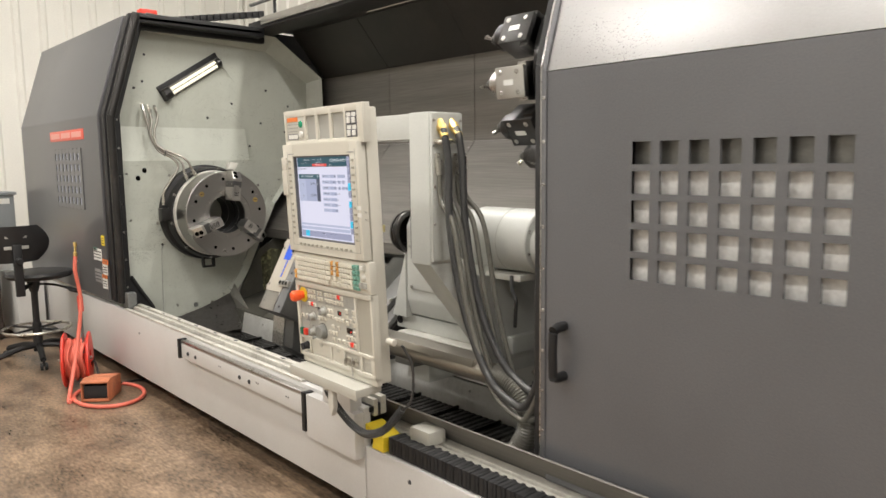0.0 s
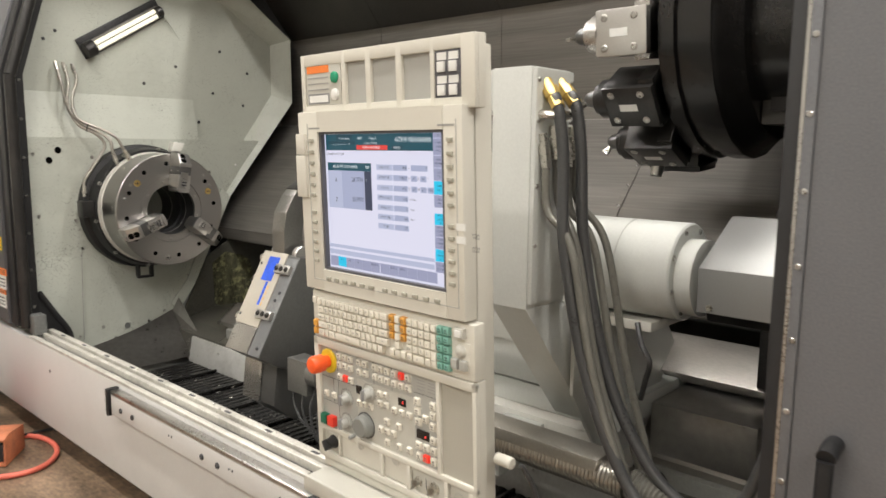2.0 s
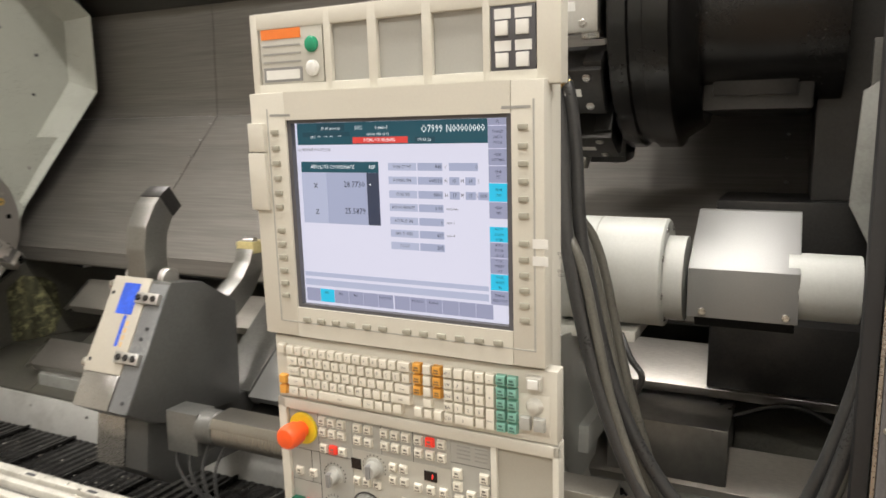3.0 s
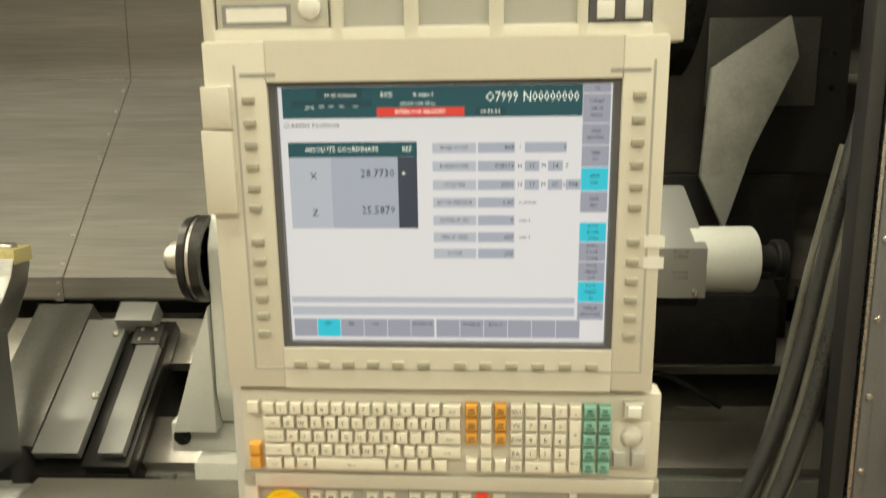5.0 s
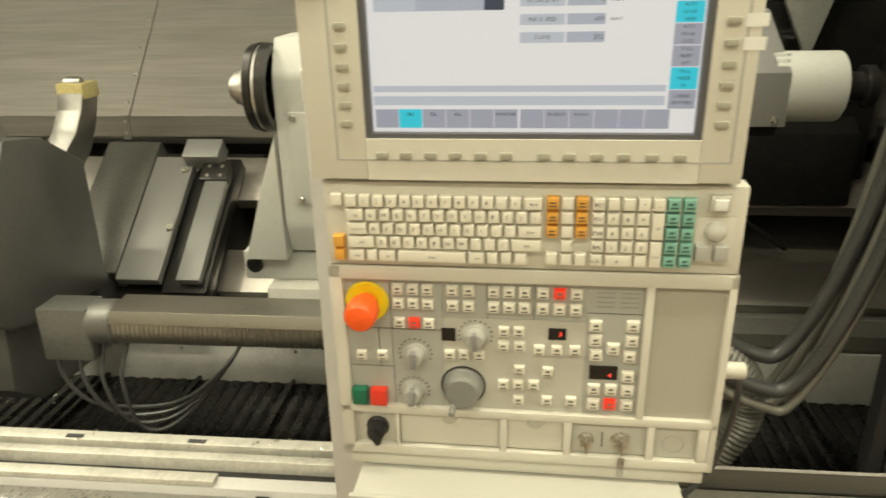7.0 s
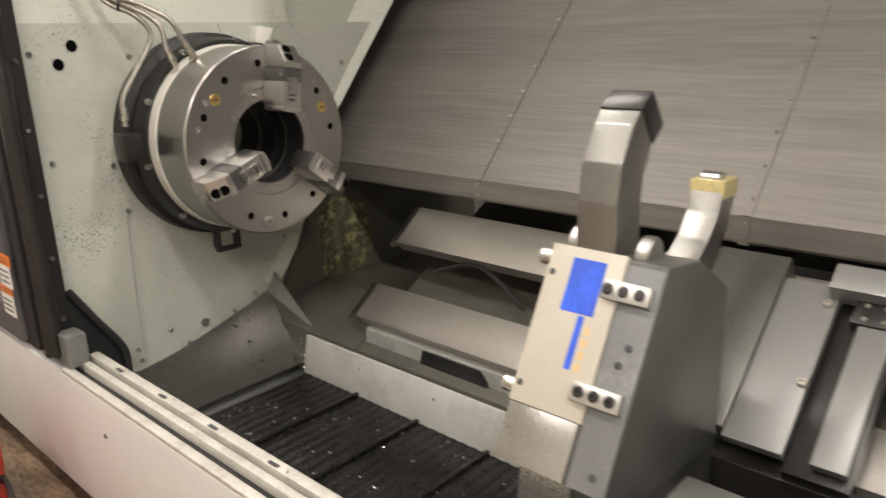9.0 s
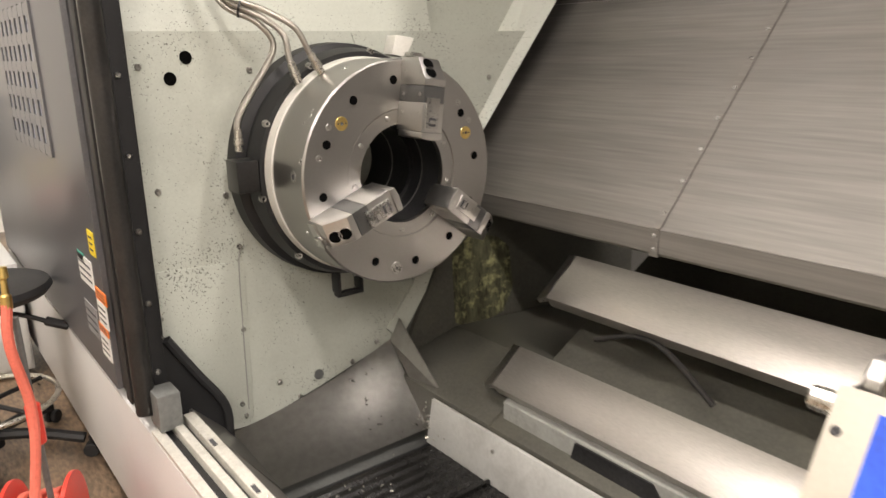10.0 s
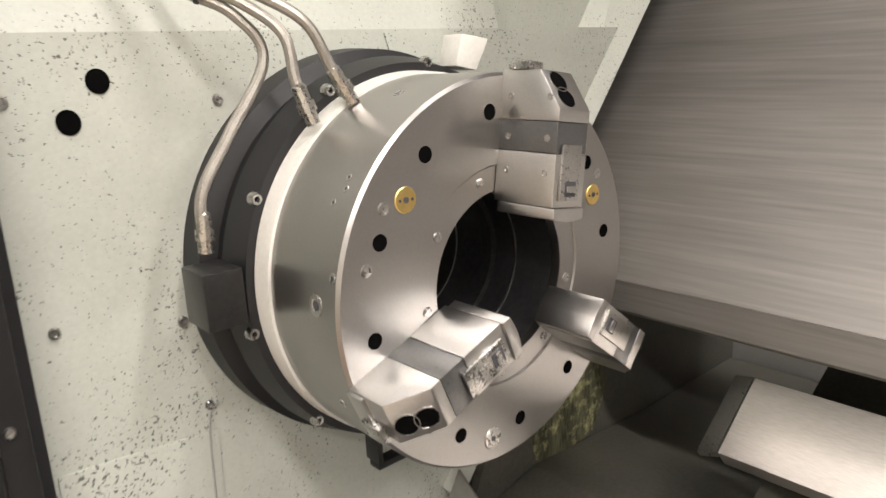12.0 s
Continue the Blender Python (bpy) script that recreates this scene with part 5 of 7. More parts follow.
for r in range(5):
    z = KZ + 0.001 - r * V
    if r < 3:
        key(CA, z, U - GAP, V - GAP, M_KEYO)
        key(CC, z, U - GAP, V - GAP, M_KEYO)
        for cc in (CA, CC):
            plate("key_mark", KD - 0.0003, KD + 0.0003, cc - 0.004, cc - 0.011, z - 0.006, z - 0.0075, M_INK, 0, parent=KB)
            plate("key_mark", KD - 0.0003, KD + 0.0003, cc - 0.003, cc - 0.012, z - 0.0105, z - 0.0118, M_INK, 0, parent=KB)
    key(CB, z, U - GAP, V - GAP, M_KEYW)
    if r == 4:
        key(CA, z, U - GAP, V - GAP, M_KEYW)
        key(CC, z, U - GAP, V - GAP, M_KEYW)
NUM = [["XU", "", "", "*"], ["YV", "7", "8", "9"], ["ZW", "4", "5", "6"], ["BA", "1", "2", "3"], ["CD", "0", None, ""]]
for r, row in enumerate(NUM):
    z = KZ + 0.001 - r * V
    for c, body in enumerate(row):
        if body is None:
            continue
        y = 2.2696 - c * 0.01765
        key(y, z, (0.01765 * (2 if body == "0" else 1)) - GAP, V - GAP, M_KEYW)
        if body:
            text("ink", body, y - (0.0072 if body != "0" else 0.015), z - 0.0086, 0.0056, KD)
y5 = 2.2696 - 4 * 0.01765
key(y5, KZ + 0.001, U - GAP, V - GAP, M_KEYW)
key(y5, KZ + 0.001 - V, U - GAP, 2 * V - GAP, M_KEYW)
key(y5, KZ + 0.001 - 3 * V, U - GAP, 2 * V - GAP, M_KEYW)
text("ink", "-", y5 - 0.0075, KZ - 0.008, 0.006, KD)
text("ink", "+", y5 - 0.0075, KZ - V * 2, 0.006, KD)
text("ink", "Enter", y5 - 0.0075, KZ - V * 4, 0.003, KD)
for r in range(5):
    for c in range(2):
        y, z = 2.1822 - c * 0.0180, KZ + 0.001 - r * V
        key(y, z, U - GAP + 0.0006, V - GAP, M_KEYT)
        plate("key_mark", KD - 0.0003, KD + 0.0003, y - 0.0045, y - 0.0105, z - 0.0045, z - 0.0075, M_TEALINK, 0, parent=KB)
        plate("key_mark", KD - 0.0003, KD + 0.0003, y - 0.003, y - 0.0125, z - 0.010, z - 0.0122, M_TEALINK, 0, parent=KB)
key(2.1345, 1.1375, 0.024, 0.0215, M_PANEL2L)
key(2.1310, 1.1345, 0.017, 0.0155, M_LABELW, 0.004, -0.009)
plate("pointer_pad", 0.0028, 0.0045, 2.147, 2.100, 1.045, 1.108, M_PANEL, 0.001, parent=KB)
part("pointer_ball", one(bm_lathe, [(-0.002, 0.0135), (0.002, 0.0135), (0.004, 0.0115), (0.008, 0.009), (0.010, 0.004), (0.010, 0)], (0.003, 2.1232, lz(1.0895)), (-1, 0, 0), 24), M_PANEL2L, KB)
key(2.1455, 1.0735, 0.0175, 0.021, M_PANEL2)
key(2.1235, 1.0735, 0.0175, 0.021, M_PANEL2)

# operating field
OP = plate("operating_field", 0.012, 0.034, 2.088, 2.606, 0.728, 1.031, M_PANEL, 0.003)
for y0, y1, z0, z1 in ((2.606, 2.5885, 0.728, 1.031), (2.1955, 2.1855, 0.81, 1.012), (2.0965, 2.0865, 0.728, 1.031), (2.606, 2.0865, 1.0115, 1.031), (2.606, 2.0865, 0.799, 0.812), (2.606, 2.0865, 0.728, 0.744),
                       (2.5285, 2.523, 0.744, 0.80), (2.3795, 2.369, 0.744, 0.80), (2.291, 2.28, 0.744, 0.80), (2.178, 2.168, 0.744, 0.80), (2.11, 2.0965, 0.744, 0.80)):
    plate("frame_bar", 0.002, 0.0125, y0, y1, z0, z1, M_PANEL, 0.002, parent=OP)
for nm, y0, y1, z0, z1, m in (("grey_area", 2.5885, 2.4565, 0.812, 1.0115, M_PANEL2), ("grey_area", 2.4560, 2.2675, 0.9555, 1.0115, M_PANEL2), ("light_area", 2.4560, 2.2675, 0.812, 0.9550, M_PANEL2L), ("grey_area", 2.2670, 2.1955, 0.812, 1.0115, M_PANEL2), ("blank_inset", 2.1855, 2.0965, 0.812, 1.0115, M_PANEL2B)):
    plate(nm, 0.0095, 0.0125, y0, y1, z0, z1, m, 0, parent=OP)
for y0, y1, z0, z1 in ((2.5885, 2.4565, 0.9345, 0.9353), (2.545, 2.5443, 0.875, 0.935), (2.5268, 2.5261, 0.812, 1.0115), (2.397, 2.3963, 0.9555, 1.0115), (2.336, 2.3353, 0.9555, 1.0115), (2.2670, 2.1955, 0.969, 0.9697), (2.5885, 2.527, 0.874, 0.8747)):
    plate("divider", 0.0090, 0.0097, y0, y1, z0, z1, M_INK, 0, parent=OP)


def opkey(y, z, s=0.0155, m=None, mark=True):
    k = key(y + s / 2, z + s / 2, s, s, m or M_KEYW, 0.0095, 0.0035, OP)
    if mark:
        plate("key_mark", 0.0026, 0.0032, y + 0.003, y - 0.003, z + 0.0005, z + 0.0035, M_INK2, 0, parent=OP)
        plate("key_mark", 0.0026, 0.0032, y + 0.0045, y - 0.0045, z - 0.0045, z - 0.0028, M_INK2, 0, parent=OP)
    return k


for c in range(3):
    for r, z in enumerate((0.9965, 0.9755, 0.946)):
        opkey(2.515 - 0.0198 * c, z, m=M_REDB if (r, c) == (2, 1) else None)
for c in range(2):
    for r in range(2):
        opkey(2.4425 - 0.0215 * c, 0.9965 - 0.0225 * r)
for c in range(3):
    for r in range(2):
        opkey(2.3885 - 0.0202 * c, 0.9965 - 0.0225 * r)
        opkey(2.3245 - 0.0212 * c, 0.9965 - 0.0225 * r, m=M_REDB if (r, c) == (0, 1) else None)
KC = [(2.3748, 0.9384), (2.3549, 0.9389), (2.3753, 0.9156), (2.3538, 0.9161), (2.3535, 0.879), (2.3751, 0.8546), (2.3546, 0.8552), (2.3335, 0.8558), (2.3542, 0.8301), (2.3154, 0.8784), (2.3154, 0.8313), (2.328, 0.9117), (2.3044, 0.9123), (2.2809, 0.9129), (2.2829, 0.8324), (2.4479, 0.8983), (2.4282, 0.8988), (2.4079, 0.8993), (2.5707, 0.8924), (2.5413, 0.8932)]
for y, z in KC:
    opkey(y, z, 0.0145)
KR = [(2.2555, 0.9519), (2.2084, 0.9529), (2.255, 0.9303), (2.2082, 0.9314), (2.2315, 0.9183), (2.2531, 0.9076), (2.2101, 0.907), (2.2096, 0.8762), (2.2533, 0.8539), (2.231, 0.8545), (2.2087, 0.8535), (2.2527, 0.8298), (2.231, 0.8305), (2.2086, 0.8303)]
for i, (y, z) in enumerate(KR):
    opkey(y, z, 0.0165, M_REDB if i == 12 else None)
for k in range(4):
    for y0, y1 in ((2.256, 2.233), (2.225, 2.203)):
        plate("print_line", 0.0088, 0.0097, y0, y1, 0.9985 - 0.0068 * k, 1.0005 - 0.0068 * k, M_PRINT, 0, parent=OP)
for y0, y1, z0, z1 in ((2.4586, 2.4393, 0.9197, 0.9391), (2.3162, 2.2928, 0.9278, 0.9448), (2.2607, 2.2234, 0.8697, 0.8903)):
    plate("digit_window", 0.0075, 0.0097, y0, y1, z0, z1, M_GLOSSB, 0.0005, "black digit window", OP)
text("led", "3", 2.3005, 0.9363, 0.0075, 0.0072)
text("led", "4", 2.2335, 0.8765, 0.0068, 0.0072)


def knob(name, y, z, r, h, m, label, skirt=1.25):
    k = part(name, one(bm_lathe, [(-0.001, r * skirt), (0.003, r * skirt), (0.005, r), (h * 0.85, r * 0.93), (h, r * 0.8), (h, 0)], (0.0095, y, lz(z)), (-1, 0, 0), 28), m, OP, label)
    return k


k = knob("rotary_switch", 2.4128, 0.9291, 0.0135, 0.02, M_PANEL2, "grey rotary switch", 1.35)
plate("pointer", -0.0145, -0.004, 2.4165, 2.4090, 0.917, 0.942, M_LABELK, 0.002, parent=k)
for y, z in ((2.4958, 0.897), (2.4998, 0.837)):
    k = knob("rotary_switch", y, z, 0.0125, 0.02, M_PANEL2, "grey rotary switch", 1.35)
    plate("pointer", -0.0145, -0.004, y + 0.004, y - 0.004, z - 0.0125, z + 0.0125, M_LABELK, 0.002, parent=k)
for cy, cz, rr in ((2.4128, 0.9291, 0.0225), (2.4958, 0.897, 0.0225), (2.4998, 0.837, 0.0215)):
    for i in range(13):
        a = radians(-20 + 220 * i / 12)
        plate("scale_tick", 0.0088, 0.0093, cy + rr * math.cos(a) + 0.0011, cy + rr * math.cos(a) - 0.0011, cz + rr * math.sin(a) - 0.0011, cz + rr * math.sin(a) + 0.0011, M_INK, 0, parent=OP)
k = knob("handwheel", 2.4303, 0.8484, 0.0262, 0.022, M_PANEL2D, "grey feed handwheel", 1.08)
part("crank_pin", one(bm_cyl, (-0.012, 2.443, lz(0.828)), (-0.03, 2.443, lz(0.826)), 0.0045, 12, 0.001), M_PANEL2D, k)
part("ring", one(bm_lathe, [(0, 0.0285), (0.0008, 0.0298), (0.0008, 0.0312), (0, 0.0315), (0, 0.0285)], (0.0093, 2.4303, lz(0.8484)), (-1, 0, 0), 32), M_INK, k)
es = part("emergency_collar", one(bm_lathe, [(-0.001, 0.0295), (0.003, 0.0295), (0.0045, 0.028), (0.0045, 0)], (0.0095, 2.5576, lz(0.976)), (-1, 0, 0), 36), M_YELLOW, OP, "yellow emergency stop collar")
part("emergency_button", one(bm_lathe, [(0, 0.015), (0.012, 0.015), (0.016, 0.0205), (0.03, 0.0215), (0.042, 0.0205), (0.047, 0.017), (0.049, 0.008), (0.0495, 0)], (0.004, 2.5576, lz(0.976)), (-1, 0, 0), 36), M_ESTOP, es, "orange-red mushroom button")
for y0, y1, m, nm in ((2.5866, 2.5652, M_GREENB2, "dark green start button"), (2.5605, 2.5374, M_REDB2, "red stop button")):
    plate("push_button", -0.004, 0.0095, y0, y1, 0.8157, 0.8408, m, 0.0015, nm, OP)
k = part("black_switch", one(bm_lathe, [(0, 0.0165), (0.004, 0.0165), (0.006, 0.014), (0.022, 0.012), (0.024, 0)], (0.0115, 2.5560, lz(0.7705)), (-1, 0, 0), 24), M_BLACK, OP, "black rotary power switch")
part("lever", one(bm_slab, [(-0.020, 2.566, lz(0.778)), (-0.020, 2.559, lz(0.783)), (-0.020, 2.546, lz(0.761)), (-0.020, 2.553, lz(0.756))], (0.024, 0, 0), 0.002), M_BLACK, k)
plate("switch_label", 0.0105, 0.0122, 2.576, 2.536, 0.789, 0.797, M_LABELW, 0, parent=OP)
for y0, y1 in ((2.5215, 2.3800), (2.3685, 2.2915)):
    d = plate("drawer_flap", 0.0085, 0.0122, y0, y1, 0.7465, 0.7965, M_PANEL, 0.001, "ivory hinged drawer flap", OP)
    m = (y0 + y1) / 2
    part("finger_tab", one(bm_lathe, [(0, 0.012), (0.003, 0.011), (0.004, 0.006), (0.004, 0)], (0.009, m, lz(0.7945)), (-1, 0, 0), 20), M_PANEL2L, d)
plate("key_plate", 0.0095, 0.0122, 2.2795, 2.1785, 0.7455, 0.7975, M_PANEL2L, 0.001, parent=OP)
for y, r in ((2.2597, 0.0085), (2.2122, 0.0105)):
    part("key_switch", one(bm_lathe, [(0, r * 1.35), (0.003, r * 1.3), (0.004, r), (0.012, r * 0.95), (0.012, r * 0.35), (0.010, 0)], (0.0095, y, lz(0.769)), (-1, 0, 0), 22), M_FIT, OP, "chrome key switch")
    plate("key_blade", -0.013, -0.0015, y + 0.001, y - 0.001, 0.760, 0.778, M_STEEL, 0, parent=OP)
plate("hanging_key", -0.011, -0.009, 2.2165, 2.2075, 0.722, 0.755, M_STEEL, 0.0008, "bunch of steel keys", OP)
plate("key_bar", 0.0088, 0.0097, 2.238, 2.2365, 0.757, 0.782, M_INK, 0, parent=OP)
plate("blank_plate", 0.0095, 0.0122, 2.1675, 2.1105, 0.7455, 0.7975, M_PANEL2L, 0.001, parent=OP)
part("blank_ring", one(bm_lathe, [(0, 0.0135), (0.0007, 0.014), (0.0007, 0.0145), (0, 0.015), (0, 0.0135)], (0.0093, 2.141, lz(0.768)), (-1, 0, 0), 28), M_PANEL2, OP)
plate("lower_apron", 0.012, 0.034, 2.095, 2.60, 0.70, 0.7275, M_PANEL, 0.002)
sh = plate("shelf", -0.055, 0.05, 2.125, 2.585, 0.668, 0.6985, M_PANEL2L, 0.004, "grey sheet-metal shelf under the panel")
plate("shelf_lip", -0.06, -0.052, 2.122, 2.588, 0.662, 0.7015, M_PANEL2L, 0.002, parent=sh)
part("cable_gland", one(bm_cyl, (0.06, 2.085, lz(0.86)), (0.06, 2.045, lz(0.86)), 0.012, 14, 0.002), M_PANEL, pan)
MATS_T = {"dark": S_INK, "white": S_WHITE2, "ink": M_INK, "led": M_LED}
for k, bm in TEXTS.items():
    tagged(part("lettering", bm, MATS_T[k], SC if k in ("dark", "white") else (KB if k == "ink" else OP)), kind="stuff")
# the top strip, the display half and the lower half each sit at their own place on the housing


def section(dx, dy, dz, sy, sz):
    return Matrix.Translation((dx, dy, dz)) @ Matrix.Diagonal((1, sy, sz, 1)) @ Matrix.Translation((0, -2.34, 0))


STRIP = section(0.012, 0.002, -0.005, 0.957, 0.977)
DISPLAY = section(-0.005, 0.014, 0.007, 0.953, 0.953)
LOWER = section(0.001, -0.009, -0.004, 0.986, 0.977)
for ob in pan.children:
    zs = [v[2] + ob.location.z for v in ob.bound_box]
    ob.matrix_basis = (STRIP if min(zs) > 0.05 else LOWER if max(zs) < -0.345 or min(zs) < -0.6 else DISPLAY) @ ob.matrix_basis

coil = thing("coiled_cable", "black coiled cable hanging below the control panel", "cable")
pts = []
for i in range(241):
    t = i / 240
    c = Vector((1.60 + 0.11 * t, 2.40 - 0.31 * t, 0.655 - 0.19 * math.sin(math.pi * (0.03 + 0.80 * t)) + 0.06 * t))
    a = i * 1.25
    pts.append(c + Vector((math.cos(a) * 0.013, math.sin(a) * 0.006, math.sin(a) * 0.012)))
part("coil", one(bm_tube, pts, 0.0042, 6, 1), M_BLKHOSE, coil)
part("lead", one(bm_tube, [(1.71, 2.10, 0.60), (1.72, 2.05, 0.66), (1.71, 2.03, 0.78), (1.685, 2.045, 0.85), (1.678, 2.05, 0.86)], 0.005, 8, 6), M_BLKHOSE, coil)
part("plug", one(bm_cyl, (1.60, 2.40, 0.64), (1.60, 2.40, 0.70), 0.012, 12, 0.002), M_WHITE, coil, "white plug at the cable's end")
gun = thing("hand_pendant", "white pistol-shaped air gun hanging under the shelf", "air gun")
part("grip", one(bm_slab, [(1.565, 2.345, 0.667), (1.565, 2.315, 0.667), (1.565, 2.31, 0.60), (1.565, 2.325, 0.565), (1.565, 2.345, 0.60)], (0.022, 0, 0), 0.005), M_WHITE, gun)

# ---- tailstock ----
tail = thing("tailstock", "light grey painted tailstock with steel spindle nose", "tailstock")
AX, AZ = 2.475, 1.137
P = [(2.46, 0.72), (2.437, 0.80), (2.437, 1.17), (2.48, 1.255), (2.62, 1.255), (2.80, 1.02), (2.98, 0.80), (2.98, 0.72)]
part("body", one(bm_slab, [(x, 2.94, z) for x, z in P], (0, -0.62, 0), 0.012), M_TAIL, tail)
part("front_cover", one(bm_box, 2.427, 2.447, 2.56, 2.905, 0.858, 1.085, 0.003), M_TAIL, tail)
part("top_block", one(bm_box, 2.422, 2.452, 2.80, 2.865, 1.11, 1.185, 0.003), M_WHITE, tail)
for y, z in ((2.892, 1.072), (2.885, 0.872), (2.85, 1.165), (2.815, 1.165)):
    bolt(tail, (2.422, y, z), (-1, 0, 0), 0.008)
part("skirt", one(bm_slab, [(2.43, 3.05, 0.705), (2.43, 2.99, 0.90), (2.43, 2.945, 1.03), (2.43, 2.94, 0.705)], (0.45, 0, 0), 0.006), M_TAIL, tail)
part("foot", one(bm_box, 2.475, 2.98, 2.26, 3.075, 0.632, 0.712, 0.008), M_TAIL, tail)
part("foot_bolt", one(bm_lathe, [(0, 0.022), (0.004, 0.022), (0.004, 0.015), (0.001, 0.014), (0.001, 0.009), (0.006, 0.008), (0.006, 0)], (2.474, 3.045, 0.675), (-1, 0, 0), 20), M_GUN, tail)
part("saddle", one(bm_slab, [(2.42, 3.0, 0.48), (2.42, 3.0, 0.631), (2.98, 3.0, 0.631), (2.98, 3.0, 0.60), (2.70, 3.0, 0.44)], (0, -0.7, 0), 0.006), M_WHITE, tail, "cream painted saddle")
part("nose_ring", one(bm_lathe, [(0, 0.085), (0, 0.104), (0.022, 0.106), (0.024, 0.099), (0.032, 0.099), (0.034, 0.106), (0.052, 0.102), (0.056, 0.080), (0.060, 0.060), (0.060, 0)], (AX, 2.938, AZ), (0, 1, 0), 48), M_GUN, tail, "black ribbed spindle ring")
part("ring_band", one(bm_lathe, [(0.0245, 0.098), (0.0245, 0.1005), (0.0315, 0.1005), (0.0315, 0.098), (0.0245, 0.098)], (AX, 2.938, AZ), (0, 1, 0), 48), M_JAW, tail, "bright ground band")
part("nose", one(bm_lathe, [(0.055, 0.062), (0.066, 0.062), (0.068, 0.052), (0.078, 0.052), (0.078, 0.040), (0.098, 0.040), (0.100, 0.030), (0.110, 0.028), (0.110, 0.012), (0.100, 0)], (AX, 2.938, AZ), (0, 1, 0), 36), M_JAW, tail, "bright steel spindle nose")
for k in range(6):
    a = radians(60 * k)
    bolt(tail, (AX + 0.072 * math.cos(a), 2.986, AZ + 0.072 * math.sin(a)), (0, 1, 0), 0.008, M_STEEL, 0.016)
part("sleeve", one(bm_lathe, [(0, 0), (0, 0.135), (0.345, 0.135), (0.35, 0.130), (0.35, 0)], (AX, 2.42, AZ + 0.012), (0, -1, 0), 64), M_TAIL, tail)
part("sleeve_seam", one(bm_lathe, [(0, 0.134), (0, 0.1362), (0.003, 0.1362), (0.003, 0.134), (0, 0.134)], (AX, 2.235, AZ + 0.012), (0, -1, 0), 64), M_PANEL2, tail)
part("sleeve_flange", one(bm_lathe, [(0, 0), (0, 0.105), (0.045, 0.105), (0.045, 0)], (AX, 2.07, AZ), (0, -1, 0), 48), M_TAIL, tail)
for k in range(8):
    a = radians(45 * k + 20)
    bolt(tail, (AX + 0.118 * math.cos(a), 2.07, AZ + 0.012 + 0.118 * math.sin(a)), (0, -1, 0), 0.008)
part("cylinder_cover", one(bm_slab, [(2.397, 2.015, 1.060), (2.397, 2.015, 1.177), (2.605, 2.015, 1.298), (2.64, 2.015, 1.298), (2.64, 2.015, 1.060)], (0, -0.24, 0), 0.003), M_SILVER, tail, "silver sheet-metal cylinder cover")
for y in (1.98, 1.80):
    bolt(tail, (2.396, y, 1.075), (-1, 0, 0), 0.009, M_FIT, 0.006)
part("cover_bracket", one(bm_slab, [(2.42, 2.0, 1.059), (2.44, 2.0, 1.03), (2.57, 2.0, 1.03), (2.59, 2.0, 1.059)], (0, -0.22, 0), 0.003), M_GUN, tail)
part("rear_tube", one(bm_lathe, [(0, 0), (0, 0.078), (0.148, 0.078), (0.15, 0.075), (0.15, 0)], (AX, 1.80, AZ), (0, -1, 0), 40), M_TAIL, tail)
part("rear_cap", one(bm_lathe, [(0, 0), (0, 0.040), (0.012, 0.043), (0.015, 0.040), (0.018, 0.032), (0.050, 0.032), (0.052, 0.044), (0.055, 0.047), (0.074, 0.047), (0.077, 0.044), (0.077, 0.026), (0.070, 0.024), (0.070, 0)], (AX, 1.65, AZ), (0, -1, 0), 32), M_GUN, tail, "black rear cap")
part("sleeve_cradle", one(bm_box, 2.38, 2.60, 2.13, 2.33, 0.985, 1.012, 0.003), M_WHITE, tail)
part("side_plate", one(bm_slab, [(2.25, 2.300, 1.015), (2.44, 2.300, 0.985), (2.82, 2.300, 0.737), (2.68, 2.300, 0.545), (2.43, 2.300, 0.545), (2.25, 2.300, 0.80)], (0, -0.012, 0), 0.002), M_TAIL, tail)
part("way_box", one(bm_box, 2.66, 2.95, 1.92, 2.25, 0.50, 0.685, 0.004), M_CHUTE, tail, "smeared steel cover box under the tailstock")
part("cylinder_lead", one(bm_tube, [(2.36, 2.16, 1.01), (2.33, 2.13, 0.96), (2.32, 2.10, 0.92), (2.34, 2.12, 0.86), (2.36, 2.14, 0.80)], 0.008, 8, 6), M_BLKHOSE, tail)

# ---- hydraulic junction box with its hoses ----
jb = thing("junction_box", "light grey hydraulic junction box beside the tailstock", "junction box")
part("box", one(bm_box, 2.075, 2.25, 2.31, 2.43, 1.085, 1.693, 0.004), M_TAIL, jb)
part("end_plate", one(bm_box, 2.080, 2.245, 2.298, 2.311, 1.10, 1.688, 0.002), M_TAIL, jb)
part("gusset", one(bm_slab, [(2.075, 2.31, 1.086), (2.25, 2.31, 1.084), (2.44, 2.31, 0.84), (2.44, 2.31, 0.70), (2.40, 2.31, 0.70)], (0, 0.115, 0), 0.003), M_TAIL, jb)
part("arm", one(bm_box, 2.078, 2.25, 2.43, 2.72, 1.587, 1.69, 0.004), M_TAIL, jb)
part("latch", one(bm_box, 2.085, 2.12, 2.43, 2.445, 1.10, 1.52, 0.003), M_BLACK, jb)
for z in (1.66, 1.56, 1.40, 1.25):
    for x in (2.09, 2.235):
        bolt(jb, (x, 2.298, z), (0, -1, 0), 0.006)
HL = "thick black hydraulic hose looping from the junction box"
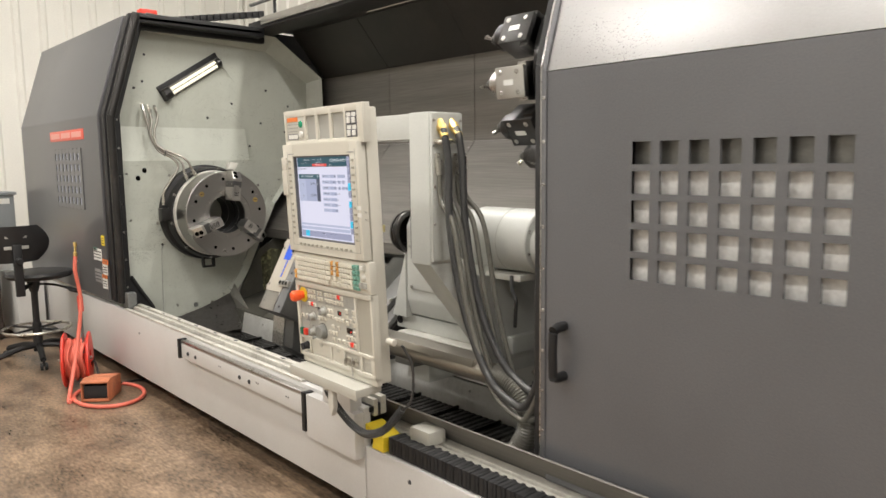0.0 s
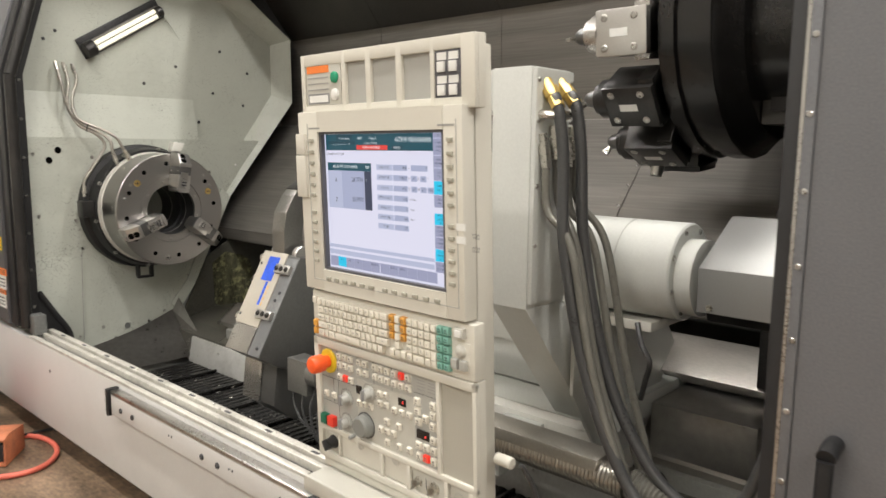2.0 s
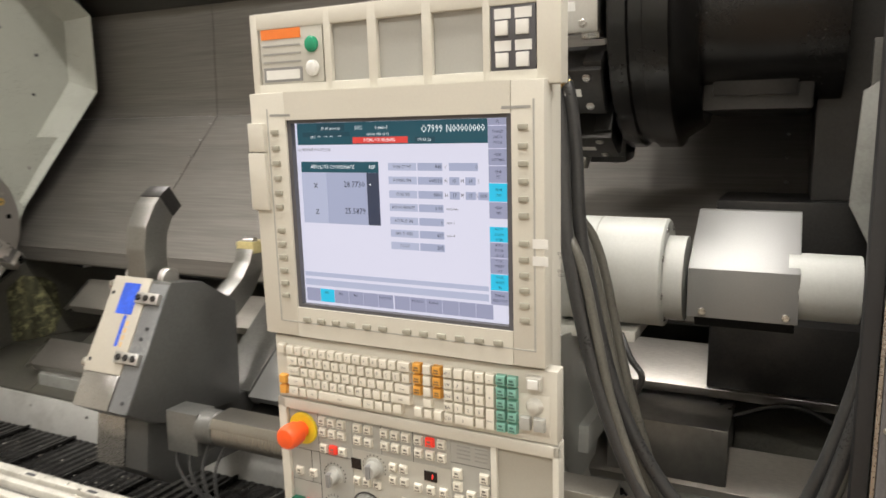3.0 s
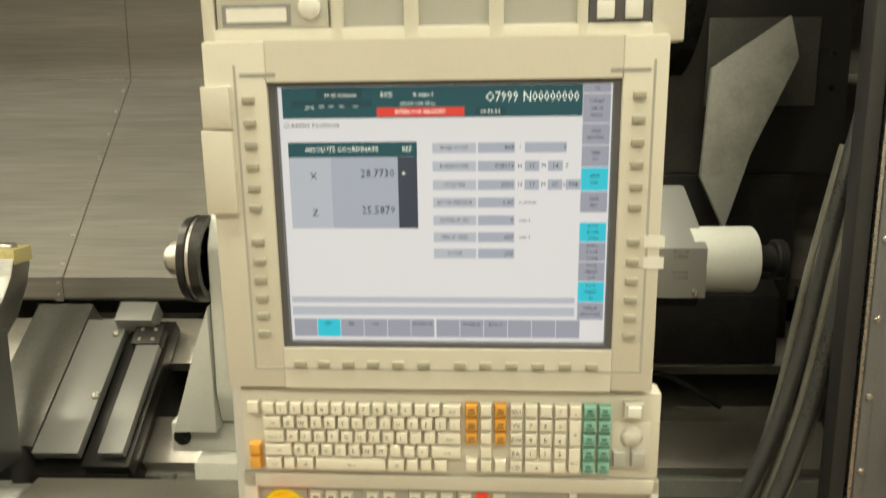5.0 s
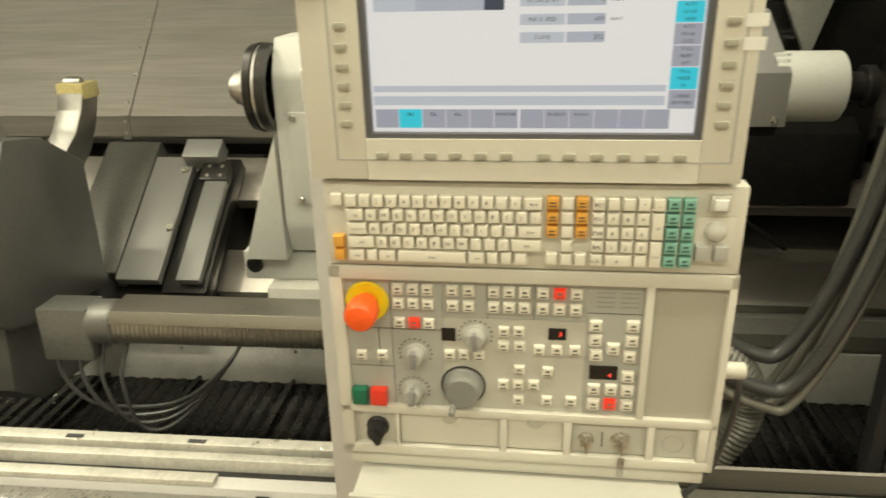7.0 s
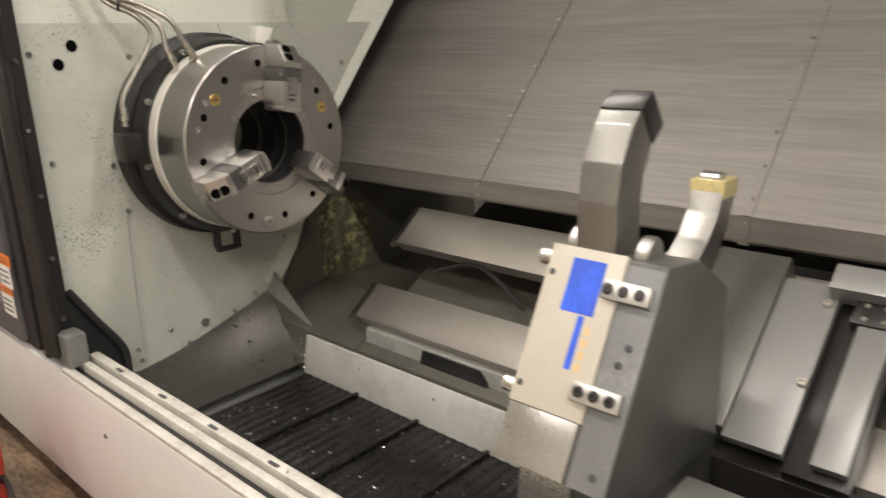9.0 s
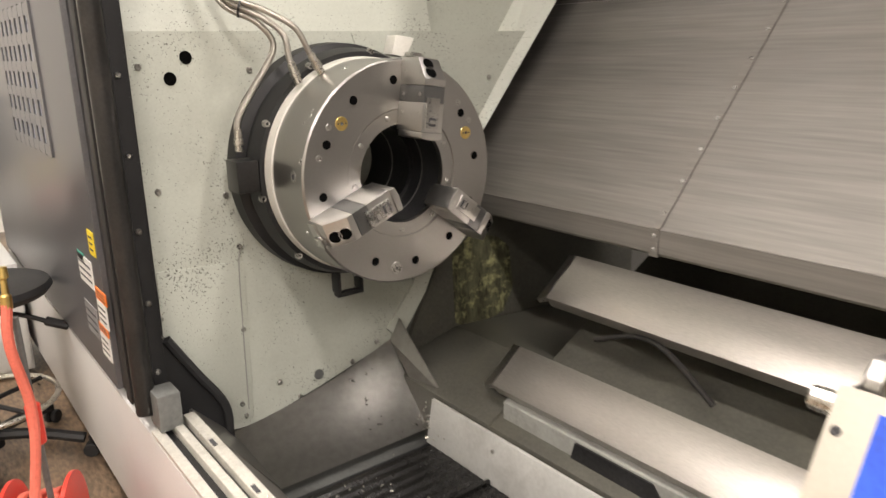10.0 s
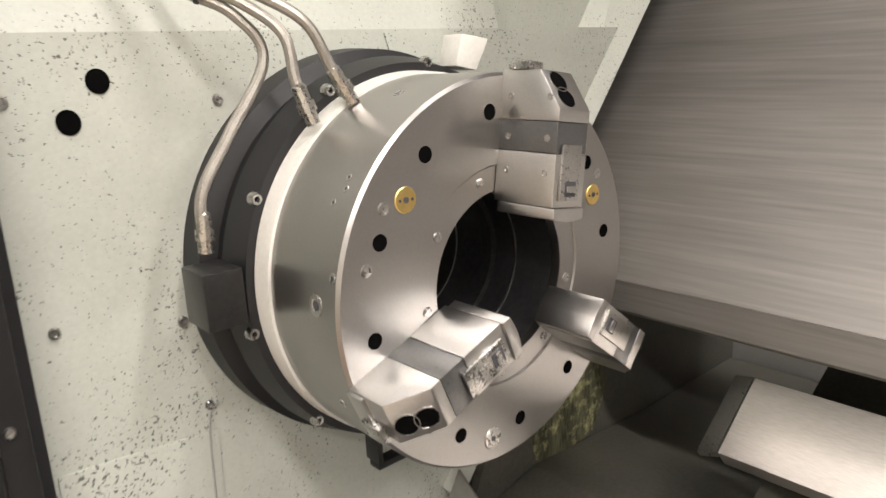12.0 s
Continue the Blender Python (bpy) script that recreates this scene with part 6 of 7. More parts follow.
for k, (x, z, r, low, mat_h) in enumerate(((2.12, 1.635, 0.0150, 0.70, M_BLKHOSE), (2.185, 1.64, 0.0150, 0.735, M_BLKHOSE), (2.10, 1.50, 0.0105, 0.655, M_GREYHOSE), (2.145, 1.52, 0.0105, 0.635, M_GREYHOSE), (2.20, 1.50, 0.0105, 0.60, M_GREYHOSE), (2.235, 1.52, 0.0105, 0.575, M_GREYHOSE))):
    o = 0.010 * (k % 3)
    x1 = x + 0.01 * k
    pts = [(x, 2.285, z), (x - 0.01, 2.255 - o, z - 0.04), (x - 0.01, 2.235 - o, z - 0.16), (x1 - 0.03, 2.21 - o, 1.25), (x1 - 0.04, 2.125 - o, 0.94 - 0.1 * (0.735 - low)), (x1 - 0.04, 2.00 - o, low), (x1 - 0.04, 1.87 - o, low - 0.08), (x1 - 0.04, 1.80, low - 0.06), (x1 - 0.04, 1.735, low + 0.08), (x1 - 0.035, 1.675, low + 0.30), (x1 - 0.02, 1.625, low + 0.58), (x1, 1.565, low + 0.85)]
    if k > 1:
        pts[1] = (x, 2.278, z - 0.05)
        pts[2] = (x, 2.268, z - 0.16)
    h = thing("hydraulic_hose", HL if k < 2 else "grey hydraulic hose looping from the junction box", "hose", "tailstock hoses")
    part("hose", one(bm_tube, pts, r, 12, 8), mat_h, h)
    d = (Vector(pts[1]) - Vector(pts[0])).normalized()
    part("fitting", one(bm_lathe, [(-0.03, 0), (-0.03, r * 1.0), (-0.004, r * 1.0), (-0.004, r * 1.35), (0.022, r * 1.35), (0.022, r * 1.15), (0.055, r * 1.2), (0.058, 0)], pts[0], d, 8), M_BRASS if k < 2 else M_FIT, h, "yellow-brass fitting" if k < 2 else "zinc fitting")
part("elbow", one(bm_tube, [(2.10, 2.30, 1.575), (2.10, 2.265, 1.575), (2.17, 2.265, 1.575), (2.17, 2.30, 1.575)], 0.012, 8, 4), M_FIT, jb)

for ob in [jb] + [o for o in bpy.data.objects if o.parent is None and o.name.startswith("hydraulic_hose") and o.children[0].data.vertices[0].co.y < 4]:
    seat(ob, Matrix.Translation((-0.03, 0, -0.012)))

# ribbed presetter arm
arm = thing("tool_setter_arm", "steel tool setter arm in a ribbed hose", "tool setter")
part("head_block", one(bm_box, 2.12, 2.20, 3.345, 3.46, 0.575, 0.70, 0.004), M_CASTG, arm)
part("collar", one(bm_cyl, (2.16, 3.35, 0.655), (2.16, 3.29, 0.657), 0.050, 28, 0.004), M_CASTG, arm)
pts = [Vector((2.16, 3.295 - 0.0055 * k, 0.650)) for k in range(218)]
drop = spline([(2.16, 2.097, 0.650), (2.16, 2.03, 0.640), (2.16, 1.965, 0.605), (2.16, 1.925, 0.545), (2.158, 1.925, 0.47), (2.155, 1.965, 0.395), (2.15, 2.01, 0.33), (2.145, 2.04, 0.28)], 14)
part("ribbed_hose", one(bm_tube, pts, 0.041, 16, 1, 0.045), M_RIB, arm)
part("drop_hose", one(bm_tube, drop, 0.040, 16, 1, 0.05), M_GREYHOSE, arm, "dark ribbed rubber hose end")
part("shaft_cover", one(bm_slab, [(2.112, 3.29, 0.672), (2.122, 3.29, 0.700), (2.20, 3.29, 0.706), (2.208, 3.29, 0.672)], (0, -1.12, 0), 0.003), M_RIB, arm, "smooth steel cover over the hose")
part("support", one(bm_box, 2.22, 2.62, 2.55, 2.70, 0.50, 0.60, 0.006), M_TAIL, arm)
part("support_pad", one(bm_box, 2.14, 2.30, 2.56, 2.69, 0.585, 0.63, 0.004), M_CASTG, arm)
for k in range(4):
    lead = thing("sensor_cable", "thin black sensor cable drooping from the tool setter", "cable", "sensor cables")
    part("cable", one(bm_tube, [(2.14 + 0.01 * k, 3.44 - 0.05 * k, 0.60), (2.13, 3.43 - 0.045 * k, 0.52), (2.14, 3.36 - 0.03 * k, 0.45 - 0.02 * k), (2.20, 3.20, 0.43 - 0.015 * k), (2.32, 3.10, 0.50), (2.42, 3.09, 0.60)], 0.005, 7, 6), M_BLKHOSE, lead)

for ob in [o for o in bpy.data.objects if o.name.startswith(("tool_setter_arm", "sensor_cable"))]:
    seat(ob, Matrix.Translation((-0.03, -0.055, 0.015)))

# ---- steady rest ----
rest = thing("steady_rest", "hydraulic steady rest with white front plate", "steady rest")
# front plate leans back from (2.04, 0.76) to (2.22, 1.065)
f0, f1 = Vector((2.005, 0, 0.665)), Vector((2.222, 0, 1.062))
fd = (f1 - f0).normalized()
fn = Vector((-fd.z, 0, fd.x))


def on_plate(s, y, out=0.0):
    p = f0 + fd * s + fn * out
    return Vector((p.x, y, p.z))


L = (f1 - f0).length
P = [f0 + fd * 0.05, f1, f1 + Vector((0.13, 0, -0.02)), Vector((2.50, 0, 0.95)), Vector((2.50, 0, 0.60)), Vector((2.20, 0, 0.63)), Vector((2.12, 0, 0.65))]
part("body", one(bm_slab, [(p.x, 3.755, p.z) for p in P], (0, -0.225, 0), 0.006), M_REST, rest)
part("pedestal", one(bm_slab, [(2.128, 3.76, 0.665), (2.108, 3.76, 0.497), (2.20, 3.76, 0.42), (2.60, 3.76, 0.40), (2.60, 3.76, 0.60)], (0, -0.20, 0), 0.005), M_REST, rest)
part("pedestal_face", one(bm_slab, [(2.127, 3.765, 0.665), (2.107, 3.765, 0.497), (2.102, 3.765, 0.497), (2.122, 3.765, 0.665)], (0, -0.115, 0)), M_STEEL, rest, "bright steel face")


def face(name, s0, s1, y0, y1, out, m, label="", parent=None, bev=0.001):
    bm = one(bm_slab, [on_plate(s0, y0, 0.0), on_plate(s1, y0, 0.0), on_plate(s1, y1, 0.0), on_plate(s0, y1, 0.0)], fn * out, bev)
    return part(name, bm, m, parent or rest, label)


fp = face("front_plate", 0.155, L + 0.004, 3.758, 3.605, 0.006, M_CREAM, "cream-white front plate")
face("bare_steel_face", 0.05, 0.153, 3.757, 3.612, 0.003, M_STEEL, "bare brushed steel face")
face("dark_face", 0.05, L - 0.01, 3.603, 3.532, 0.003, M_SCUFF, "scuffed dark grey painted face")
face("blue_patch", L - 0.115, L - 0.016, 3.708, 3.640, 0.0068, M_BLUE, "blue painted label area", fp, 0)
face("blue_strip", L - 0.215, L - 0.118, 3.668, 3.655, 0.0068, M_BLUE, "", fp, 0)
for k in range(4):
    face("code_print", L - 0.215 + 0.022 * k, L - 0.20 + 0.022 * k, 3.648, 3.638, 0.0068, M_ORANGEP, "", fp, 0)
for s in (0.190, L - 0.078):
    br = face("clamp_bar", s, s + 0.034, 3.637 if s < 0.2 else 3.632, 3.542, 0.020, M_JAW, "steel clamp bar with three socket screws", None, 0.002)
    for k in range(3):
        bolt(br, on_plate(s + 0.017, 3.620 - 0.030 * k, 0.020), fn, 0.0105, M_GUN, 0.005)
for s, y in ((0.19, 3.745), (L - 0.05, 3.745), (L - 0.15, 3.56), (0.08, 3.56), (0.27, 3.57)):
    bolt(rest, on_plate(s, y, 0.005), fn, 0.0065, M_INK, 0.003)
for s in (0.18, L - 0.02):
    q = on_plate(s, 3.757, -0.02)
    part("side_pin", one(bm_cyl, q, q + Vector((0, 0.035, 0)), 0.016, 16, 0.002), M_FIT, rest)


def rest_arm(name, line, width, y0, y1, m, label):
    """A curved arm swept along (x, z) points with given widths."""
    left, right = [], []
    pts = [Vector((x, 0, z)) for x, z in line]
    for i, p in enumerate(pts):
        t = (pts[min(i + 1, len(pts) - 1)] - pts[max(i - 1, 0)]).normalized()
        n = Vector((-t.z, 0, t.x))
        left.append(p + n * width[i] / 2)
        right.append(p - n * width[i] / 2)
    return part(name, one(bm_slab, [(p.x, y1, p.z) for p in left + right[::-1]], (0, y0 - y1, 0), 0.004), m, rest, label)


rest_arm("upper_arm", [(2.275, 1.00), (2.268, 1.08), (2.268, 1.15), (2.278, 1.21), (2.308, 1.265), (2.34, 1.297)], [0.09, 0.09, 0.09, 0.09, 0.085, 0.08], 3.715, 3.635, M_RARM, "curved steel gripping arm")
rest_arm("arm_pad", [(2.320, 1.280), (2.362, 1.311)], [0.086, 0.082], 3.717, 3.633, M_GUN, "black wear pad")
rest_arm("lower_arm", [(2.42, 0.86), (2.52, 0.868), (2.62, 0.90), (2.70, 0.955), (2.75, 1.02), (2.775, 1.08)], [0.10, 0.10, 0.09, 0.085, 0.08, 0.078], 3.722, 3.647, M_RARM, "curved steel gripping arm")
part("roller_block", one(bm_box, 2.735, 2.82, 3.645, 3.724, 1.068, 1.112, 0.003), M_CREAMB, rest, "yellow-white roller holder")
part("roller", one(bm_cyl, (2.765, 3.66, 1.112), (2.765, 3.71, 1.112), 0.016, 20, 0.002), M_JAW, rest)
for y in (3.742, 3.605):
    part("hinge_boss", one(bm_cyl, (2.27, y, 1.06), (2.27, y - 0.025, 1.06), 0.036, 28, 0.004), M_JAW, rest)
seat(rest, Matrix.Translation((-0.010, -0.052, 0)))
# slide behind the rest
slide = thing("rest_slide", "grey cast slide carriage under the steady rest", "slide")
pl = Vector((0.168, 0, 0.130)).normalized()
pn = Vector((-pl.z, 0, pl.x))
SB = Vector((2.53, 0, 0.597))


def on_slide(s, y, up=0.0):
    return SB + pl * s + pn * up + Vector((0, y, 0))


def slide_bar(name, s0, s1, y0, y1, up, th, m, label=""):
    bm = one(bm_slab, [on_slide(s0, y0, up), on_slide(s1, y0, up), on_slide(s1, y1, up), on_slide(s0, y1, up)], pn * -th, 0.003)
    return part(name, bm, m, slide, label)


slide_bar("carriage", 0.02, 0.50, 3.66, 3.487, 0.0, 0.10, M_CASTG, "dark painted carriage wall")
slide_bar("clamp_plate", 0.0, 0.44, 3.482, 3.356, 0.0, 0.03, M_SILVER, "bare steel clamp plate")
slide_bar("guide_bar", 0.0, 0.35, 3.302, 3.234, 0.004, 0.03, M_SILVER, "narrow steel guide bar")
slide_bar("bar_bed", -0.02, 0.46, 3.355, 3.225, -0.035, 0.05, M_GUN)
slide_bar("stop_plate", 0.345, 0.415, 3.318, 3.232, 0.012, 0.04, M_GUN)
slide_bar("end_block", 0.405, 0.475, 3.375, 3.262, 0.045, 0.06, M_SILVER)
for k, sd_ in enumerate((0.174, 0.387)):
    bolt(slide, on_slide(sd_, 3.36 + 0.01 * k, 0.0) + Vector((0, 0.006, 0)), pn, 0.012, M_FIT, 0.008)
for sd_ in (0.36, 0.395):
    for yy in (3.295, 3.255):
        bolt(slide, on_slide(sd_, yy, 0.012), pn, 0.006, M_FIT, 0.003)
part("base", one(bm_slab, [(2.56, 3.66, 0.40), (2.56, 3.66, 0.52), (2.95, 3.66, 0.80), (3.2, 3.66, 0.80), (3.2, 3.66, 0.40)], (0, -0.42, 0), 0.004), M_GUN, slide)

# ---- turret ----
TX, TZ = 3.05, 1.88
tur = thing("tool_turret", "black tool turret with boring bar holders", "turret")
part("disc", one(bm_lathe, [(0, 0), (0, 0.40), (0.012, 0.425), (0.06, 0.425), (0.065, 0.41), (0.10, 0.41), (0.105, 0.425), (0.17, 0.425), (0.18, 0.40), (0.24, 0.36), (0.24, 0)], (TX, 2.29, TZ), (0, -1, 0), 24), M_TURRET, tur, "glossy black turret disc")
part("hub", one(bm_lathe, [(0, 0), (0, 0.30), (0.36, 0.30), (0.36, 0)], (TX, 2.05, TZ), (0, -1, 0), 48), M_TURRET, tur)


def tool_holder(ang, bright, tool):
    R = Vector((math.cos(radians(ang)), 0, math.sin(radians(ang))))
    T = Vector((-math.sin(radians(ang)), 0, math.cos(radians(ang))))
    C = Vector((TX, 2.29, TZ))

    def pt(r, t, d):
        return C + R * r + T * t + Vector((0, d, 0))

    m = M_JAW if bright else M_GUN
    h = part("tool_holder", one(bm_slab, [pt(0.33, -0.07, 0), pt(0.47, -0.07, 0), pt(0.47, 0.07, 0), pt(0.33, 0.07, 0)], (0, 0.17, 0), 0.006), m, tur, "bare steel tool holder" if bright else "black tool holder")
    part("shoulder", one(bm_slab, [pt(0.36, -0.085, 0), pt(0.45, -0.085, 0), pt(0.45, 0.085, 0), pt(0.36, 0.085, 0)], (0, 0.05, 0), 0.004), M_STEEL if bright else M_GUN, h)
    for t in (-0.045, 0.045):
        for d in (0.04, 0.14):
            bolt(h, pt(0.47, t, d), R, 0.012, M_STEEL, 0.004)
    part("clamp_plate", one(bm_slab, [pt(0.471, -0.012, 0.06), pt(0.471, 0.012, 0.06), pt(0.471, 0.012, 0.12), pt(0.471, -0.012, 0.12)], R * 0.001), M_LABELW, h)
    c = pt(0.41, 0.0, 0.17)
    part("collar", one(bm_lathe, [(-0.002, 0.062), (0.03, 0.062), (0.036, 0.052), (0.05, 0.05), (0.05, 0.028), (0.05, 0)], c, (0, 1, 0), 28), M_STEEL if bright else M_GUN, h)
    if tool:
        part("boring_bar", one(bm_lathe, [(0.05, 0), (0.05, 0.028), (0.085, 0.026), (0.10, 0.018), (0.11, 0)], c, (0, 1, 0), 18), M_GUN2, h)
        part("cutting_tip", one(bm_slab, [c + Vector((0, 0.09, 0)) + R * 0.01, c + Vector((0, 0.125, 0)) + R * 0.035, c + Vector((0, 0.10, 0)) + R * 0.05], T * 0.012, 0.002), M_FIT, h)
    return h


for ang, bright, tool in ((156, False, True), (186, True, True), (215, False, True), (245, False, True), (275, False, False)):
    tool_holder(ang, bright, tool)
part("short_tool", one(bm_cyl, (2.96, 2.40, 1.50), (2.955, 2.42, 1.39), 0.022, 14, 0.004), M_STEEL, tur)
col = thing("turret_carriage", "black cast turret carriage and cross slide", "machine carriage")
part("column", one(bm_box, 2.98, 3.86, 1.20, 1.75, 1.30, 2.45, 0.01), M_ROOF, col)
part("gearbox", one(bm_box, 2.88, 3.5, 1.76, 2.05, 1.56, 2.30, 0.01), M_ROOF, col)
part("cover_plate", one(bm_box, 2.965, 2.978, 1.30, 1.62, 1.50, 1.75, 0.004), M_CASTG, col)
part("cover_plate", one(bm_box, 2.868, 2.878, 1.80, 2.02, 1.60, 2.1, 0.003), M_GUN, col)
part("slide_block", one(bm_box, 2.92, 3.86, 1.35, 2.0, 0.80, 1.30, 0.01), M_GUN, col)
part("apron", one(bm_slab, [(2.86, 2.0, 0.74), (2.86, 2.0, 0.95), (3.1, 2.0, 1.1), (3.1, 2.0, 0.74)], (0, -0.6, 0), 0.006), M_GUN, col)
# Added pale plate: a lit patch of the guard put into colour.
part("light_guard", one(bm_slab, [(2.84, 1.646, 1.601), (2.84, 1.44, 1.74), (2.84, 1.41, 1.628), (2.84, 1.523, 1.367), (2.84, 1.585, 1.15), (2.84, 1.66, 1.3)], (0.02, 0, 0), 0.003), M_CASTL, col, "pale plate for a lit patch of guard sheet")
for z in (1.55, 1.65, 1.9, 2.1):
    bolt(col, (2.98, 1.25, z), (-1, 0, 0), 0.01, M_GUN, 0.006)
part("lower_box", one(bm_box, 2.62, 3.3, 0.4, 1.30, 0.55, 0.95, 0.01), M_GUN, col)

# ---- things on the workshop floor ----
stool = thing("drafting_stool", "black drafting stool with chrome foot ring on castors", "stool")
SX, SYY = 1.50, 6.28
part("column", one(bm_lathe, [(0.08, 0), (0.08, 0.035), (0.30, 0.032), (0.30, 0.024), (0.60, 0.024), (0.60, 0)], (SX, SYY, 0), (0, 0, 1), 20), M_BLACK, stool)
part("gas_lift_collar", one(bm_lathe, [(0.54, 0.03), (0.60, 0.045), (0.62, 0.045), (0.62, 0.0)], (SX, SYY, 0), (0, 0, 1), 20), M_BLACK, stool)
for k in range(5):
    a = radians(72 * k + 262)
    d = Vector((math.cos(a), math.sin(a), 0))
    e = Vector((SX, SYY, 0))
    lg = part("leg", one(bm_tube, [e + d * 0.02 + Vector((0, 0, 0.125)), e + d * 0.15 + Vector((0, 0, 0.115)), e + d * 0.31 + Vector((0, 0, 0.075))], 0.021, 8, 4), M_BLACK, stool)
    c = e + d * 0.33 + Vector((0, 0, 0.028))
    w = d.cross(Vector((0, 0, 1)))
    for s in (-1, 1):
        part("castor", one(bm_cyl, c + w * (0.006 * s), c + w * (0.024 * s), 0.028, 18, 0.004), M_RUBBER, lg)
    part("castor_stem", one(bm_cyl, c, c + Vector((0, 0, 0.05)), 0.009, 8), M_BLACK, lg)
bm = bmesh.new()
ringp = [(SX + 0.235 * math.cos(2 * math.pi * k / 32), SYY + 0.235 * math.sin(2 * math.pi * k / 32), 0.255) for k in range(33)]
bm_tube(bm, ringp, 0.0105, 8, 1)
part("foot_ring", bm, M_FIT, stool, "bright chrome foot ring")
for k in range(4):
    a = radians(90 * k + 30)
    part("ring_spoke", one(bm_cyl, (SX + 0.03 * math.cos(a), SYY + 0.03 * math.sin(a), 0.255), (SX + 0.23 * math.cos(a), SYY + 0.23 * math.sin(a), 0.255), 0.009, 8), M_BLACK, stool)
bm = bmesh.new()
bm_lathe(bm, [(0.0, 0), (0.0, 0.17), (0.012, 0.215), (0.035, 0.235), (0.055, 0.225), (0.062, 0.17), (0.055, 0.0)], (SX + 0.04, SYY - 0.02, 0.64), (0, 0, 1), 36)
part("seat", bm, M_SEAT, stool, "padded black seat")
bm = bmesh.new()
a0 = []
for j in range(9):
    v = j / 8
    row = []
    for i in range(13):
        u = i / 12 * 2 - 1
        w = 0.235 * (1 - 0.35 * (2 * v - 1) ** 2)
        row.append(((SX - 0.14) + w * u, SYY - 0.19 - 0.03 * (2 * v - 1) + 0.07 * u * u, 0.79 + 0.27 * v))
    a0.append(row)
fr = [[bm.verts.new(p) for p in r] for r in a0]
bk = [[bm.verts.new((p[0], p[1] - 0.03, p[2])) for p in r] for r in a0]
for j in range(8):
    for i in range(12):
        bm.faces.new((fr[j][i], fr[j][i + 1], fr[j + 1][i + 1], fr[j + 1][i]))
        bm.faces.new((bk[j][i], bk[j + 1][i], bk[j + 1][i + 1], bk[j][i + 1]))
for i in range(12):
    bm.faces.new((fr[0][i], bk[0][i], bk[0][i + 1], fr[0][i + 1]))
    bm.faces.new((fr[8][i], fr[8][i + 1], bk[8][i + 1], bk[8][i]))
for j in range(8):
    bm.faces.new((fr[j][0], fr[j + 1][0], bk[j + 1][0], bk[j][0]))
    bm.faces.new((fr[j][12], bk[j][12], bk[j + 1][12], fr[j + 1][12]))
backr = part("backrest", bm, M_SEAT, stool, "curved black backrest with slots")
for z, w in ((0.985, 0.07), (0.905, 0.08)):
    part("slot", one(bm_box, SX - 0.14 - w, SX - 0.14 + w, SYY - 0.228, SYY - 0.222, z - 0.012, z + 0.012, 0.003), M_PANEL2, backr)
part("back_post", one(bm_slab, [(SX - 0.17, SYY - 0.25, 0.93), (SX - 0.11, SYY - 0.25, 0.93), (SX - 0.11, SYY - 0.26, 0.55), (SX - 0.17, SYY - 0.26, 0.55)], (0, 0.03, 0), 0.008), M_BLACK, stool)
part("back_knob", one(bm_cyl, (SX - 0.14, SYY - 0.25, 0.81), (SX - 0.14, SYY - 0.31, 0.81), 0.025, 14, 0.005), M_BLACK, stool)
part("back_bar", one(bm_tube, [(SX - 0.14, SYY - 0.24, 0.57), (SX - 0.10, SYY - 0.12, 0.585), (SX, SYY, 0.60)], 0.018, 8, 5), M_BLACK, stool)
part("lever", one(bm_tube, [(SX, SYY, 0.60), (SX + 0.14, SYY - 0.06, 0.58), (SX + 0.25, SYY - 0.10, 0.53)], 0.009, 8, 5), M_BLACK, stool)
part("lever_knob", one(bm_cyl, (SX + 0.22, SYY - 0.09, 0.545), (SX + 0.29, SYY - 0.115, 0.515), 0.017, 10, 0.004), M_BLACK, stool)

reel = thing("hose_reel", "red plastic reel with a pink-red air hose wound on", "hose reel")
RC = Vector((1.52, 5.38, 0.185))
rn = Vector((0.93, -0.36, 0)).normalized()
for s, nm in ((-0.075, "side_disc"), (0.075, "side_disc")):
    part(nm, one(bm_lathe, [(0, 0.06), (0, 0.165), (0.008, 0.182), (0.018, 0.182), (0.022, 0.16), (0.016, 0.06), (0, 0.06)], RC + rn * s, rn, 36), M_RED, reel)
part("drum", one(bm_cyl, RC - rn * 0.07, RC + rn * 0.07, 0.075, 28), M_RED, reel)
part("axle", one(bm_cyl, RC - rn * 0.10, RC + rn * 0.10, 0.014, 12), M_FIT, reel)
for k in range(9):
    o = RC + rn * (-0.055 + 0.014 * k)
    u = Vector((0, 0, 1))
    v = rn.cross(u)
    R = 0.115 + 0.022 * ((k * 7) % 3) / 2
    pts = [o + u * R * math.cos(2 * math.pi * i / 24) + v * R * math.sin(2 * math.pi * i / 24) + rn * 0.01 * math.sin(i) for i in range(25)]
    part("hose_turn", one(bm_tube, pts, 0.0095, 8, 1), M_REDHOSE, reel)
part("foot", one(bm_tube, [RC + rn * 0.11 + Vector((0, -0.14, -0.18)), RC + rn * 0.11 + Vector((0, 0, -0.02)), RC + rn * 0.11 + Vector((0, 0.14, -0.18))], 0.008, 8, 4), M_BLACK, reel)
airh = thing("air_hose", "pink-red rubber air hose with brass nozzle on the floor", "hose")
part("hose", one(bm_tube, [(1.535, 5.27, 0.90), (1.525, 5.26, 0.80), (1.545, 5.26, 0.60), (1.50, 5.22, 0.35), (1.43, 5.13, 0.14), (1.375, 5.04, 0.018), (1.37, 5.0, 0.012), (1.39, 5.05, 0.012), (1.42, 5.12, 0.012)], 0.0125, 10, 8), M_REDHOSE, airh)
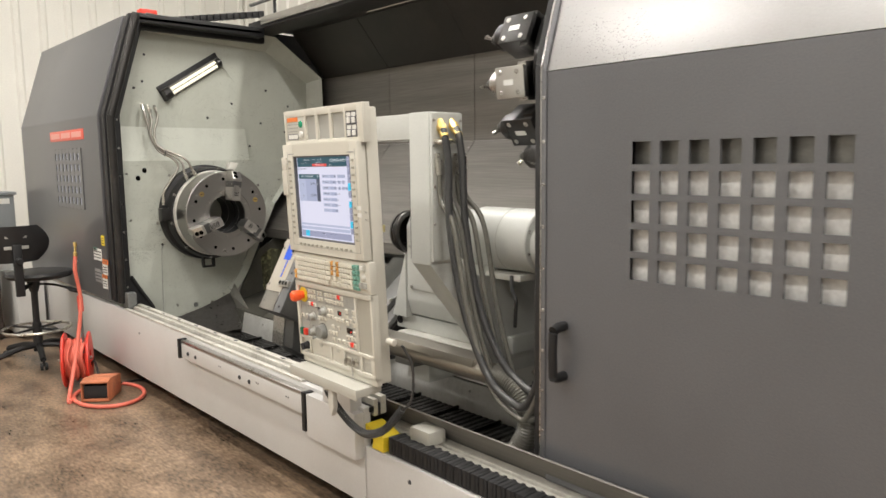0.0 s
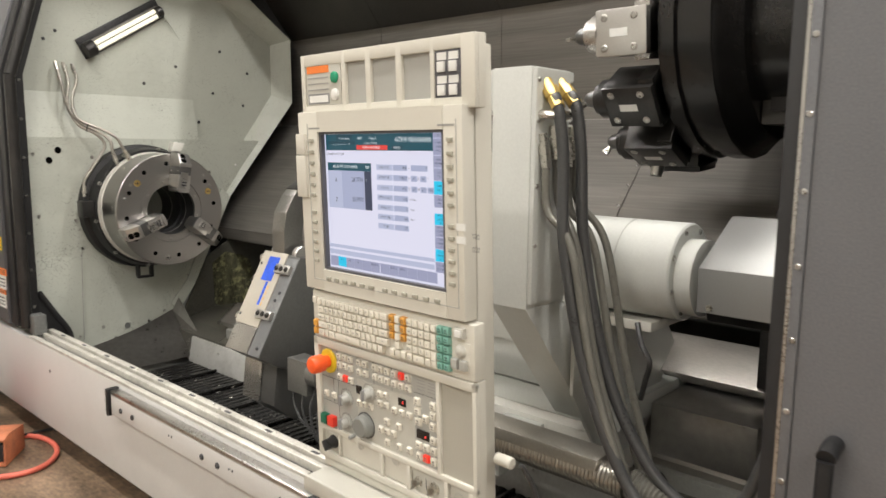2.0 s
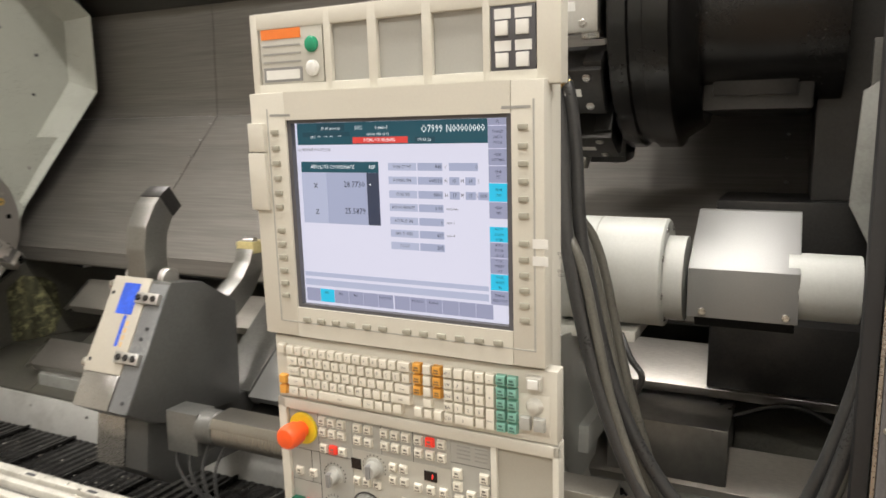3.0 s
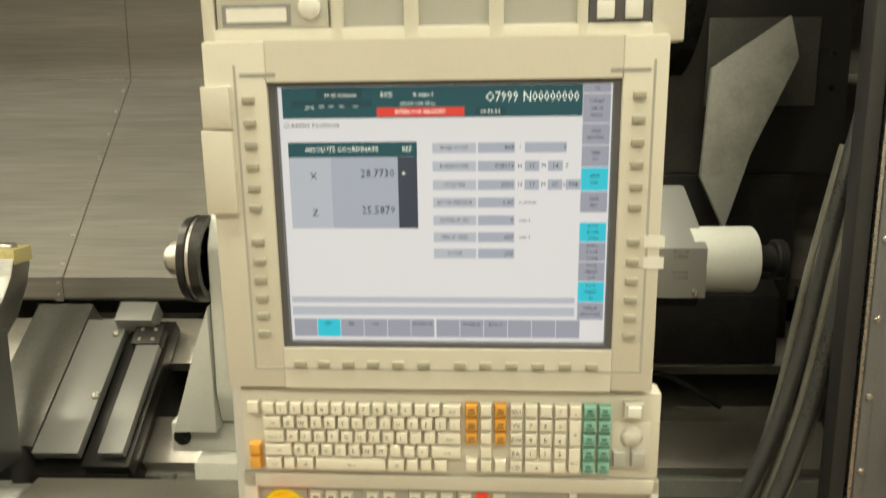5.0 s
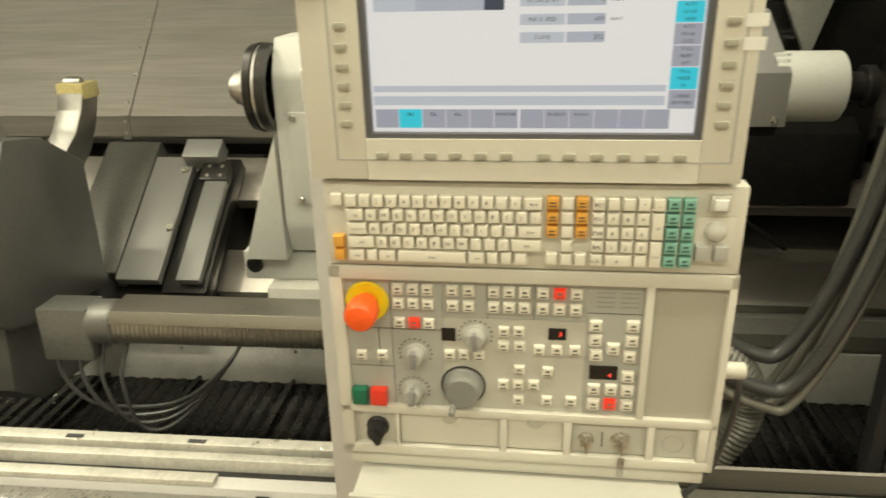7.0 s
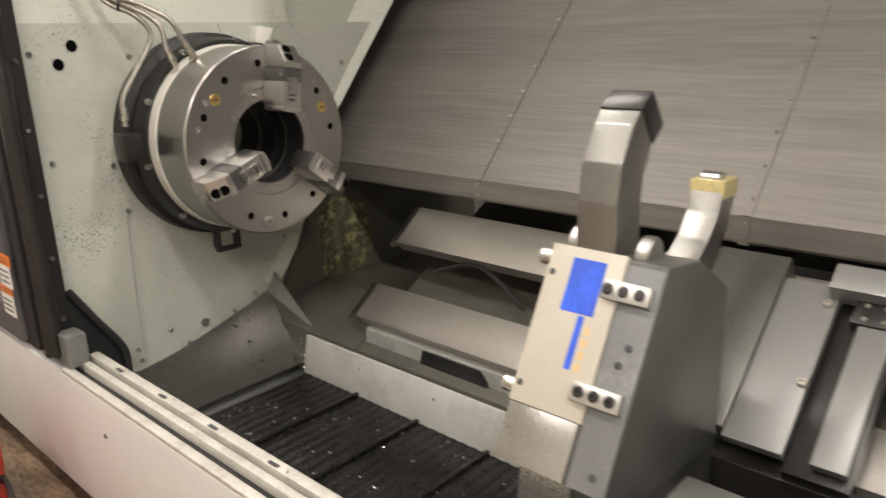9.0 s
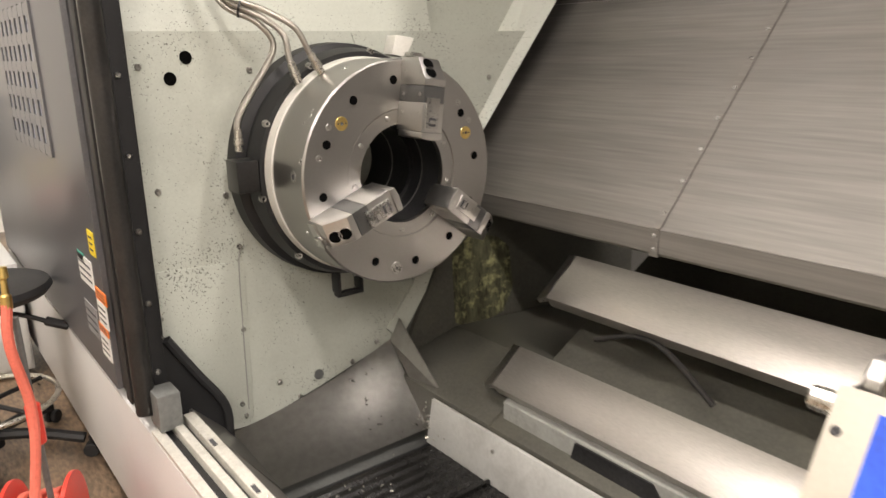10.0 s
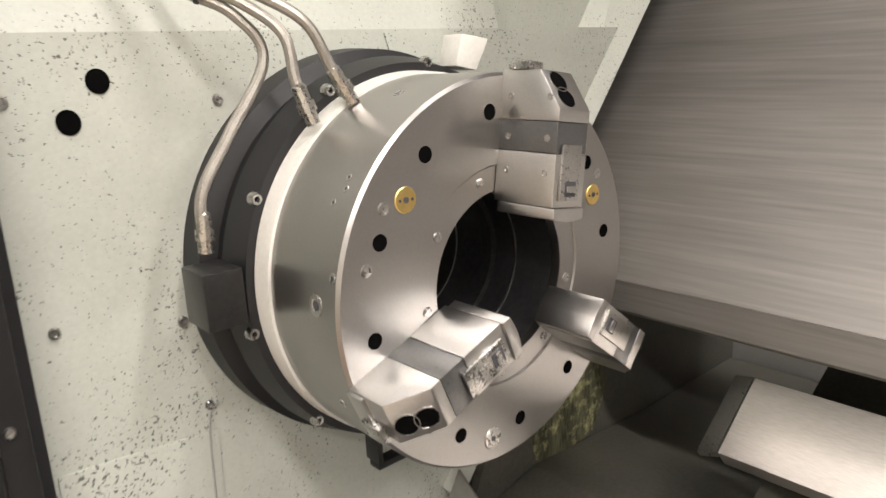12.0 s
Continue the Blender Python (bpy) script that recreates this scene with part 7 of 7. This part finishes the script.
part("nozzle", one(bm_lathe, [(0, 0.013), (0.03, 0.013), (0.035, 0.008), (0.07, 0.007), (0.075, 0.012), (0.10, 0.010), (0.10, 0)], (1.535, 5.27, 0.89), (0.05, 0.03, 1), 12), M_BRASS, airh, "brass quick coupling")
part("stand", one(bm_cyl, (1.56, 5.32, 0.0), (1.548, 5.285, 0.86), 0.008, 8), M_CAST, airh)
part("grip", one(bm_cyl, (1.552, 5.295, 0.52), (1.55, 5.29, 0.63), 0.018, 10, 0.003), M_RED, airh)
loop = [(1.60 + 0.20 * math.cos(a), 4.98 + 0.27 * math.sin(a), 0.013) for a in [2.2 + 0.2617 * k for k in range(25)]]
lp = thing("floor_hose", "pink-red hose coiled once round the pedal on the floor", "hose")
part("hose", one(bm_tube, loop, 0.0125, 10, 2), M_REDHOSE, lp)
pedal = thing("foot_pedal", "orange steel guarded foot pedal switch", "foot pedal")
PX, PY = 1.56, 5.0
pm = pose(PX, PY, 0, 0, 0, -38)
bm = bmesh.new()
bm_box(bm, -0.085, 0.085, -0.11, 0.11, 0.004, 0.02, 0.004)
pb = part("base", bm, M_RUST, pedal)
pedal.matrix_basis = pm
for s in (-1, 1):
    part("side", one(bm_slab, [(s * 0.085, -0.11, 0.02), (s * 0.085, 0.11, 0.02), (s * 0.085, 0.11, 0.12), (s * 0.085, -0.05, 0.14), (s * 0.085, -0.105, 0.13)], (-s * 0.008, 0, 0), 0.002), M_RUST, pedal)
part("hood", one(bm_slab, [(-0.085, -0.11, 0.132), (-0.085, -0.05, 0.145), (-0.085, 0.11, 0.125), (-0.085, 0.11, 0.117), (-0.085, -0.05, 0.135), (-0.085, -0.11, 0.122)], (0.17, 0, 0), 0.002), M_RUST, pedal)
# Treadle block enlarged so its black stands for the hood's inner shade.
part("treadle", one(bm_box, -0.074, 0.074, -0.095, 0.08, 0.021, 0.105, 0.010), M_RUBBER, pedal, "black treadle block, enlarged for the dark inside of the hood")
part("cable", one(bm_tube, [(0, 0.11, 0.05), (0.05, 0.25, 0.02), (0.17, 0.36, 0.01), (0.2, 0.5, 0.01)], 0.007, 8, 5), M_BLKHOSE, pedal)

chest = thing("tool_chest", "dark brown steel tool chest with drawers", "tool chest")
part("body", one(bm_box, 0.55, 1.46, 7.25, 7.85, 0.02, 0.66, 0.006), M_CHEST, chest)
for k in range(4):
    d = part("drawer", one(bm_box, 0.58, 1.44, 7.235, 7.249, 0.06 + 0.145 * k, 0.19 + 0.145 * k, 0.004), M_CHEST, chest)
    part("pull", one(bm_box, 0.62, 1.40, 7.222, 7.235, 0.165 + 0.145 * k, 0.18 + 0.145 * k, 0.003), M_GUN, d)
part("top", one(bm_box, 0.52, 1.60, 7.2, 7.9, 0.661, 0.685, 0.004), M_WORN, chest, "pale worktop")
cloth = thing("rag_pile", "heap of red and yellow shop rags", "rag")
for k, (x, y, m) in enumerate(((1.32, 7.36, M_RED), (1.42, 7.42, M_LABELW), (1.36, 7.5, M_YELLOW))):
    bm = bmesh.new()
    bmesh.ops.create_icosphere(bm, subdivisions=3, radius=0.1)
    for v in bm.verts:
        q = v.co.normalized()
        v.co = Vector((x, y, 0.685 + 0.05 + 0.12 * (k == 2))) + Vector((q.x * 0.12, q.y * 0.10, q.z * 0.05)) + q * 0.03 * noise.noise(q * 3 + Vector((k, 0, 0)))
    part("rag", bm, m, cloth)
cab = thing("electrical_box", "grey steel electrical box on a stand behind the lathe", "electrical box")
part("box", one(bm_box, 1.45, 1.76, 7.95, 8.3, 0.88, 1.22, 0.006), M_CAB2, cab)
part("lid", one(bm_box, 1.43, 1.78, 7.93, 8.32, 1.221, 1.25, 0.006), M_CAB2, cab)
part("stand", one(bm_box, 1.50, 1.72, 8.0, 8.25, 0.0, 0.88, 0.006), M_SIDEP, cab)
part("label", one(bm_box, 1.62, 1.72, 7.945, 7.951, 1.14, 1.19), M_LABELW, cab)
pl2 = thing("white_cabinet", "white painted cabinet beside the lathe end", "cabinet")
part("body", one(bm_box, 1.55, 1.76, 7.1, 7.7, 0.03, 0.55, 0.006), M_SIDEP, pl2)
part("door", one(bm_box, 1.56, 1.75, 7.085, 7.099, 0.05, 0.53, 0.003), M_SIDEP, pl2)
chips = thing("metal_chips", "scattered bright metal turnings on the tray", "chips", kind="stuff")
bm = bmesh.new()
rnd = random.Random(5)
for k in range(260):
    if k < 120:
        c = Vector((rnd.uniform(2.1, 2.6), rnd.uniform(3.6, 5.05), 0.2575))
    elif k < 200:
        c = Vector((2.6 + rnd.gauss(0, 0.015), 5.05 + rnd.gauss(0, 0.04), 0.262 + abs(rnd.gauss(0, 0.05))))
    else:
        c = Vector((rnd.uniform(1.84, 1.9), rnd.uniform(2.5, 5.1), 0.547))
    s = rnd.uniform(0.002, 0.007)
    a = rnd.uniform(0, 6.28)
    d = Vector((math.cos(a), math.sin(a), 0)) * s
    w = Vector((-d.y, d.x, 0)) * 0.35
    v = [bm.verts.new(c + q) for q in (d + w, d - w, -d - w, -d + w, Vector((0, 0, s * 0.6)))]
    for i in range(4):
        bm.faces.new((v[i], v[(i + 1) % 4], v[4]))
    bm.faces.new(v[:4][::-1])
part("chips", bm, M_FIT, chips)
